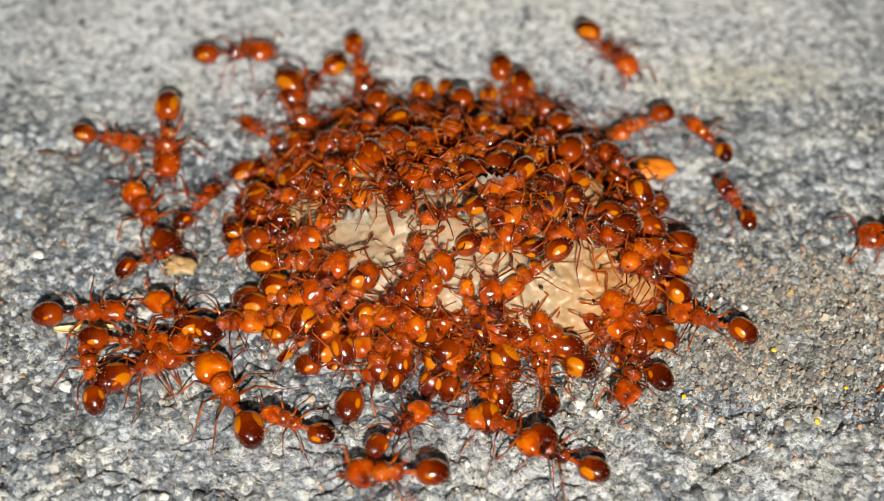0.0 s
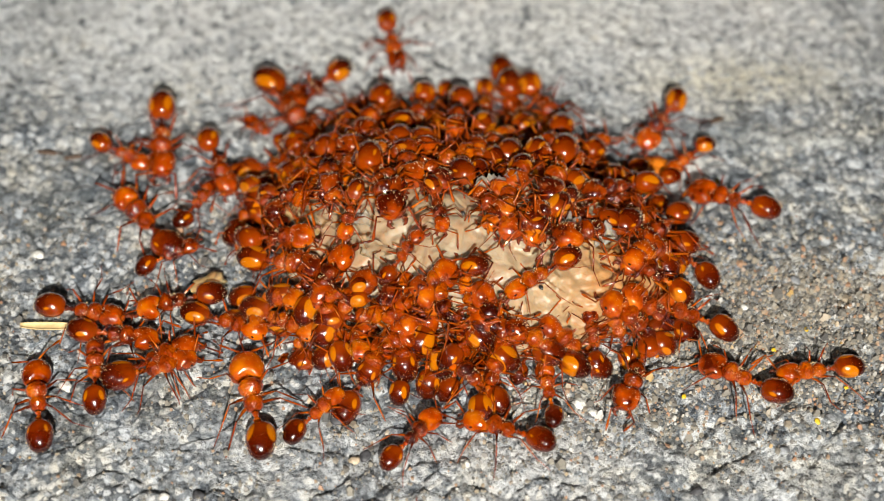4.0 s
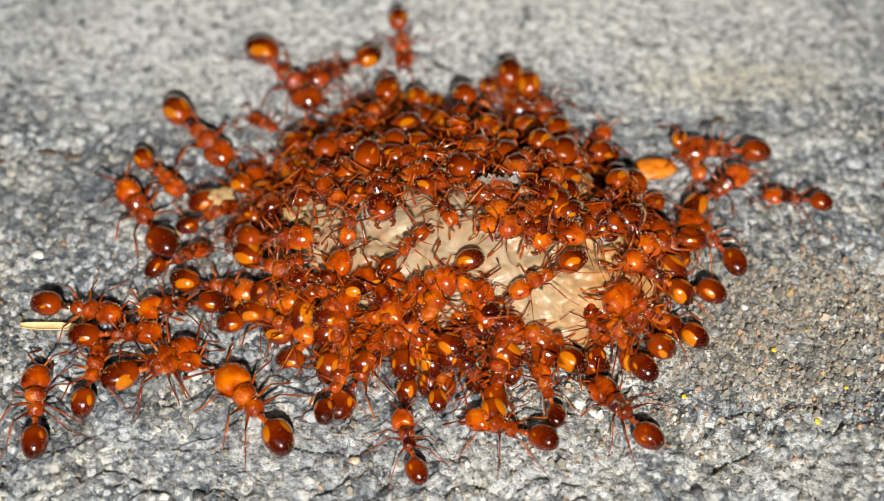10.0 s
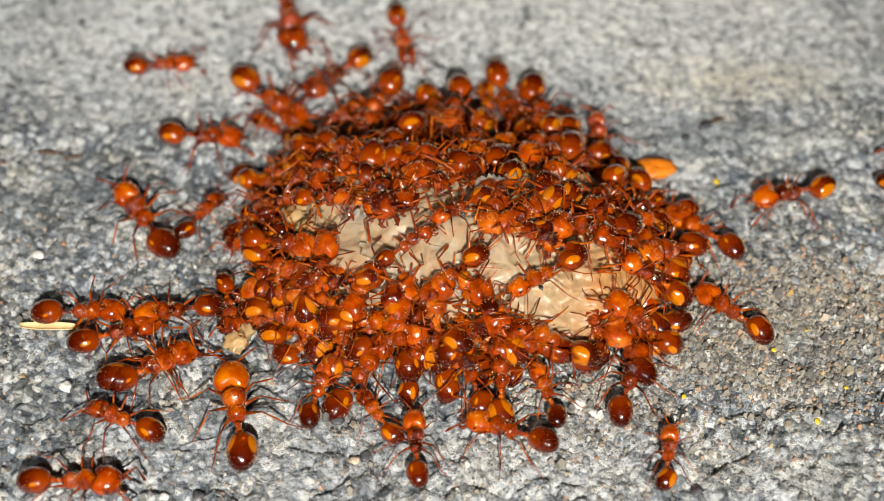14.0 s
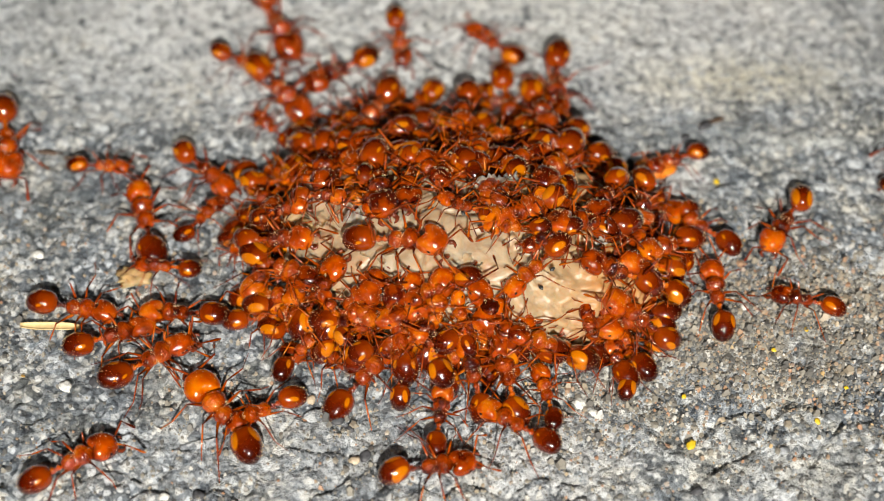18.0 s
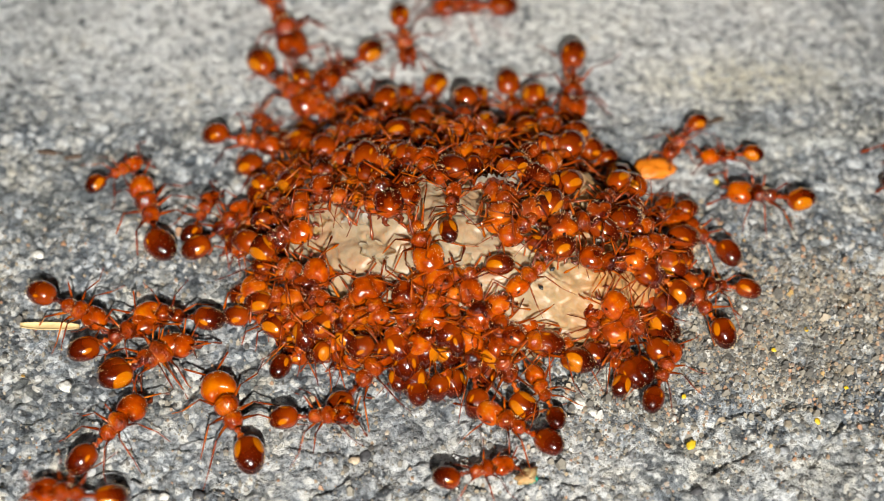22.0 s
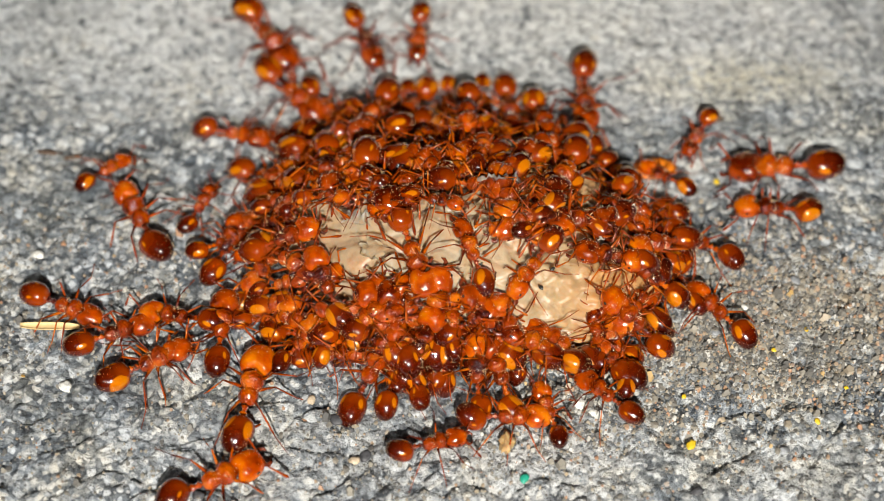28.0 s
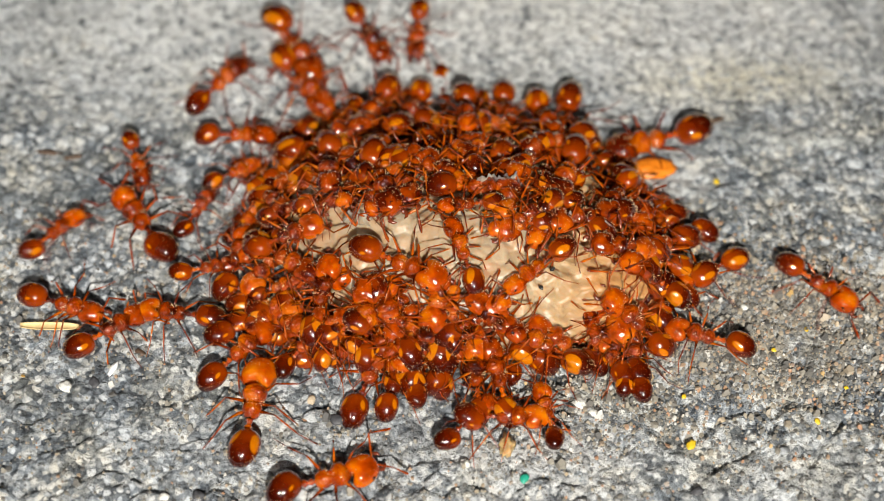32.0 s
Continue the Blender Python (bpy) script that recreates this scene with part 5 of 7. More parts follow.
    ant(9, 6.1, [(0, -7.71, 8.24, -0.23, -72, 0), (3, -8.20, 8.11, -0.23, -57, -0), (6, -8.32, 9.78, -0.23, -66, 0), (7, -7.86, 9.79, -0.23, -75, -0), (8, -8.19, 9.99, -0.23, -66, 0), (9, -8.86, 10.56, -0.23, -61, -0), (10, -8.55, 11.06, -0.23, -50, -0), (11, -9.07, 11.44, -0.23, -56, -0), (12, -9.27, 14.73, -0.23, -15, -0), (13, -7.90, 15.63, -0.23, -23, -0), (14, -8.87, 15.66, -0.23, -77, 0), (17, -9.33, 14.41, -0.23, -71, -0), (18, -9.41, 14.91, -0.23, -65, -0), (19, -9.56, 15.18, -0.23, -60, 0), (20, -9.43, 14.76, -0.23, -74, 0), (21, -9.77, 14.76, -0.23, -80, -0), (22, -9.18, 15.10, -0.23, -66, -0), (23, -10.34, 13.46, -0.23, -78, -0), (24, -9.77, 14.38, -0.23, -57, -0), (25, -9.49, 14.59, -0.23, -55, 0), (28, -9.83, 13.92, -0.23, -56, 0), (29, -9.23, 14.40, -0.23, -42, 0), (30, -8.36, 12.89, -0.23, -68, 0), (31, -8.16, 13.17, -0.23, -59, -0), (32, -8.25, 13.17, -0.23, -60, -0)], *ON_SLAB)
    ant(3, 3.9, [(0, -17.90, 6.77, 0.15, -14, 0), (1, -17.32, 6.63, 0.15, -38, 0), (2, -17.72, 6.35, 0.15, -52, -0), (3, -17.19, 5.99, 0.15, -42, -0), (6, -16.58, 4.74, 0.15, 6, 0), (7, -16.77, 5.78, 0.15, 15, -0), (8, -16.45, 5.27, 0.15, -20, 0), (9, -14.18, 4.64, 0.15, -41, 0), (10, -14.87, 4.20, 0.15, -45, 0), (11, -16.47, 5.64, 0.15, -41, 0), (12, -15.14, 6.04, 0.15, -34, -0), (13, -16.74, 5.59, 0.15, -22, -0), (13.5, -16.61, 10.54, 0.15, -11, -0), (14, -15.64, 12.14, 0.15, 5, -0), (14.5, -15.96, 12.68, 0.15, -3, 0), (16.5, -14.16, 12.61, 0.15, 1, -0), (17, -11.61, 13.46, 0.15, -8, -0), (18, -11.08, 12.18, 0.15, -27, -0), (18.5, -11.16, 12.21, 0.15, 20, -0), (19, -11.24, 12.23, 0.15, 68, -0), (19.5, -9.31, 11.21, 0.15, 5, -0), (20, -7.38, 10.19, 0.15, -57, 0), (32, -6.38, 9.00, 0.15, -57, -0)], *ON_SLAB)
    ant(4, 5.6, [(0, -14.91, 6.51, -0.15, -85, 0), (1, -15.27, 6.32, -0.15, -88, -0), (2, -15.42, 6.36, -0.15, -88, -0), (3, -15.45, 6.55, -0.15, -88, 0), (6, -15.10, 6.55, -0.15, -82, 0), (7, -15.35, 6.55, -0.15, -86, 0), (8, -13.64, 6.10, -0.15, -60, 0), (9, -12.97, 6.99, -0.15, -43, 0), (10, -13.00, 6.88, -0.15, -48, -0), (11, -11.02, 7.90, -0.15, -25, 0), (12, -10.58, 9.69, -0.15, -33, -0), (13, -9.30, 9.57, -0.15, -41, -0), (14, -9.23, 9.45, -0.15, -41, -0), (17, -8.60, 9.89, -0.15, -52, 0), (19, -8.84, 10.34, -0.15, -45, 0), (20, -8.59, 10.39, -0.15, -42, 0), (21, -8.76, 10.43, -0.15, -44, 0), (24, -8.31, 10.02, -0.15, -43, -0), (25, -8.38, 10.19, -0.15, -38, -0), (28, -8.13, 9.94, -0.15, -47, -0), (29, -8.05, 10.31, -0.15, -36, -0), (31, -7.64, 10.62, -0.15, -53, -0), (32, -7.58, 10.62, -0.15, -55, -0)], *ON_SLAB)
    ant(6, 4.6, [(0, -11.45, 12.93, 0.02, 4, 0), (0.5, -12.61, 12.19, 0.02, -42, -0), (1, -13.96, 9.65, 0.02, -66, -0), (2, -11.81, 6.52, 0.02, -58, 0), (3, -12.08, 4.67, 0.02, -71, -0), (6, -11.06, 5.19, 0.02, -63, 0), (7, -10.71, 3.53, 0.02, -76, -0), (8, -10.57, 2.91, 0.02, 1, -0), (9, -10.43, 2.30, 0.02, 79, -0), (10, -10.90, 3.61, 0.02, 31, -0), (11, -11.37, 4.92, 0.02, -17, 0), (12, -11.26, 5.77, 0.02, -16, 0), (13, -12.94, 5.79, 0.02, -33, -0), (14, -12.76, 6.95, 0.02, -4, 0), (17, -12.35, 6.81, 0.02, -35, 0), (18, -12.48, 4.49, 0.02, -44, -0), (19, -12.35, 5.00, 0.02, -34, -0), (20, -11.45, 3.28, 0.02, -52, -0), (21, -11.28, 2.48, 0.02, -48, -0), (21.5, -11.28, 1.82, 0.02, -1, -0), (22, -11.29, 1.16, 0.02, 46, -0), (23, -10.83, -0.13, 0.02, 60, 0), (25, -10.65, -0.19, 0.02, 67, -0), (28, -11.02, 0.12, 0.02, 70, 0), (32, -10.49, -0.70, 0.02, 75, 0)], *ON_SLAB)
    ant(5, 4.4, [(0, -15.64, 20.36, 0.05, -65, 0), (18, -17.19, 20.36, 0.05, -70, -0), (18.6, -15.74, 15.05, 0.05, -64, 0), (19, -13.55, 9.40, 0.05, -53, -0), (20, -12.18, 7.90, 0.05, -36, -0), (21, -10.88, 6.87, 0.05, -29, 0), (22, -10.50, 6.63, 0.05, -13, 0), (24, -10.45, 5.92, 0.05, -36, 0), (29, -11.11, 7.13, 0.05, -5, 0), (32, -10.89, 7.06, 0.05, 0, -0)], *ON_SLAB)
    ant(0, 3.4, [(0, -26.16, 4.25, 0.22, -0, 0), (16.5, -25.37, 4.25, 0.22, 0, -0), (17, -22.37, 4.67, 0.22, 10, -0), (18, -18.08, 4.87, 0.22, -4, 0), (19, -15.70, 4.34, 0.22, -11, -0), (20, -16.52, 3.95, 0.22, -8, 0), (21, -16.93, 3.68, 0.22, 18, -0), (22, -17.21, 4.55, 0.22, 35, 0), (23, -17.43, 3.55, 0.22, 43, -0), (24, -14.18, 4.85, 0.22, 13, -0), (25, -14.31, 5.25, 0.22, 43, -0), (28, -17.83, 4.70, 0.22, 38, -0), (29, -13.32, 3.47, 0.22, -8, -0), (30, -15.58, 4.11, 0.22, 9, 0), (31, -13.18, 4.76, 0.22, 27, 0), (32, -10.91, 4.60, 0.22, 29, 0)], *ON_SLAB)
    ant(1, 5.6, [(0, -15.54, 1.94, -0.15, 123, 0), (6, -15.71, 1.64, -0.15, 125, 0), (8, -15.82, 2.12, -0.15, 122, -0), (11, -15.72, 2.14, -0.15, 125, 0), (12, -15.31, 1.86, -0.15, 126, 0), (13, -15.65, 1.80, -0.15, 124, -0), (14, -15.84, 1.91, -0.15, 127, 0), (17, -15.50, 2.08, -0.15, 113, -0), (18, -15.62, 1.85, -0.15, 107, 0), (19, -15.12, 2.08, -0.15, 106, -0), (20, -15.24, 2.08, -0.15, 109, -0), (21, -15.05, 2.23, -0.15, 105, -0), (22, -15.42, 2.19, -0.15, 111, -0), (23, -15.50, 2.23, -0.15, 109, -0), (24, -15.24, 2.23, -0.15, 105, 0), (25, -15.17, 2.19, -0.15, 104, 0), (28, -16.00, 1.91, -0.15, 121, -0), (29, -16.09, 1.55, -0.15, 127, 0), (30, -15.92, 1.40, -0.15, 126, 0), (31, -15.87, 1.62, -0.15, 123, 0), (32, -15.95, 1.69, -0.15, 127, -0)], *ON_SLAB)
    ant(2, 3.5, [(0, -14.77, -0.91, 0.21, 27, 0), (1, -14.58, -0.68, 0.21, 25, 0), (2, -14.42, -0.31, 0.21, 48, 0), (3, -14.09, -0.70, 0.21, 41, -0), (6, -12.77, -0.70, 0.21, -0, 0), (7, -12.82, -1.00, 0.21, -27, -0), (8, -13.38, -0.20, 0.21, 35, -0), (9, -13.34, -0.53, 0.21, 24, 0), (10, -13.27, -0.93, 0.21, 27, -0), (11, -13.41, -0.91, 0.21, 17, -0), (11.5, -12.38, -1.58, 0.21, -27, -0), (12, -11.36, -2.24, 0.21, -71, -0), (13, -11.31, -3.23, 0.21, -78, 0), (14, -10.67, -3.93, 0.21, -76, 0), (17, -11.07, -3.09, 0.21, -52, -0), (17.25, -11.49, -2.55, 0.21, -98, -0), (17.5, -11.92, -2.02, 0.21, -143, 0), (18, -14.37, -1.44, 0.21, -187, -0), (19, -17.60, -1.74, 0.21, -190, -0), (19.5, -19.71, -0.81, 0.21, -176, 0), (20, -23.73, -2.70, 0.21, -178, 0), (20.4, -27.75, -2.99, 0.21, -176, -0), (32, -29.17, -2.99, 0.21, -176, -0)], *ON_SLAB)
    ant(3, 3.6, [(0, -26.51, -0.58, 0.18, -8, 0), (23.2, -25.28, -0.92, 0.18, -8, -0), (24, -20.59, -1.44, 0.18, -15, -0), (25, -16.93, -1.46, 0.18, -5, -0), (25.5, -14.96, -1.04, 0.18, -0, 0), (27.5, -11.29, -0.21, 0.18, 16, -0), (28, -11.14, 0.07, 0.18, 21, -0), (29, -11.23, -0.46, 0.18, 30, -0), (30, -11.71, -0.96, 0.18, 19, -0), (31, -11.84, -1.13, 0.18, 19, 0), (32, -11.77, -1.53, 0.18, 10, -0)], *ON_SLAB)
    ant(4, 3.4, [(0, -12.66, 2.52, 0.22, 54, -0), (6, -12.80, 2.71, 0.22, 55, -0), (9, -11.89, 1.82, 0.22, 27, -0), (12, -12.41, 2.12, 0.22, 48, 0), (13, -12.49, 2.00, 0.22, 52, -0), (17, -12.33, 1.87, 0.22, 57, 0), (19, -12.70, 1.81, 0.22, 56, 0), (23, -12.41, 1.87, 0.22, 71, 0), (25, -12.52, 1.92, 0.22, 62, 0), (28, -12.63, 2.45, 0.22, 65, -0), (32, -12.75, 2.15, 0.22, 63, -0)], *ON_SLAB)
    ant(5, 3.7, [(0, -27.43, 7.11, 0.18, 9, 0), (28.5, -27.15, 7.23, 0.18, 14, -0), (29, -22.98, 7.47, 0.18, 24, -0), (29.5, -17.02, 8.20, 0.18, -12, -0), (30, -16.63, 7.31, 0.18, -41, 0), (31, -16.42, 6.09, 0.18, -56, 0), (32, -16.34, 5.11, 0.18, -69, -0)], *ON_SLAB)
    ant(0, 4.6, [(0, -14.30, 20.93, 0.01, -144, -0), (22.6, -14.23, 20.19, 0.01, -137, -0), (23, -18.79, 12.91, 0.01, -134, -0), (23.4, -25.28, 9.39, 0.01, -148, -0), (25, -31.20, 7.44, 0.01, -144, -0), (32, -31.20, 7.44, 0.01, -144, -0)], *ON_SLAB)
    ant(1, 4.5, [(0, -17.53, 20.76, 0.04, -154, -0), (24.5, -18.12, 20.02, 0.04, -147, -0), (25, -20.91, 15.32, 0.04, -151, 0), (25.5, -22.12, 12.04, 0.04, -165, 0), (26, -28.44, 9.00, 0.04, -144, -0), (32, -31.46, 8.61, 0.04, -144, 0)], *ON_SLAB)
    ant(2, 4.8, [(0, -12.81, 21.29, -0.01, -60, 0), (28.2, -12.88, 20.54, -0.01, -59, -0), (28.6, -13.06, 16.16, -0.01, -8, -0), (29, -13.24, 11.78, -0.01, 43, 0), (30, -12.84, 11.11, -0.01, 48, 0), (31, -12.26, 10.34, -0.01, 51, 0), (32, -12.26, 10.98, -0.01, 52, -0)], *ON_SLAB)
    ant(3, 4.0, [(0, -26.15, -0.87, 0.13, 34, -0), (31.4, -25.61, -0.65, 0.13, 41, 0), (32, -19.92, 0.78, 0.13, 45, 0)], *ON_SLAB)
    ant(4, 3.6, [(0, 19.50, 19.91, 0.18, 158, 0), (22.5, 19.05, 19.00, 0.18, 158, -0), (23, 16.46, 13.65, 0.18, 138, -0), (23.5, 12.93, 10.93, 0.18, 136, -0), (24, 9.84, 8.75, 0.18, 125, -0), (24.5, 7.25, 8.11, 0.18, 137, 0), (25, 6.06, 7.20, 0.18, 202, -0), (32, 6.05, 7.01, 0.18, 202, 0)], *ON_SLAB)
    ant(5, 5.6, [(0, 4.55, 8.15, -0.15, -86, 0), (6, 4.31, 8.32, -0.15, -78, 0), (10, 4.19, 8.93, -0.15, -81, 0), (13, 5.23, 7.66, -0.15, -110, 0), (14, 4.78, 7.85, -0.15, -96, -0), (17, 7.02, 10.46, -0.15, -74, 0), (18, 6.37, 10.38, -0.15, -95, -0), (19, 7.76, 10.01, -0.15, -85, 0), (20, 7.09, 10.29, -0.15, -97, 0), (21, 7.27, 10.12, -0.15, -96, -0), (22, 7.29, 10.36, -0.15, -94, 0), (23, 7.27, 10.91, -0.15, -103, -0), (24, 7.52, 10.89, -0.15, -96, -0), (25, 8.04, 10.66, -0.15, -84, 0), (28, 7.91, 9.61, -0.15, -93, 0), (29, 7.76, 9.93, -0.15, -95, -0), (30, 7.13, 10.06, -0.15, -105, -0), (31, 7.21, 8.67, -0.15, -100, 0), (32, 6.85, 7.20, -0.15, -95, 0)], *ON_SLAB)
    ant(0, 4.2, [(0, 7.74, 5.56, 0.09, 56, -0), (16.5, 8.54, 7.70, 0.09, 113, 0), (17, 7.85, 9.54, 0.09, 158, -0), (17.5, 6.26, 12.17, 0.09, 150, -0), (18, 2.67, 13.92, 0.09, 139, 0), (18.5, -2.13, 17.78, 0.09, 146, 0), (19, -5.20, 20.66, 0.09, 153, 0), (32, -5.22, 21.12, 0.09, 153, 0)], *ON_SLAB)
    ant(1, 5.0, [(0, 16.75, 20.08, -0.04, 171, 0), (21.2, 14.98, 19.17, -0.04, 171, -0), (22, 1.41, 16.37, -0.04, 182, 0), (22.5, -6.25, 19.62, -0.04, 172, -0), (32, -6.27, 20.08, -0.04, 172, 0)], *ON_SLAB)
    ant(2, 3.4, [(0, 28.33, 2.66, 0.22, 173, -0), (2.7, 27.73, 2.66, 0.22, 173, -0), (3, 17.13, 3.80, 0.22, 167, -0), (3.3, 12.67, 4.02, 0.22, 190, 0), (5.5, 9.42, 3.66, 0.22, 193, -0), (8, 7.86, 4.53, 0.22, 211, 0), (32, 7.56, 4.53, 0.22, 211, -0)], *ON_SLAB)
    ant(3, 4.6, [(0, 27.60, 6.49, 0.01, -180, 0), (5, 27.26, 6.30, 0.01, -180, -0), (5.5, 21.26, 6.02, 0.01, -175, -0), (6, 21.41, 4.64, 0.01, -183, -0), (6.5, 23.75, 3.70, 0.01, -186, 0), (7, 27.80, 3.02, 0.01, -187, -0), (32, 28.03, 2.66, 0.01, -187, 0)], *ON_SLAB)
    ant(4, 3.4, [(0, 15.36, 2.64, 0.22, 115, 0), (0.25, 14.78, 4.01, 0.22, 162, 0), (0.5, 14.20, 5.38, 0.22, 208, 0), (1, 12.46, 5.62, 0.22, 218, -0), (3, 9.34, 4.16, 0.22, 210, 0), (8, 8.12, 3.79, 0.22, 210, -0), (32, 8.12, 3.79, 0.22, 210, -0)], *ON_SLAB)
    ant(5, 5.6, [(0, -29.36, 9.90, -0.15, -74, 0), (16, -28.11, 8.33, -0.15, -74, 0), (16.5, -24.12, 8.33, -0.15, -77, -0), (17, -24.30, 8.45, -0.15, -80, -0), (18, -23.61, 6.44, -0.15, -77, 0), (19, -23.12, 6.00, -0.15, -61, -0), (20, -23.22, 5.53, -0.15, -62, -0), (20.5, -26.75, 4.34, -0.15, -53, -0), (21, -30.12, 3.61, -0.15, -44, -0), (32, -30.12, 3.61, -0.15, -44, -0)], *ON_SLAB)
    ant(8, 5.2, [(0, -1.90, 2.92, 3.17, -75, 21), (14, -1.81, 2.96, 3.19, -68, 23), (16.5, -1.88, -2.01, 3.51, -6, 9), (17, -2.11, -2.34, 3.30, -3, 12), (18, -1.83, -1.94, 3.51, -8, 9), (19, -2.03, -2.15, 3.38, -16, 7), (20, -1.58, -2.09, 3.49, -29, 2), (21, -1.19, -1.65, 3.56, -65, -5), (22, -1.14, -1.67, 3.49, -69, -6), (23, -0.94, -1.39, 3.52, -84, -6), (24, -1.43, -1.36, 3.48, -93, -8), (25, -1.36, -1.77, 3.45, -75, -8), (28, -1.32, -2.71, 3.21, -69, -14), (29, -1.05, -2.28, 3.42, -64, -10), (30, -1.18, -2.36, 3.38, -59, -9), (31, -1.46, -2.79, 3.28, -35, -3), (32, -1.70, -3.17, 3.11, -26, -0)], *ON_FOOD)
    ant(0, 3.4, [(0, -1.46, -3.02, 3.52, 72, 29), (2, -1.68, -2.72, 3.64, 49, 26), (6, -1.73, -2.45, 3.73, 47, 23), (9, -1.71, -2.34, 3.81, 43, 21), (13, -1.65, -2.32, 3.83, 37, 20), (14, -1.57, -2.21, 3.89, 29, 18), (17, -2.05, -5.72, 1.83, 46, 30), (32, -2.05, -5.72, 1.83, 46, 30)], *ON_FOOD)
    ant(1, 4.3, [(0, 4.27, -3.71, 3.33, -141, -10), (2, 4.58, -3.84, 3.24, -153, -5), (6, 4.64, -3.89, 3.22, -147, -8), (12, 4.76, -3.89, 3.19, -156, -3), (14, 4.71, -3.86, 3.21, -152, -5), (19, 4.36, -3.66, 3.34, -134, -12), (23, 4.61, -3.61, 3.33, -146, -6), (28, 4.26, -3.56, 3.38, -126, -14), (32, 4.37, -3.63, 3.36, -143, -8)], *ON_FOOD)
    ant(2, 4.1, [(0, -0.12, -3.32, 3.50, -149, -17), (2, 0.02, -3.81, 3.31, -170, -11), (6, -0.12, -3.82, 3.28, -163, -15), (9, -0.21, -3.80, 3.28, -163, -15), (14, 0.22, -3.91, 3.30, -148, -20), (18, -0.39, -4.34, 2.92, -166, -18), (23, 1.24, -3.62, 3.56, -171, -6), (25, 1.24, -3.18, 3.70, -240, 20), (29, 1.20, -2.43, 3.91, -250, 17), (32, 0.90, -2.50, 3.90, -249, 17)], *ON_FOOD)
    ant(3, 3.4, [(0, -2.58, -4.48, 2.52, 24, 24), (2, -2.64, -3.87, 2.89, 34, 31), (4, -2.71, -4.65, 2.37, -9, 7), (6, -2.79, -5.44, 1.84, -51, -18), (7.5, -3.97, -4.74, 1.93, -118, -16), (9, -5.14, -4.04, 2.02, -184, -14), (11, -3.98, -4.47, 2.09, -113, -12), (13, -2.81, -4.91, 2.15, -41, -11), (13.5, -3.96, -4.20, 2.22, -111, -14), (14, -5.11, -3.50, 2.29, -180, -17), (15.5, -4.97, -4.48, 1.83, -248, 9), (17, -4.82, -5.46, 1.36, -316, 35), (32, -5.28, -5.71, 1.04, -299, 35)], *ON_FOOD)
    ant(4, 3.8, [(0, -1.79, -6.68, 1.27, 66, 30), (1, -2.02, -6.55, 1.31, 56, 29), (2, -1.79, -6.75, 1.22, 65, 30), (3, -1.99, -7.09, 0.95, 83, 31), (6, -1.47, -7.03, 1.09, 73, 30), (9, -1.35, -7.11, 0.99, 79, 32), (14, -1.35, -7.11, 0.99, 79, 32), (17, -2.11, -7.16, 0.82, 106, 30), (19, -1.95, -7.37, 0.75, 72, 28), (23, -1.89, -6.87, 0.92, 124, 32), (25, -1.94, -6.87, 0.92, 121, 33), (32, -1.94, -6.70, 1.04, 119, 34)], *ON_FOOD)
    ant(8, 4.6, [(0, -5.75, -4.77, 1.21, 119, 19), (14, -4.74, -5.68, 1.02, 66, 35), (17, -3.79, -5.29, 1.50, 81, 33), (19, -4.01, -5.24, 1.47, 65, 34), (22, -3.15, -5.02, 1.82, 123, 20), (25, -3.23, -5.08, 1.77, 128, 18), (28, -3.07, -5.24, 1.70, 116, 24), (31, -3.68, -5.12, 1.60, 90, 31), (32, -3.68, -5.20, 1.57, 90, 31)], *ON_FOOD)
    ant(9, 4.6, [(0, -5.82, -3.54, 1.79, 53, 30), (2, -5.66, -3.41, 1.94, 56, 30), (6, -5.57, -3.13, 2.13, 40, 29), (9, -5.82, -3.52, 1.80, 48, 29), (13, -5.92, -2.98, 2.04, 58, 28), (14, -6.09, -2.79, 2.04, 70, 26), (17, -6.86, -3.43, 1.43, 69, 29), (18, -5.94, -3.66, 1.67, 54, 29), (20, -6.31, -3.60, 1.57, 57, 30), (21, -6.85, -4.13, 1.08, 71, 33), (22, -6.42, -3.85, 1.33, 79, 30), (23, -5.36, -3.52, 1.98, 78, 27), (24, -5.61, -3.04, 2.09, 89, 25), (25, -5.54, -4.34, 1.45, 66, 32), (28, -5.78, -3.26, 1.87, 114, 13), (29, -4.96, -3.35, 2.09, 132, 6), (30, -4.62, -3.68, 2.04, 144, 3), (31, -5.51, -3.91, 1.71, 107, 19), (32, -5.88, -3.76, 1.67, 74, 28)], *ON_FOOD)
    ant(5, 3.4, [(0, -6.86, -5.30, -0.09, 45, 27), (2, -6.75, -5.15, -0.00, 55, 30), (6, -7.05, -5.44, -0.26, 59, 26), (9, -7.02, -5.61, -0.33, 45, 23), (17, -6.97, -5.61, -0.33, 49, 24), (23, -6.79, -5.65, -0.30, 52, 26), (25, -7.25, -5.24, -0.20, 58, 25), (28, -7.00, -5.15, -0.14, 48, 31), (32, -6.41, -5.26, -0.06, 62, 35)], *ON_FOOD)
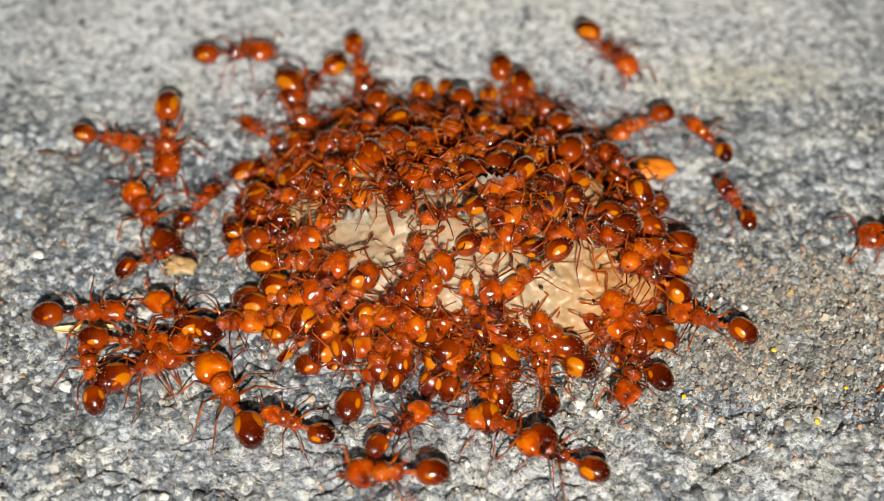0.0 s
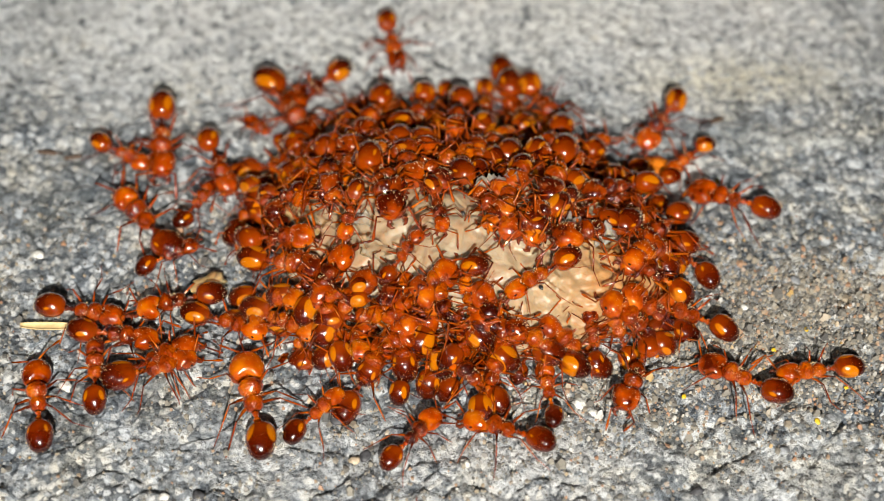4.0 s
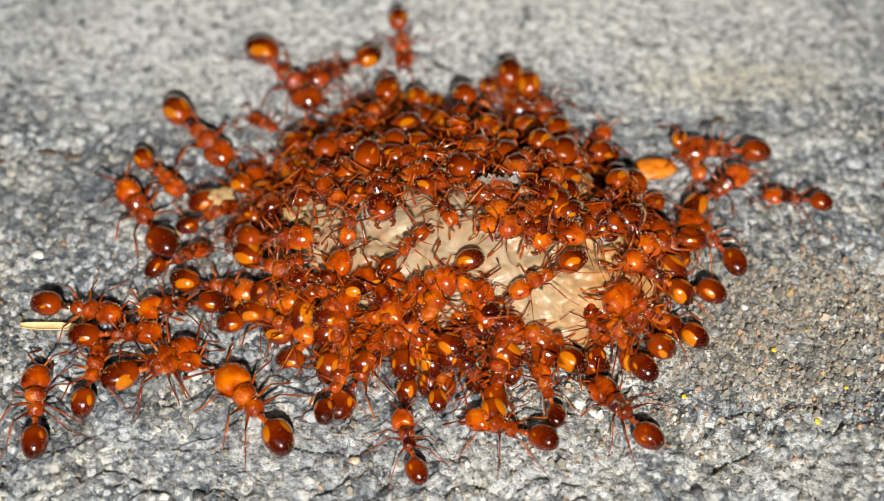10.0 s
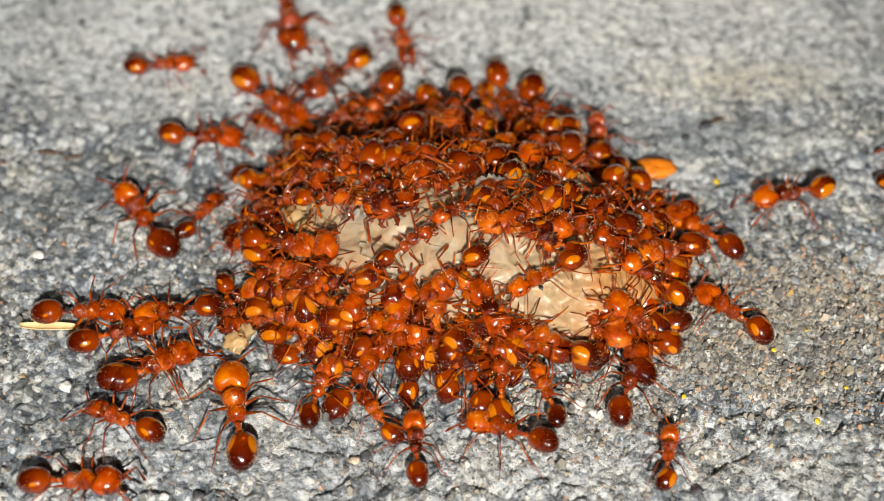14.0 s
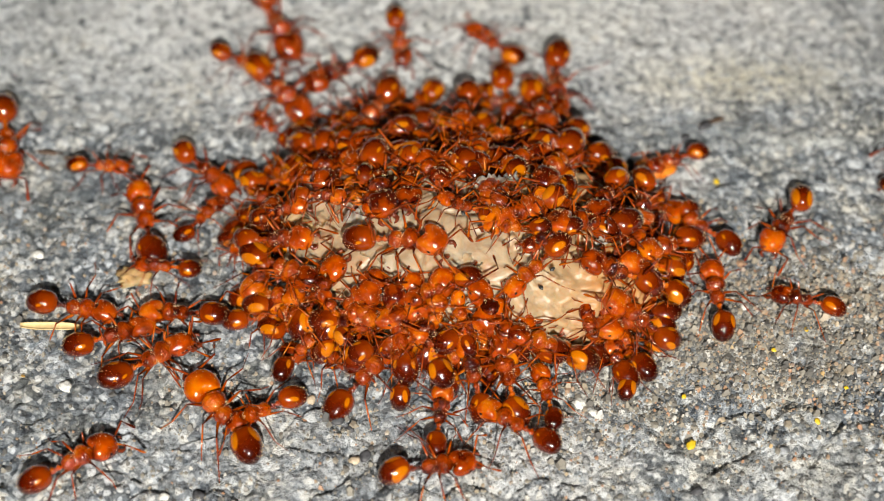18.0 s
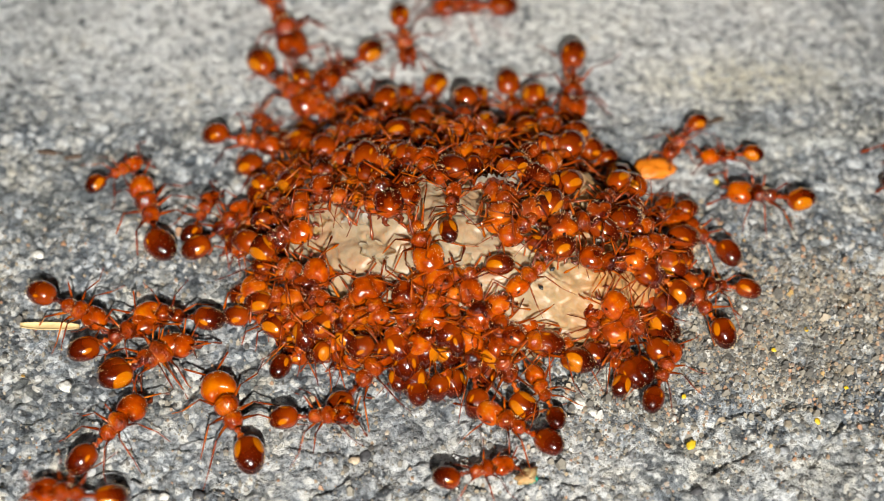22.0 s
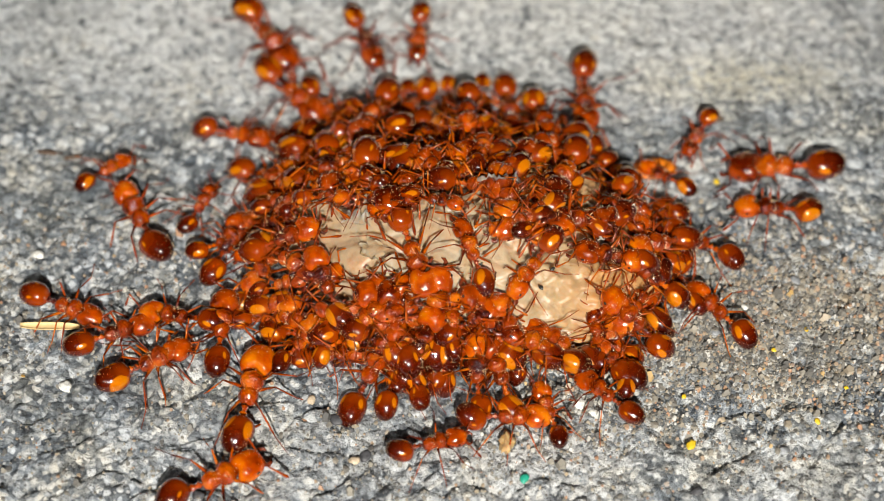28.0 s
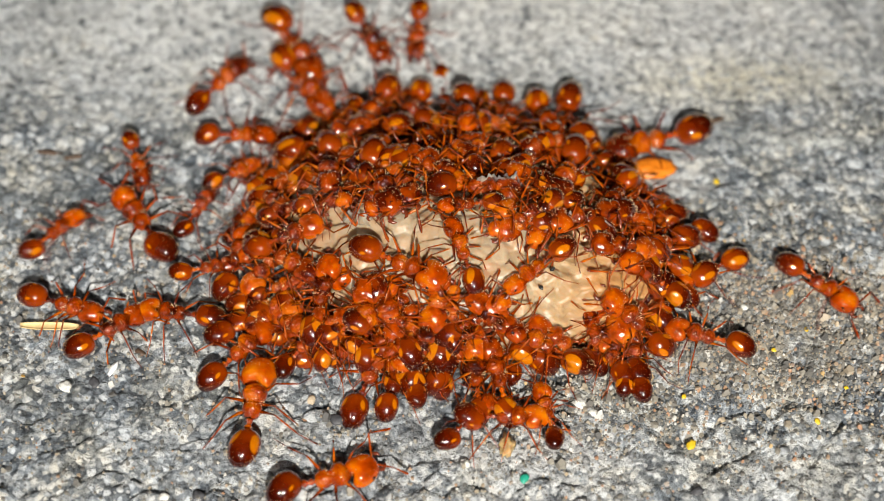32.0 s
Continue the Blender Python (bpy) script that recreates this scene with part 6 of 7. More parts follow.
    ant(0, 3.4, [(0, -7.28, -3.74, 0.39, 6, 27), (2, -6.84, -4.01, 0.44, 28, 32), (6, -6.89, -4.00, 0.42, 25, 31), (9, -7.24, -4.21, 0.16, 23, 33), (13, -6.78, -4.28, 0.34, 31, 33), (17, -7.24, -4.01, 0.26, 27, 33), (20, -7.88, -3.92, 0.05, 26, 32), (21, -7.75, -4.49, -0.06, 43, 28), (23, -6.51, -4.26, 0.45, 68, 33), (30, -6.82, -4.95, -0.00, 41, 33), (32, -6.72, -4.76, 0.09, 33, 35)], *ON_FOOD)
    ant(1, 3.4, [(0, -4.47, -5.84, -0.01, 42, 35), (9, -4.21, -5.83, 0.08, 38, 34), (19, -4.21, -5.80, 0.10, 36, 33), (23, -3.96, -5.79, 0.18, 31, 31), (32, -4.08, -5.81, 0.12, 27, 30)], *ON_FOOD)
    ant(2, 3.4, [(0, 0.43, -5.70, 1.16, 63, 35), (9, 0.56, -5.74, 1.09, 70, 34), (13, 0.70, -5.84, 1.02, 73, 35), (17, 0.78, -5.55, 1.31, 84, 35), (19, 0.77, -5.95, 0.93, 90, 35), (23, 0.75, -5.76, 1.13, 81, 35), (25, 0.68, -6.13, 0.75, 74, 35), (32, 0.65, -5.91, 0.97, 71, 35)], *ON_FOOD)
    ant(3, 3.8, [(0, 2.12, -5.97, 0.72, 92, 35), (13, 2.15, -6.02, 0.68, 90, 35), (17, 2.22, -6.06, 0.65, 95, 35), (28, 2.08, -6.01, 0.70, 85, 35), (32, 1.95, -6.17, 0.54, 73, 35)], *ON_FOOD)
    ant(4, 3.4, [(0, 4.15, -6.14, 0.46, 58, 34), (13, 4.19, -6.25, 0.29, 57, 31), (32, 4.12, -6.17, 0.36, 59, 31)], *ON_FOOD)
    ant(5, 3.4, [(0, 7.56, -5.81, -0.27, 61, 29), (13, 7.62, -5.81, -0.29, 65, 32), (23, 7.75, -5.68, -0.15, 68, 35), (32, 7.67, -6.03, -0.46, 70, 25)], *ON_FOOD)
    ant(0, 3.4, [(0, 1.45, -5.02, 2.73, 111, 35), (6, 1.42, -4.79, 2.88, 113, 35), (14, 1.42, -4.72, 2.96, 115, 35), (17, 1.08, -5.38, 2.46, 100, 35), (24, 0.49, -5.26, 2.51, 93, 35), (30, 0.57, -5.62, 2.25, 85, 35), (32, 0.57, -5.26, 2.52, 90, 35)], *ON_FOOD)
    ant(6, 4.6, [(0, 9.18, -0.86, 2.46, -148, 28), (1, 9.32, -0.96, 2.40, -154, 30), (2, 11.19, 0.45, 1.21, -112, 14), (3, 11.40, 0.34, 1.09, -121, 16), (6, 10.09, -0.59, 2.04, -148, 29), (8, 10.05, -0.33, 2.04, -169, 33), (13, 9.24, -0.95, 2.49, -171, 31), (17, 8.33, -3.12, 2.59, -187, 27), (19, 8.39, -3.10, 2.56, -185, 27), (23, 8.39, -2.91, 2.63, -182, 25), (28, 8.18, -2.50, 2.85, -178, 22), (32, 8.95, -1.80, 2.62, -170, 27)], *ON_FOOD)
    ant(7, 4.6, [(0, 9.49, -6.04, 0.19, 126, 9), (6, 10.65, -4.03, 0.73, 163, 32), (9, 10.01, -4.53, 0.83, 166, 32), (11, 10.10, -4.20, 0.97, 165, 35), (13, 9.89, -5.28, 0.19, 193, 8), (19, 9.21, -4.73, 0.69, 204, 12), (22, 9.61, -4.77, 0.48, 213, 5), (24, 9.87, -4.19, 0.62, 229, -4), (28, 9.63, -3.98, 0.87, 232, -7), (32, 9.65, -4.47, 0.59, 228, -4)], *ON_FOOD)
    ant(1, 3.4, [(0, 7.89, -5.55, 0.62, 138, 35), (6, 7.31, -5.68, 0.80, 87, 35), (9, 7.56, -5.39, 0.97, 99, 35), (23, 7.46, -5.50, 0.94, 101, 35), (32, 7.47, -5.68, 0.73, 103, 35)], *ON_FOOD)
    ant(8, 4.6, [(0, -2.80, 1.42, 3.67, -53, 15), (1, -2.75, 1.86, 3.58, -65, 18), (3, -2.84, 1.88, 3.51, -69, 19), (6, -3.06, 1.59, 3.57, -64, 17), (9, -3.03, 1.75, 3.55, -73, 17), (13, -2.13, 1.26, 3.80, -64, 13), (14, -2.03, 1.33, 3.76, -77, 13), (17, -1.46, 1.48, 3.75, -92, 14), (19, -1.72, 1.51, 3.71, -86, 14), (32, -1.95, 1.54, 3.66, -76, 16)], *ON_FOOD)
    ant(2, 3.4, [(0, -5.56, 0.18, 3.25, -110, -8), (1, -4.67, -0.30, 3.51, -98, -6), (6, -4.51, -0.56, 3.54, -100, -8), (13, -4.44, -0.66, 3.54, -102, -9), (13.5, -5.10, 0.07, 3.35, -60, 7), (14, -5.75, 0.80, 3.16, -17, 24), (17, -5.89, 0.72, 3.12, -23, 24), (19, -6.11, 1.02, 2.99, -15, 27), (28, -5.75, 0.80, 3.16, -17, 24), (32, -5.68, 0.47, 3.21, -7, 23)], *ON_FOOD)
    ant(3, 3.4, [(0, -5.67, 1.61, 3.05, -53, 25), (6, -6.23, 0.94, 2.95, -20, 27), (13, -5.94, 0.85, 3.08, -18, 25), (14, -3.58, 0.54, 3.83, -80, 7), (32, -3.57, 0.56, 3.85, -79, 7)], *ON_FOOD)
    ant(4, 3.4, [(0, -8.57, 2.07, 1.64, -27, 28), (2, -7.71, 2.00, 2.10, -30, 27), (3, -7.67, 1.51, 2.19, -44, 25), (6, -8.12, 1.99, 1.87, 11, 23), (13, -8.06, 1.63, 1.96, -7, 26), (19, -7.90, 0.54, 2.14, 3, 27), (23, -7.90, 0.54, 2.14, 3, 27), (28, -8.02, 1.38, 2.02, -4, 26), (32, -7.61, 0.78, 2.30, 2, 27)], *ON_FOOD)
    ant(5, 3.4, [(0, -3.31, 4.69, 2.62, -45, 21), (1, -3.62, 4.48, 2.66, -55, 24), (2, -3.41, 4.95, 2.45, -51, 24), (6, -3.92, 4.68, 2.49, -49, 23), (9, -3.06, 4.47, 2.76, -47, 21), (11, -3.61, 4.35, 2.73, -50, 23), (13, -2.64, 4.01, 3.08, -59, 23), (19, -4.26, 3.76, 2.85, -40, 24), (23, -3.60, 3.49, 3.12, -48, 24), (25, -4.12, 3.22, 3.10, -44, 25), (28, -5.11, 3.24, 2.82, -50, 26), (32, -2.99, 2.53, 3.57, -40, 22)], *ON_FOOD)
    ant(0, 3.4, [(0, -4.65, 6.97, 1.40, -74, 27), (3, -4.78, 6.64, 1.49, -68, 28), (8, -4.64, 6.79, 1.49, -75, 27), (14, -4.52, 7.51, 1.19, -80, 25), (19, -4.57, 6.64, 1.49, -76, 30), (28, -4.48, 7.47, 1.28, -70, 24), (32, -4.36, 7.44, 1.28, -74, 25)], *ON_FOOD)
    ant(1, 3.5, [(0, -2.92, 8.56, -0.00, -88, 20), (8, -2.70, 8.46, 0.04, -91, 21), (13, -2.52, 9.26, -0.37, -94, 12), (14, -2.65, 9.73, -0.76, -89, 1), (21, -2.40, 8.77, -0.07, -91, 19), (24, -1.85, 10.16, -0.80, -91, -0), (32, -1.84, 8.98, -0.14, -89, 18)], *ON_FOOD)
    ant(2, 3.7, [(0, 0.21, 9.28, -0.11, -91, 17), (6, 0.19, 9.20, -0.11, -90, 18), (13, -0.55, 7.72, 0.56, -85, 28), (14, -0.34, 8.33, 0.37, -88, 24), (19, -0.92, 8.28, 0.33, -83, 25), (24, -0.27, 10.24, -0.83, -99, -0), (28, 0.35, 9.64, -0.37, -90, 13), (32, 0.10, 10.44, -0.83, -85, -0)], *ON_FOOD)
    ant(3, 3.8, [(0, 2.51, 8.49, 0.34, -92, 22), (6, 2.56, 9.48, -0.19, -92, 15), (14, 2.46, 9.04, 0.03, -89, 19), (19, 2.58, 8.97, 0.02, -90, 20), (23, 2.12, 8.62, 0.22, -88, 23), (28, 2.33, 9.70, -0.47, -88, 11), (32, 2.33, 8.49, 0.20, -84, 24)], *ON_FOOD)
    ant(4, 3.6, [(0, 5.16, 5.45, 1.08, -100, 28), (17, 4.64, 6.98, 0.68, -95, 27), (25, 4.63, 7.40, 0.53, -93, 27), (28, 4.54, 5.73, 1.02, -94, 29), (32, 4.64, 5.88, 1.06, -91, 29)], *ON_FOOD)
    ant(5, 3.4, [(0, 1.90, 3.48, 3.45, 89, -20), (6, 1.90, 3.59, 3.43, 89, -20), (19, 1.84, 3.27, 3.51, 86, -21), (24, 1.78, 3.87, 3.35, 81, -22), (32, 1.80, 3.79, 3.38, 83, -22)], *ON_FOOD)
    ant(9, 4.6, [(0, 3.95, 2.04, 3.52, -117, 21), (3, 4.03, 2.47, 3.42, -119, 21), (9, 4.11, 2.79, 3.32, -120, 21), (13, 5.08, 4.94, 2.24, -114, 24), (19, 4.03, 3.04, 3.26, -125, 21), (28, 3.72, 2.64, 3.40, -136, 21), (32, 4.28, 2.94, 3.26, -117, 21)], *ON_FOOD)
    ant(0, 3.4, [(0, 0.23, -0.83, 4.36, -165, -3), (3, -0.06, -0.63, 4.35, -97, -0), (6, -0.35, -0.43, 4.35, -28, 3), (9, -0.26, -0.37, 4.35, -31, 3), (11, 0.23, -0.43, 4.37, -89, 1), (13, 0.73, -0.49, 4.38, -147, -1), (19, 1.05, -0.47, 4.39, -215, 1), (23.5, 0.44, -0.27, 4.38, -294, 3), (28, -0.18, -0.06, 4.36, -374, 4), (29.3333, 0.24, -0.15, 4.38, -427, 3), (30.6667, 0.65, -0.23, 4.39, -481, 1), (32, 1.06, -0.32, 4.41, -534, -0)], *ON_FOOD)
    ant(1, 3.4, [(0, 5.35, -0.21, 4.02, -146, 12), (9, 4.92, -0.99, 4.08, -139, 7), (13, 5.15, -2.00, 3.97, -208, 13), (19, 4.88, -2.04, 3.99, -148, 3), (22, 4.98, -1.72, 4.02, -89, -0), (25, 5.07, -1.39, 4.04, -30, -3), (28, 5.17, -1.06, 4.07, 29, -6), (29.3333, 5.17, -0.81, 4.07, 87, -0), (30.6667, 5.17, -0.55, 4.07, 146, 6), (32, 5.17, -0.30, 4.06, 205, 11)], *ON_FOOD)
    ant(6, 4.6, [(0, 9.28, 3.70, 1.62, 120, -2), (3, 8.94, 2.34, 2.11, 179, 10), (6, 8.60, 0.98, 2.61, 239, 23), (13, 8.11, 1.11, 2.77, 243, 22), (19, 8.25, 1.07, 2.73, 241, 22), (28, 8.60, 0.68, 2.65, 245, 21), (32, 8.79, 1.16, 2.49, 242, 22)], *ON_FOOD)
    ant(2, 3.4, [(0, 2.91, -2.52, 4.09, 178, 4), (2, 3.34, -1.40, 4.27, 174, 6), (6, 3.17, -1.54, 4.26, 187, 4), (13, 3.34, -1.40, 4.27, 174, 6), (17, 3.43, -1.44, 4.26, 183, 5), (23, 3.37, -1.92, 4.19, 154, 9), (28, 3.52, -1.35, 4.25, 203, 3), (32, 3.52, -1.47, 4.25, 194, 4)], *ON_FOOD)
    ant(3, 3.9, [(0, -10.27, 3.36, -0.16, -101, 6), (6, -10.19, 1.72, 0.15, -117, -8), (19, -10.09, 0.63, 0.33, -133, -21), (32, -9.98, 1.68, 0.33, -120, -10)], *ON_FOOD)
    ant(4, 3.4, [(0, -9.91, -0.16, 0.51, -170, -30), (6, -9.41, -0.02, 0.82, -162, -28), (13, -9.61, -0.07, 0.70, -179, -29), (19, -9.58, -0.52, 0.67, -189, -28), (32, -9.37, -0.67, 0.77, -163, -29)], *ON_FOOD)
    ant(5, 3.4, [(0, -8.13, -0.75, 1.38, -15, 22), (9, -8.00, -2.35, 1.09, 23, 29), (13, -8.00, -2.58, 1.03, 18, 29), (19, -7.82, -2.54, 1.11, -35, 12), (32, -8.04, -3.01, 0.85, 5, 28)], *ON_FOOD)
    ant(0, 3.4, [(0, -5.31, -4.04, 1.98, -155, -24), (9, -5.58, -3.93, 1.95, -179, -17), (19, -5.52, -4.70, 1.59, -239, 17), (32, -5.31, -5.39, 1.24, -221, 10)], *ON_FOOD)
    ant(1, 3.4, [(0, -10.09, 7.71, -0.28, 141, 0), (13, -9.49, 7.98, -0.28, 144, -0), (19, -9.40, 8.10, -0.28, 138, 0), (32, -9.11, 6.96, -0.28, 154, -0)], *ON_FOOD)
    ant(2, 5.1, [(0, 3.75, 9.93, -0.55, -80, 0), (9, 3.94, 9.30, -0.55, -86, 0), (14.9, 3.44, 9.49, -0.55, -78, -0), (23.3, 4.13, 9.02, -0.30, -83, 8), (32, 3.53, 8.35, 0.16, -88, 22)], *IN_HEAP)
    ant(3, 4.8, [(0, -7.48, 5.31, 0.64, -76, 21), (7.5, -7.22, 5.25, 0.61, -91, 21), (14.5, -7.75, 4.67, 0.57, -90, 20), (21.4, -7.39, 4.62, 0.66, -113, 15), (32, -7.87, 5.77, 0.14, -105, 14)], *IN_HEAP)
    ant(4, 5.5, [(0, -0.63, 6.28, 1.09, -84, 27), (7.8, -0.83, 5.97, 1.20, -90, 27), (13.2, -1.19, 5.52, 1.35, -94, 29), (22.9, -0.93, 5.87, 1.24, -86, 28), (32, -0.92, 5.85, 1.25, -88, 28)], *IN_HEAP)
    ant(5, 4.3, [(0, 9.70, 1.28, 1.81, -105, 18), (7.7, 9.64, 1.15, 1.86, -97, 14), (15.5, 10.49, 1.72, 1.20, -96, 12), (23.8, 9.98, 1.08, 1.66, -93, 11), (32, 9.79, 1.38, 1.65, -81, 4)], *IN_HEAP)
    ant(0, 4.4, [(0, 4.29, 1.16, 2.89, -109, 19), (8, 4.59, 0.55, 3.01, -106, 15), (16.9, 4.98, 1.05, 2.81, -102, 19), (21, 4.32, 0.44, 3.09, -115, 14), (32, 4.77, 0.86, 2.88, -105, 18)], *IN_HEAP)
    ant(1, 4.4, [(0, 9.18, 0.14, 1.82, -172, 30), (8.4, 8.74, 0.25, 2.01, -168, 29), (16.4, 9.23, 0.38, 1.69, -201, 27), (20.7, 9.00, -0.17, 1.91, -180, 31), (32, 9.33, 0.90, 1.47, -213, 18)], *IN_HEAP)
    ant(2, 4.7, [(0, 5.61, -6.00, 0.80, 148, 36), (6.7, 6.38, -6.07, 0.42, 159, 31), (13.3, 5.28, -6.41, 0.43, 173, 19), (22.4, 5.78, -6.09, 0.55, 174, 19), (32, 5.69, -6.00, 0.74, 158, 31)], *IN_HEAP)
    ant(3, 4.7, [(0, 3.70, 0.26, 3.87, -102, 11), (7.1, 3.33, 0.93, 3.77, -107, 16), (13.8, 2.70, -0.10, 4.02, -110, 6), (22.1, 3.21, 0.36, 3.92, -108, 11), (32, 3.38, 0.59, 3.85, -106, 13)], *IN_HEAP)
    ant(4, 4.6, [(0, -7.67, -0.85, 1.73, -15, 23), (7.8, -8.31, -0.57, 1.44, -11, 24), (14.4, -7.81, -0.97, 1.60, -22, 20), (20.8, -8.29, -0.42, 1.47, -5, 25), (32, -7.58, -0.68, 1.86, 7, 27)], *IN_HEAP)
    ant(5, 5.2, [(0, 0.15, 3.30, 3.01, -51, 19), (7.3, 0.31, 3.11, 3.06, -44, 19), (16.5, 0.32, 2.75, 3.24, -14, 7), (23.7, 0.66, 3.52, 2.86, 9, -5), (32, -0.07, 3.25, 3.01, 10, -3)], *IN_HEAP)
    ant(0, 4.6, [(0, 10.32, -2.18, 1.41, -160, 32), (8.1, 10.22, -2.34, 1.42, -164, 33), (13.4, 10.22, -2.13, 1.48, -173, 36), (23, 10.06, -1.95, 1.61, -163, 33), (32, 10.58, -1.81, 1.34, -170, 35)], *IN_HEAP)
    ant(1, 4.6, [(0, -7.72, -4.53, 0.46, -27, 12), (6.6, -7.54, -4.99, 0.26, -34, 4), (14.1, -7.62, -4.62, 0.46, -24, 13), (20.8, -7.35, -4.54, 0.64, -23, 13), (32, -7.38, -4.91, 0.40, -25, 11)], *IN_HEAP)
    ant(2, 5.2, [(0, -5.59, 3.25, 2.41, -78, 24), (6.8, -5.87, 2.77, 2.48, -81, 21), (16.5, -6.28, 3.26, 2.16, -90, 21), (21.3, -6.04, 2.93, 2.37, -85, 21), (32, -5.79, 3.03, 2.44, -86, 21)], *IN_HEAP)
    ant(3, 4.9, [(0, -3.45, 5.54, 1.72, -123, 18), (8.2, -3.30, 4.79, 2.09, -127, 12), (14.4, -3.20, 5.12, 2.02, -139, 8), (21.1, -3.92, 4.82, 2.01, -144, 4), (32, -3.88, 4.94, 1.95, -135, 8)], *IN_HEAP)
    ant(4, 5.6, [(0, -5.74, 5.20, 1.52, -22, 27), (7.8, -6.17, 5.64, 1.17, -25, 30), (13.6, -5.45, 4.56, 1.87, -25, 25), (21.6, -5.50, 5.98, 1.24, -8, 24), (32, -5.80, 6.08, 1.11, 14, 13)], *IN_HEAP)
    ant(5, 4.2, [(0, -8.82, 1.44, 1.38, -56, 23), (7, -9.48, 2.29, 1.12, -52, 22), (16.5, -9.50, 2.17, 1.04, -66, 19), (22.8, -8.45, 1.91, 1.50, -53, 24), (32, -8.78, 1.93, 1.33, -54, 25)], *IN_HEAP)
    ant(0, 4.7, [(0, 6.62, 0.16, 3.02, -176, 18), (7.1, 6.21, -0.28, 3.19, -191, 14), (15.1, 6.36, 0.18, 3.10, -204, 12), (22.4, 6.26, 0.00, 3.15, -206, 11), (32, 6.21, 0.15, 3.14, -214, 9)], *IN_HEAP)
    ant(1, 4.7, [(0, 0.30, 6.49, 1.02, -76, 30), (8.2, 0.42, 5.17, 1.73, -71, 22), (14.1, 1.01, 5.71, 1.52, -66, 24), (23.2, 0.78, 5.07, 1.80, -78, 23), (32, 0.37, 5.38, 1.59, -78, 24)], *IN_HEAP)
    ant(2, 4.8, [(0, -1.26, -5.36, 1.30, 121, 25), (6.5, -0.81, -5.35, 1.42, 117, 29), (13.3, -1.02, -5.25, 1.47, 114, 30), (23.3, -0.87, -5.19, 1.51, 130, 24), (32, -1.40, -5.48, 1.21, 139, 18)], *IN_HEAP)
    ant(3, 5.2, [(0, -3.28, -7.28, 0.07, 55, 21), (7.6, -3.59, -7.33, 0.02, 57, 19), (15.6, -3.77, -7.25, 0.01, 50, 18), (20.2, -3.40, -7.47, -0.07, 43, 15), (32, -3.36, -7.29, 0.08, 65, 21)], *IN_HEAP)
    ant(4, 5.0, [(0, 1.61, 4.57, 2.47, -109, 23), (8.9, 1.85, 4.84, 2.30, -107, 25), (16.1, 1.66, 5.08, 2.14, -106, 26), (23.9, 1.48, 4.53, 2.50, -109, 23), (32, 1.28, 4.85, 2.34, -112, 23)], *IN_HEAP)
    ant(5, 5.2, [(0, 7.03, -1.22, 3.13, -164, 16), (7.2, 7.44, -0.97, 2.97, -147, 18), (16.4, 7.00, -0.84, 3.16, -170, 17), (23.3, 7.19, -0.84, 3.08, -162, 18), (32, 6.90, -0.46, 3.15, -159, 18)], *IN_HEAP)
    ant(0, 5.1, [(0, -8.74, 4.74, -0.02, -7, 23), (6.7, -8.36, 4.91, 0.02, -2, 24), (16.8, -8.85, 4.38, 0.08, -13, 24), (20.6, -8.65, 4.47, 0.19, -27, 25), (32, -9.21, 3.95, 0.16, -36, 23)], *IN_HEAP)
    ant(1, 4.6, [(0, 2.80, -7.98, 0.53, 72, 16), (6.5, 2.51, -7.73, 0.66, 70, 21), (14.1, 2.85, -7.74, 0.68, 90, 22), (20.8, 3.05, -7.54, 0.74, 117, 24), (32, 2.67, -7.73, 0.69, 106, 22)], *IN_HEAP)
    ant(2, 4.6, [(0, -1.95, 4.17, 2.92, 31, -6), (8.1, -2.02, 3.30, 3.28, 8, 4), (14.4, -2.00, 3.47, 3.19, -8, 13), (21.2, -2.00, 3.21, 3.32, -15, 15), (32, -1.69, 3.54, 3.22, -29, 18)], *IN_HEAP)
    ant(3, 4.4, [(0, 1.32, -7.70, 0.55, 145, 18), (8.7, 1.24, -7.57, 0.67, 136, 22), (14.8, 1.43, -7.53, 0.78, 109, 27), (22.7, 1.55, -7.36, 0.87, 94, 30), (32, 1.68, -7.73, 0.71, 93, 24)], *IN_HEAP)
    ant(4, 4.3, [(0, -4.91, -6.35, -0.09, 10, 19), (8.7, -5.61, -6.32, -0.31, -4, 11), (14.6, -5.75, -6.48, -0.45, -8, 7), (20.8, -5.49, -6.41, -0.37, -9, 9), (32, -5.17, -6.28, -0.16, 1, 16)], *IN_HEAP)
    ant(5, 4.7, [(0, -4.41, -4.08, 1.77, 49, 29), (7, -4.58, -4.27, 1.61, 45, 28), (15.9, -4.24, -4.09, 1.82, 43, 28), (20.7, -4.40, -4.21, 1.69, 28, 24), (32, -4.11, -4.52, 1.61, 42, 28)], *IN_HEAP)
    ant(0, 4.8, [(0, -1.32, 8.16, 0.66, -97, 21), (8.8, -1.36, 7.63, 0.85, -92, 23), (14.9, -1.75, 8.35, 0.31, -118, 19), (21.7, -1.69, 9.64, -0.59, -133, 2), (32, -1.72, 8.45, 0.43, -106, 19)], *IN_HEAP)
    ant(1, 4.7, [(0, 3.33, 6.13, 1.21, -128, 28), (6, 3.40, 5.76, 1.41, -128, 26), (13.3, 3.43, 5.38, 1.61, -131, 23), (23.1, 2.92, 5.90, 1.55, -150, 18), (32, 3.05, 6.60, 1.21, -213, -11)], *IN_HEAP)
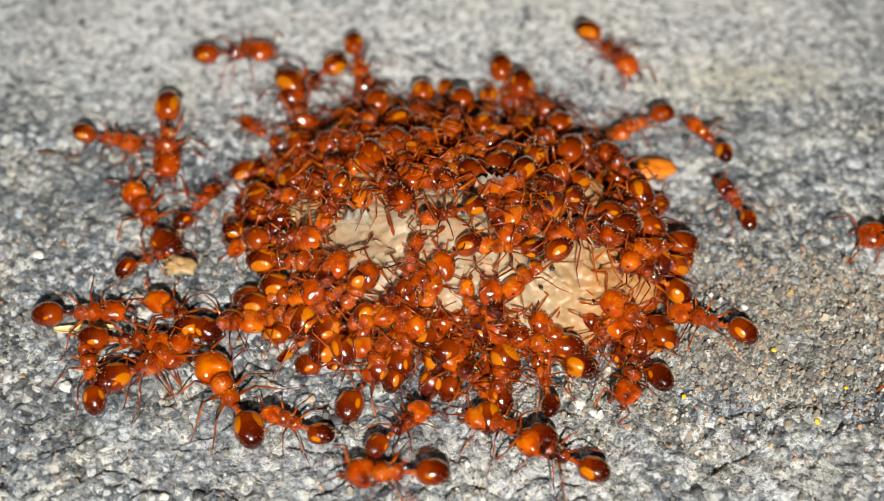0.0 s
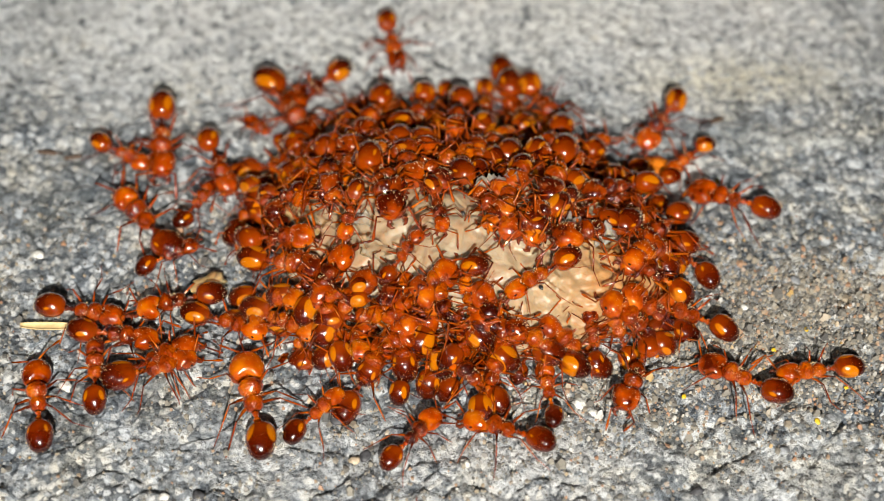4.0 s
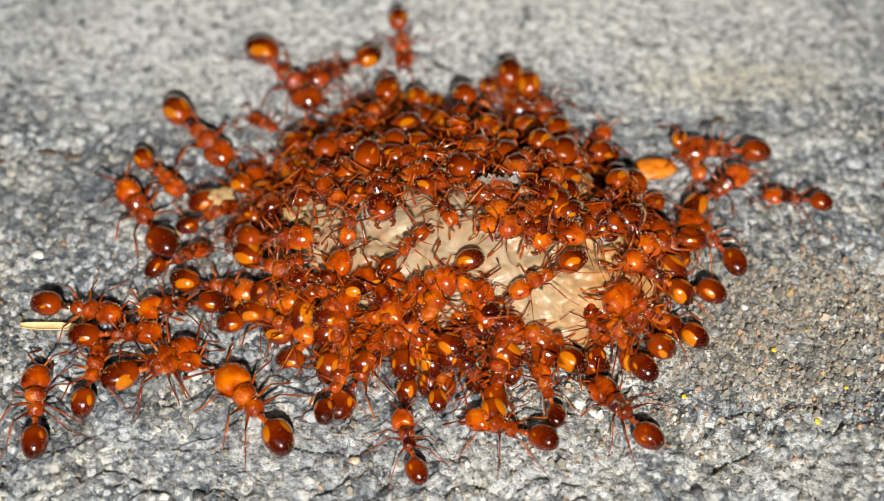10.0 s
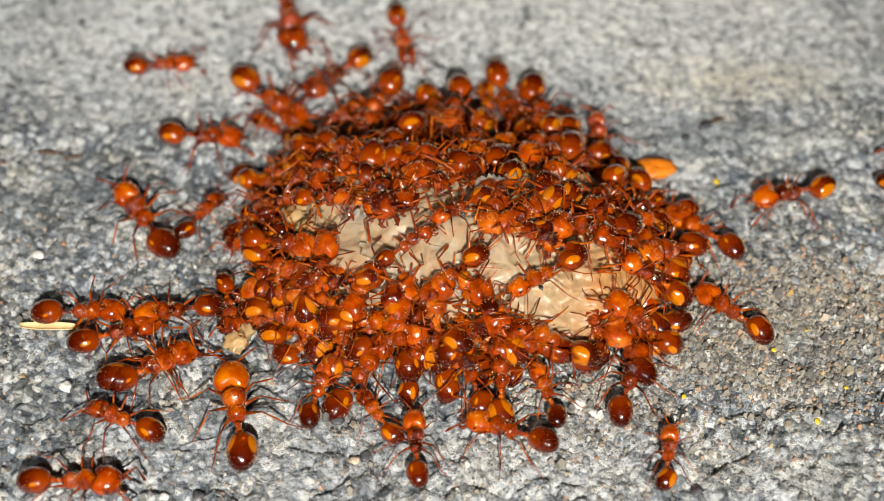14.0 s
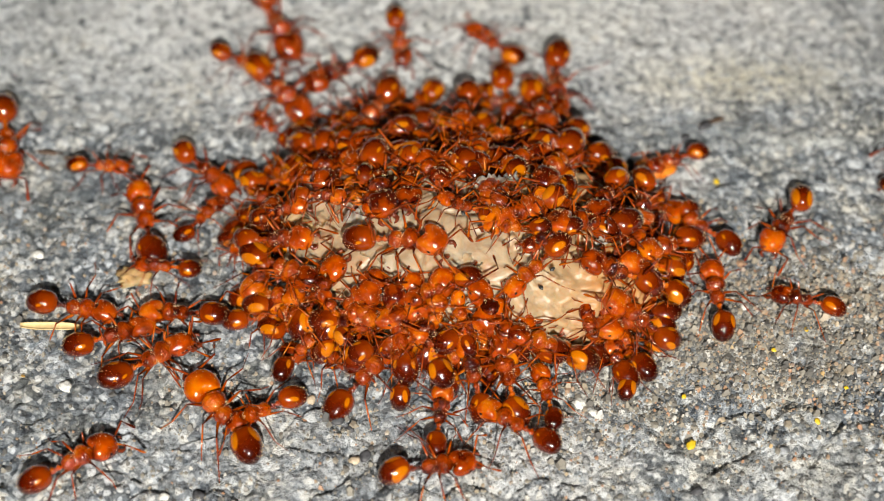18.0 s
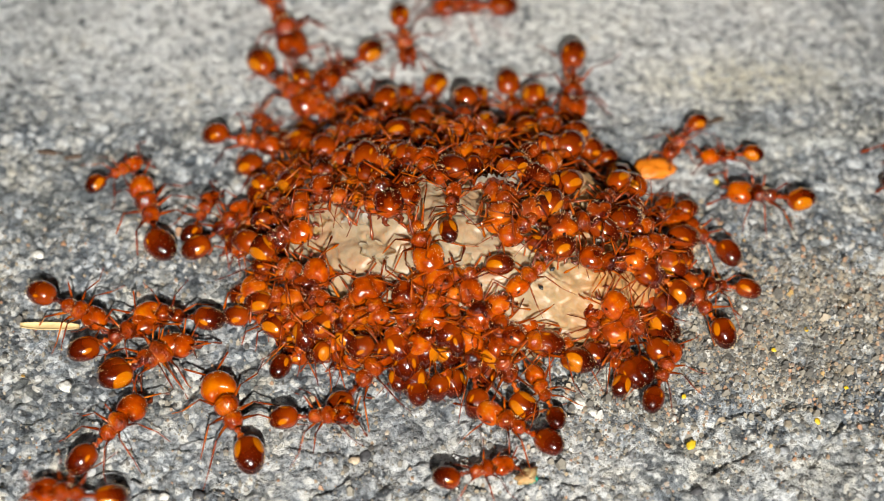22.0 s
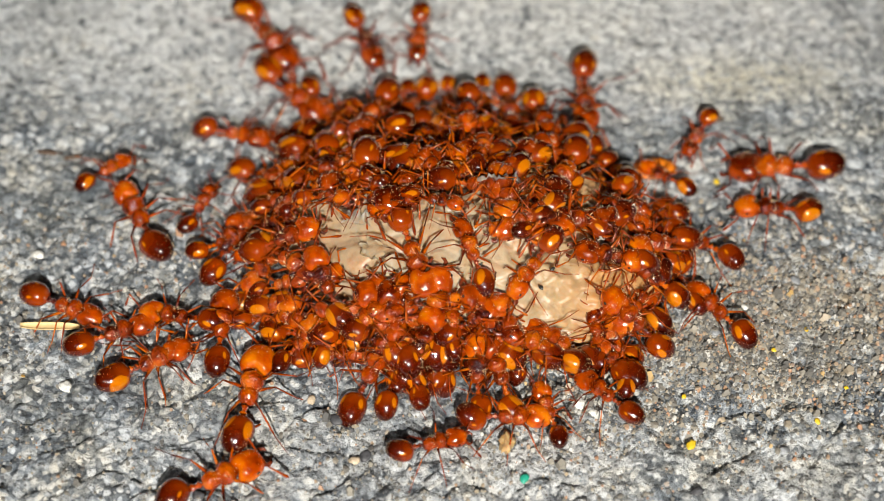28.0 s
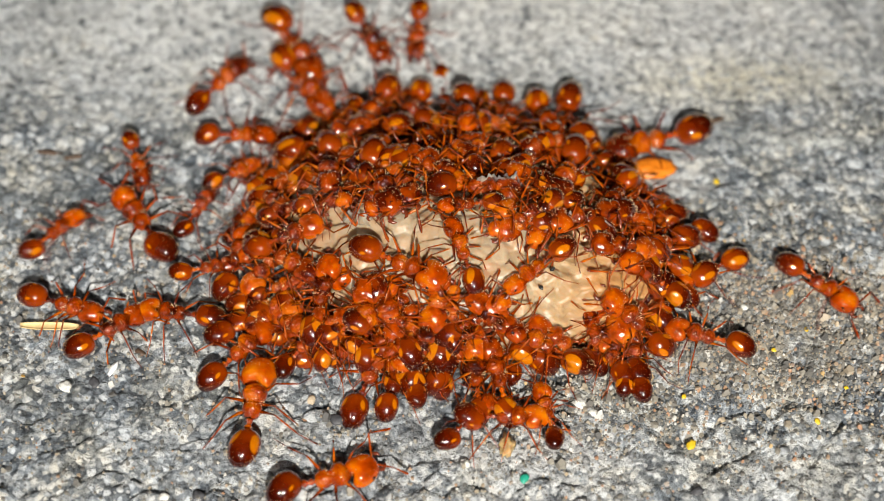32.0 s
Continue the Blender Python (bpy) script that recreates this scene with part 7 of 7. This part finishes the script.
    ant(2, 5.3, [(0, -3.95, 7.00, 1.37, -102, 25), (7.7, -3.58, 7.73, 1.12, -108, 22), (15.5, -3.76, 8.68, 0.57, -113, 12), (21.8, -3.67, 7.17, 1.33, -106, 25), (32, -3.70, 8.12, 0.92, -109, 19)], *IN_HEAP)
    ant(3, 5.6, [(0, 5.92, 2.30, 2.94, -110, 21), (7.9, 5.54, 2.00, 3.10, -105, 20), (15.9, 5.82, 2.69, 2.85, -113, 21), (20.4, 5.60, 3.02, 2.78, -119, 22), (32, 6.29, 2.25, 2.86, -106, 20)], *IN_HEAP)
    ant(4, 5.5, [(0, -4.90, 4.52, 1.52, -77, 28), (6.9, -5.14, 4.30, 1.47, -85, 28), (13.9, -5.30, 4.31, 1.50, -72, 29), (22.2, -4.57, 3.98, 1.84, -73, 28), (32, -4.53, 3.29, 2.19, -69, 25)], *IN_HEAP)
    ant(5, 5.1, [(0, -7.66, 3.19, 1.12, 26, 16), (7.5, -7.42, 2.96, 1.27, 10, 21), (16.1, -7.84, 3.44, 0.95, -11, 28), (21.8, -7.42, 3.31, 1.19, 6, 22), (32, -7.32, 2.65, 1.37, 5, 22)], *IN_HEAP)
    ant(0, 5.2, [(0, 0.86, 2.15, 3.28, -160, 8), (6.6, 0.90, 2.36, 3.12, -140, 17), (15.9, 1.19, 2.45, 3.11, -148, 15), (23.3, 0.94, 3.05, 2.93, -169, 8), (32, 1.13, 1.61, 3.43, -162, 6)], *IN_HEAP)
    ant(1, 4.3, [(0, -1.96, -6.40, 1.23, 41, 33), (6.5, -2.70, -6.39, 1.11, 38, 33), (14.8, -2.21, -6.24, 1.33, 12, 19), (20.5, -2.18, -6.51, 1.14, 3, 13), (32, -2.72, -6.55, 1.00, -38, -17)], *IN_HEAP)
    ant(2, 4.5, [(0, -0.18, -6.17, 0.73, 77, 36), (6.1, -0.83, -6.05, 0.77, 90, 36), (15.7, -0.47, -6.08, 0.78, 109, 33), (20.4, -0.42, -6.32, 0.62, 123, 31), (32, -0.27, -6.22, 0.70, 99, 36)], *IN_HEAP)
    ant(3, 4.9, [(0, -7.14, -2.02, 1.31, -14, 19), (8.5, -8.14, -2.08, 0.85, -32, 16), (14.8, -7.78, -2.11, 1.01, -38, 12), (20.3, -7.55, -2.25, 1.07, -36, 11), (32, -7.69, -1.83, 1.12, -38, 12)], *IN_HEAP)
    ant(4, 4.8, [(0, 2.87, 1.95, 3.37, -104, 19), (7.8, 3.16, 2.11, 3.31, -95, 19), (16.8, 2.41, 1.31, 3.49, -95, 17), (20.3, 2.73, 1.60, 3.42, -83, 18), (32, 3.11, 2.01, 3.33, -90, 18)], *IN_HEAP)
    ant(5, 5.1, [(0, 3.96, -6.03, 1.14, 172, 15), (6.1, 3.20, -5.86, 1.45, 159, 23), (13.3, 3.73, -5.95, 1.32, 160, 24), (23, 3.12, -5.71, 1.57, 166, 19), (32, 3.38, -5.85, 1.51, 145, 32)], *IN_HEAP)
    ant(0, 4.3, [(0, 1.55, -5.88, 1.87, 34, 24), (8.9, 1.43, -5.92, 1.85, 48, 31), (15.3, 1.67, -5.90, 1.85, 34, 24), (20, 1.86, -5.51, 2.20, 24, 21), (32, 1.88, -5.42, 2.28, 24, 22)], *IN_HEAP)
    ant(1, 5.0, [(0, -1.92, -5.44, 1.66, 85, 32), (6.9, -2.48, -5.47, 1.56, 111, 28), (15.2, -2.08, -5.47, 1.63, 105, 30), (22.3, -1.87, -5.43, 1.67, 92, 32), (32, -2.52, -5.12, 1.76, 120, 23)], *IN_HEAP)
    ant(2, 4.6, [(0, -4.45, 1.92, 2.42, -68, 20), (7.7, -4.81, 2.28, 2.24, -77, 20), (16.8, -4.72, 2.22, 2.30, -62, 22), (22.9, -4.54, 1.97, 2.39, -68, 20), (32, -5.10, 2.26, 2.17, -69, 21)], *IN_HEAP)
    ant(3, 4.9, [(0, 4.82, -6.59, 1.03, 163, 25), (8.8, 4.53, -6.21, 1.38, 155, 27), (15.3, 4.95, -6.29, 1.24, 165, 23), (22, 4.67, -6.53, 1.11, 167, 22), (32, 4.71, -6.46, 1.15, 162, 24)], *IN_HEAP)
    ant(4, 4.7, [(0, 6.73, 4.74, 1.19, -128, 27), (7.5, 7.32, 4.42, 1.15, -129, 27), (15.1, 6.88, 4.38, 1.37, -146, 24), (23.1, 6.58, 4.77, 1.30, -144, 25), (32, 6.81, 5.05, 1.03, -130, 29)], *IN_HEAP)
    ant(5, 4.2, [(0, 4.14, -1.27, 3.97, -140, 4), (8.6, 4.30, -0.89, 3.98, -144, 6), (16.9, 4.04, -0.50, 4.02, -151, 8), (21.3, 4.10, -1.09, 3.98, -135, 4), (32, 4.02, -0.99, 4.00, -141, 5)], *IN_HEAP)
    ant(0, 5.2, [(0, 5.40, 5.33, 1.87, -119, 28), (9, 5.79, 4.48, 2.13, -110, 24), (14.2, 6.03, 4.97, 1.85, -114, 28), (22.2, 5.52, 4.51, 2.30, -139, 21), (32, 5.70, 4.86, 2.17, -148, 21)], *IN_HEAP)
    ant(1, 4.7, [(0, 5.07, -0.05, 3.24, -122, 13), (6.7, 5.09, -0.71, 3.28, -114, 7), (13.2, 5.66, -0.75, 3.17, -116, 8), (20.9, 5.68, -0.17, 3.11, -96, 9), (32, 4.81, -0.55, 3.32, -99, 5)], *IN_HEAP)
    ant(2, 5.5, [(0, -5.30, 8.94, -0.50, 33, 0), (6.9, -5.22, 8.53, -0.50, 28, 0), (15.4, -5.65, 8.63, -0.50, 34, 0), (21.1, -5.77, 8.62, -0.50, 35, 0), (32, -5.47, 8.37, -0.50, 23, -0)], *IN_HEAP)
    ant(3, 4.5, [(0, -6.58, -2.86, 1.11, -3, 20), (6.2, -6.27, -3.01, 1.17, 20, 25), (14.1, -6.36, -3.05, 1.12, 7, 23), (20.3, -6.80, -3.22, 0.89, 23, 28), (32, -6.09, -3.23, 1.15, 14, 24)], *IN_HEAP)
    ant(4, 5.5, [(0, -2.68, 1.40, 3.64, -64, 16), (7.3, -3.17, 0.89, 3.62, -77, 11), (13.2, -3.07, 1.27, 3.56, -80, 14), (22, -3.09, 1.10, 3.61, -70, 14), (32, -2.92, 1.28, 3.59, -76, 14)], *IN_HEAP)
    ant(5, 4.5, [(0, -8.50, 0.27, 0.71, -53, 17), (7.5, -8.45, 0.50, 0.74, -47, 20), (14.6, -8.62, 0.55, 0.66, -40, 23), (22.7, -8.75, 0.74, 0.64, -19, 27), (32, -8.74, 0.59, 0.63, -29, 25)], *IN_HEAP)
    ant(0, 4.4, [(0, 8.80, 1.99, 1.51, -103, 19), (7.6, 8.76, 1.48, 1.67, -98, 16), (15.5, 9.14, 2.93, 0.98, -98, 19), (22.4, 8.83, 2.05, 1.48, -108, 20), (32, 9.05, 2.93, 0.99, -118, 24)], *IN_HEAP)
    ant(1, 5.0, [(0, 0.75, 6.99, 1.74, -100, 27), (7.4, 1.03, 6.92, 1.78, -90, 26), (13.2, 0.72, 7.89, 1.52, -96, 24), (22.2, 1.18, 6.98, 1.76, -92, 26), (32, 1.32, 7.23, 1.70, -88, 26)], *IN_HEAP)
    ant(2, 4.4, [(0, -8.12, -3.49, 0.42, -13, 22), (8.5, -8.73, -3.48, 0.18, -12, 21), (13.1, -8.35, -3.34, 0.37, -10, 25), (23.9, -8.52, -3.44, 0.23, -18, 22), (32, -8.52, -3.84, 0.11, -16, 19)], *IN_HEAP)
    ant(3, 4.7, [(0, 5.73, 0.52, 3.27, -127, 20), (6.4, 5.48, 0.33, 3.38, -124, 17), (15.4, 5.21, 0.92, 3.30, -117, 20), (22, 5.16, 0.47, 3.45, -132, 17), (32, 5.72, 0.60, 3.24, -120, 20)], *IN_HEAP)
    ant(4, 5.1, [(0, 5.63, 8.73, 0.10, -61, 11), (6.2, 5.91, 8.80, 0.09, -68, 10), (15.5, 5.22, 8.20, 0.69, -82, 20), (21.4, 5.46, 7.76, 0.79, -78, 22), (32, 5.66, 7.27, 0.93, -79, 23)], *IN_HEAP)
    ant(5, 5.0, [(0, 10.28, 0.31, 1.31, 105, 5), (7.1, 10.50, -0.07, 1.12, 120, 18), (16.4, 10.14, -0.85, 1.49, 150, 35), (22.4, 10.38, -0.27, 1.24, 135, 25), (32, 10.25, -0.26, 1.37, 90, -4)], *IN_HEAP)
    ant(0, 4.7, [(0, -0.43, 2.40, 3.55, -58, 20), (8, -1.07, 2.25, 3.64, -35, 15), (14.4, -0.81, 2.12, 3.64, -51, 18), (21.6, -0.91, 2.57, 3.48, -48, 20), (32, -0.96, 2.42, 3.62, -19, 11)], *IN_HEAP)
    ant(1, 4.6, [(0, -3.93, -5.37, 1.36, 7, 19), (6.5, -3.56, -5.19, 1.56, -6, 10), (15.1, -3.53, -5.16, 1.58, -6, 10), (22.3, -4.19, -5.27, 1.35, 4, 18), (32, -3.74, -5.33, 1.43, 11, 20)], *IN_HEAP)
    ant(2, 5.3, [(0, -6.45, 1.89, 1.87, -46, 25), (6.4, -6.72, 2.38, 1.62, -55, 26), (16.7, -6.42, 2.79, 1.66, -49, 27), (21, -6.17, 1.87, 2.01, -37, 25), (32, -5.67, 1.91, 2.18, -39, 25)], *IN_HEAP)
    ant(3, 4.9, [(0, 10.74, -1.28, 1.57, -150, 30), (7.3, 11.17, -0.95, 1.32, -152, 30), (16.8, 11.28, -1.14, 1.22, -148, 29), (21.5, 10.74, -1.04, 1.60, -147, 29), (32, 10.98, -1.03, 1.44, -145, 28)], *IN_HEAP)
    ant(4, 4.2, [(0, -1.17, -4.63, 1.92, 107, 32), (8.4, -2.01, -4.65, 1.73, 114, 28), (13.4, -1.56, -4.65, 1.85, 100, 33), (22.6, -1.41, -4.69, 1.87, 77, 35), (32, -1.94, -4.65, 1.75, 111, 29)], *IN_HEAP)
    ant(5, 4.3, [(0, 0.91, -6.71, 0.71, 70, 38), (6.4, 0.78, -6.78, 0.66, 60, 36), (13.7, 0.89, -6.69, 0.72, 69, 37), (21.4, 0.74, -6.65, 0.76, 54, 34), (32, 0.80, -6.69, 0.74, 43, 30)], *IN_HEAP)
    ant(0, 4.4, [(0, 3.19, -6.47, 0.66, 79, 40), (8.4, 2.84, -6.51, 0.60, 50, 30), (15.2, 3.13, -6.18, 0.96, 43, 28), (21.5, 3.23, -6.17, 0.93, 32, 20), (32, 3.33, -6.57, 0.51, 23, 12)], *IN_HEAP)
    ant(1, 4.8, [(0, 2.30, 0.13, 3.93, -64, 4), (8.3, 1.94, 0.46, 3.93, -58, 5), (16.4, 1.97, 1.22, 3.80, -59, 10), (23, 1.98, 1.07, 3.87, -34, 4), (32, 2.03, 0.94, 3.90, -2, -2)], *IN_HEAP)
    ant(2, 4.9, [(0, 2.64, -5.46, 2.08, 106, 40), (7.7, 2.28, -5.52, 2.03, 114, 40), (14.8, 2.47, -5.33, 2.16, 126, 38), (23.7, 1.97, -5.45, 2.08, 116, 39), (32, 2.60, -5.56, 1.94, 143, 32)], *IN_HEAP)
    ant(3, 5.2, [(0, -0.57, -4.22, 2.43, 59, 36), (8.8, -0.33, -4.80, 2.13, 61, 36), (16.5, -0.37, -5.08, 1.92, 73, 37), (20.6, -0.44, -4.80, 2.10, 82, 37), (32, -0.17, -4.93, 2.04, 92, 37)], *IN_HEAP)
    ant(4, 4.2, [(0, 10.22, 1.17, -0.06, -131, 5), (9.3, 10.49, 1.09, -0.09, -112, 8), (17.4, 10.59, 1.21, -0.00, -119, 9), (23.3, 10.79, 1.08, -0.07, -126, 9), (32, 10.52, 0.91, 0.04, -130, 5)], *IN_HEAP)
    ant(5, 4.3, [(0, -6.91, 5.63, -0.09, -50, 11), (7.8, -7.01, 5.50, -0.07, -39, 9), (15.2, -6.96, 5.53, 0.01, -52, 5), (24.5, -7.09, 5.38, -0.04, -48, 6), (32, -7.32, 5.60, -0.02, -50, 13)], *IN_HEAP)
    ant(0, 4.3, [(0, 9.16, -4.02, -0.01, 154, 2), (9.9, 9.65, -3.82, 0.05, 155, 12), (18.1, 9.33, -4.05, 0.02, 151, 4), (24.3, 9.31, -3.97, -0.01, 155, 10), (32, 9.36, -4.19, -0.04, 142, 7)], *IN_HEAP)
    ant(2, 4.5, [(0, -8.90, 1.45, 0.04, 19, 10), (6.8, -8.84, 1.33, -0.10, 16, 2), (19.4, -8.91, 1.56, -0.00, 16, 12), (23.4, -8.89, 1.56, -0.03, 7, 4), (32, -8.98, 1.45, -0.02, 19, 13)], *IN_HEAP)
    ant(4, 3.7, [(0, -8.27, 0.55, -0.07, 5, 11), (5.6, -8.28, 0.38, -0.10, 10, 9), (16.3, -8.33, 0.86, -0.04, 14, 11), (23.1, -8.29, 0.84, 0.03, 6, 12), (32, -8.52, 0.64, -0.10, 23, 13)], *IN_HEAP)
    ant(0, 4.4, [(0, -4.13, -5.34, -0.05, 27, 3), (9.9, -4.16, -5.50, -0.01, 39, 7), (12.3, -4.29, -5.06, -0.07, 27, 1), (26.1, -4.03, -5.27, 0.03, 19, 14), (32, -4.15, -5.34, 0.04, 19, 6)], *IN_HEAP)
    ant(1, 3.7, [(0, -7.54, 2.51, 0.02, 47, 6), (9.5, -7.34, 2.78, -0.02, 40, 4), (17.6, -7.58, 2.68, 0.03, 22, 9), (25.8, -7.29, 2.75, 0.01, 21, 4), (32, -7.48, 2.36, -0.08, 32, 10)], *IN_HEAP)
    ant(2, 4.2, [(0, 10.00, -3.35, 0.03, 207, 5), (7.5, 9.85, -3.35, -0.06, 218, 6), (17.3, 10.11, -3.49, -0.07, 208, 7), (24.4, 9.99, -3.34, -0.07, 202, 3), (32, 10.00, -3.19, -0.05, 206, 6)], *IN_HEAP)
    ant(4, 3.6, [(0, -9.31, 0.96, 0.05, 4, 0), (6.2, -9.09, 0.72, -0.03, 6, 5), (16.9, -9.41, 0.94, 0.05, 15, 12), (24.7, -9.44, 0.48, -0.08, 1, 0), (32, -8.96, 0.78, 0.00, 1, 14)], *IN_HEAP)
    ant(5, 4.4, [(0, 1.07, 6.23, 0.04, -116, 14), (9.2, 1.09, 6.06, -0.00, -93, 9), (18.3, 0.88, 6.37, -0.09, -92, 7), (24.7, 0.77, 6.18, 0.04, -95, 3), (32, 0.90, 6.08, -0.01, -98, 8)], *IN_HEAP)
    ant(0, 4.0, [(0, -8.80, -4.53, -0.03, -3, 1), (5.5, -8.75, -4.44, -0.09, -0, 0), (13.9, -8.85, -4.36, 0.00, 10, 4), (23.4, -8.68, -4.41, 0.00, -11, 10), (32, -8.42, -4.58, -0.05, -1, 1)], *IN_HEAP)
    ant(1, 3.8, [(0, -5.01, 5.78, -0.08, -4, 3), (6.8, -4.67, 5.73, -0.08, -1, 11), (17.9, -4.64, 5.78, -0.06, 10, 14), (22.9, -5.00, 5.83, 0.02, -5, 10), (32, -4.82, 5.98, 0.03, 4, 1)], *IN_HEAP)
    ant(2, 4.0, [(0, 9.25, -4.61, -0.07, 148, 12), (6.2, 9.68, -4.69, -0.08, 131, 13), (18, 9.31, -4.58, -0.07, 145, 9), (22.2, 9.19, -4.66, -0.08, 157, 2), (32, 9.55, -4.72, -0.08, 141, 11)], *IN_HEAP)
    ant(4, 4.5, [(0, -6.40, -5.20, -0.02, -6, 8), (5.6, -6.18, -5.23, -0.05, -21, 11), (13.2, -6.39, -5.10, -0.02, -1, 3), (23.8, -6.74, -5.47, 0.05, -23, 1), (32, -6.41, -5.23, -0.09, -4, 8)], *IN_HEAP)
    ant(5, 4.0, [(0, -7.61, 3.25, 0.01, -27, 11), (10, -7.57, 3.11, -0.05, -21, 14), (18.9, -7.57, 3.22, -0.05, -36, 2), (24.2, -7.45, 3.10, -0.07, -33, 7), (32, -7.59, 3.21, -0.03, -28, 9)], *IN_HEAP)
    ant(0, 4.3, [(0, 4.99, 6.48, -0.03, -110, 10), (6.4, 4.88, 6.50, -0.07, -115, 13), (14.4, 4.86, 6.60, 0.02, -110, 6), (22.6, 4.75, 6.89, 0.01, -113, 14), (32, 4.77, 6.73, 0.00, -116, 8)], *IN_HEAP)
    ant(8, 4.8, [(0, 9.43, -4.88, 0.95, 160, 32), (8.1, 9.38, -5.00, 0.95, 144, 32), (15.6, 9.65, -4.99, 0.95, 157, 32), (23.4, 9.31, -5.04, 0.95, 145, 32), (32, 9.37, -4.98, 0.95, 149, 32)], *ON_FOOD)
    ant(4, 4.5, [(0, 10.29, -2.83, 1.74, 163, 34), (8.1, 10.38, -2.79, 1.74, 164, 34), (15.6, 10.36, -2.98, 1.74, 167, 34), (23.4, 10.29, -2.85, 1.74, 161, 34), (32, 10.24, -2.93, 1.74, 161, 34)], *ON_FOOD)
    ant(5, 4.2, [(0, 8.36, -5.02, 0.44, 115, 34), (8.1, 8.66, -5.15, 0.44, 117, 34), (15.6, 8.59, -5.17, 0.44, 121, 34), (23.4, 8.31, -5.19, 0.44, 127, 34), (32, 8.57, -5.06, 0.44, 131, 34)], *ON_FOOD)
    drag(straw, [(0, -17.96, -4.80, 0.24, 2), (1, -19.03, -4.87, 0.24, 4), (1.5, -18.94, -4.87, 0.24, 3), (2, -19.54, -4.64, 0.24, -3), (3, -19.68, -4.68, 0.24, -2), (32, -19.68, -4.68, 0.24, -2)])
    drag(crumb, [(0, -13.50, -1.41, 0.4, 0), (1, -13.19, -0.97, 0.4, 10), (2, -13.00, 0.80, 0.5, 30), (3, -12.59, -0.63, 0.4, 40), (6, -10.69, -5.04, 0.3, 60), (7, -10.58, -5.36, 0.3, 70), (8, -10.43, -2.71, 0.5, 80), (9, -14.17, 0.28, 0.6, 60), (10, -11.87, 2.69, 0.7, 30), (11, -10.55, 4.76, 0.7, 20), (12, -10.54, -4.19, 0.5, 40), (13, -10.92, -4.45, 0.4, 50), (14, -10.07, -5.57, 0.4, 60), (17, -11.00, -4.52, 0.4, 40), (18, -15.76, -2.03, 0.3, 10), (19, -18.97, -1.76, 0.3, 0), (19.5, -20.76, -1.08, 0.3, 0), (20, -25.09, -2.76, 0.3, 0), (20.4, -27.31, -3.09, 0.3, 0), (32, -27.60, -3.09, 0.3, 0)])
    drag(bread, [(0, 6.61, -16.13, 0.2, 0), (20.3, 6.62, -15.86, 0.2, 0), (21.2, 4.64, -13.43, 0.3, 20), (22, 3.99, -12.85, 0.4, 30), (22.5, 2.59, -10.85, 0.3, 60), (23, 2.37, -10.87, 0.2, 70), (28, 3.12, -10.99, 0.2, 80), (32, 3.12, -11.16, 0.2, 85)])
    drag(chip, [(0, 23.62, -9.58, 0.1, 0), (14.6, 23.35, -9.58, 0.1, 10), (16.4, 11.89, -11.06, 0.1, 60), (32, 11.89, -11.06, 0.1, 60)])
    drag(green, [(0, 5.83, -16.36, 0.1, 0), (20.4, 5.84, -16.09, 0.1, 0), (22, 4.27, -12.88, 0.2, 40), (22.3, 3.88, -12.78, 0.1, 60), (32, 3.88, -12.78, 0.1, 60)])
    for model in MODELS:
        for o in (*model.children_recursive, model):
            bpy.data.objects.remove(o)


motions()
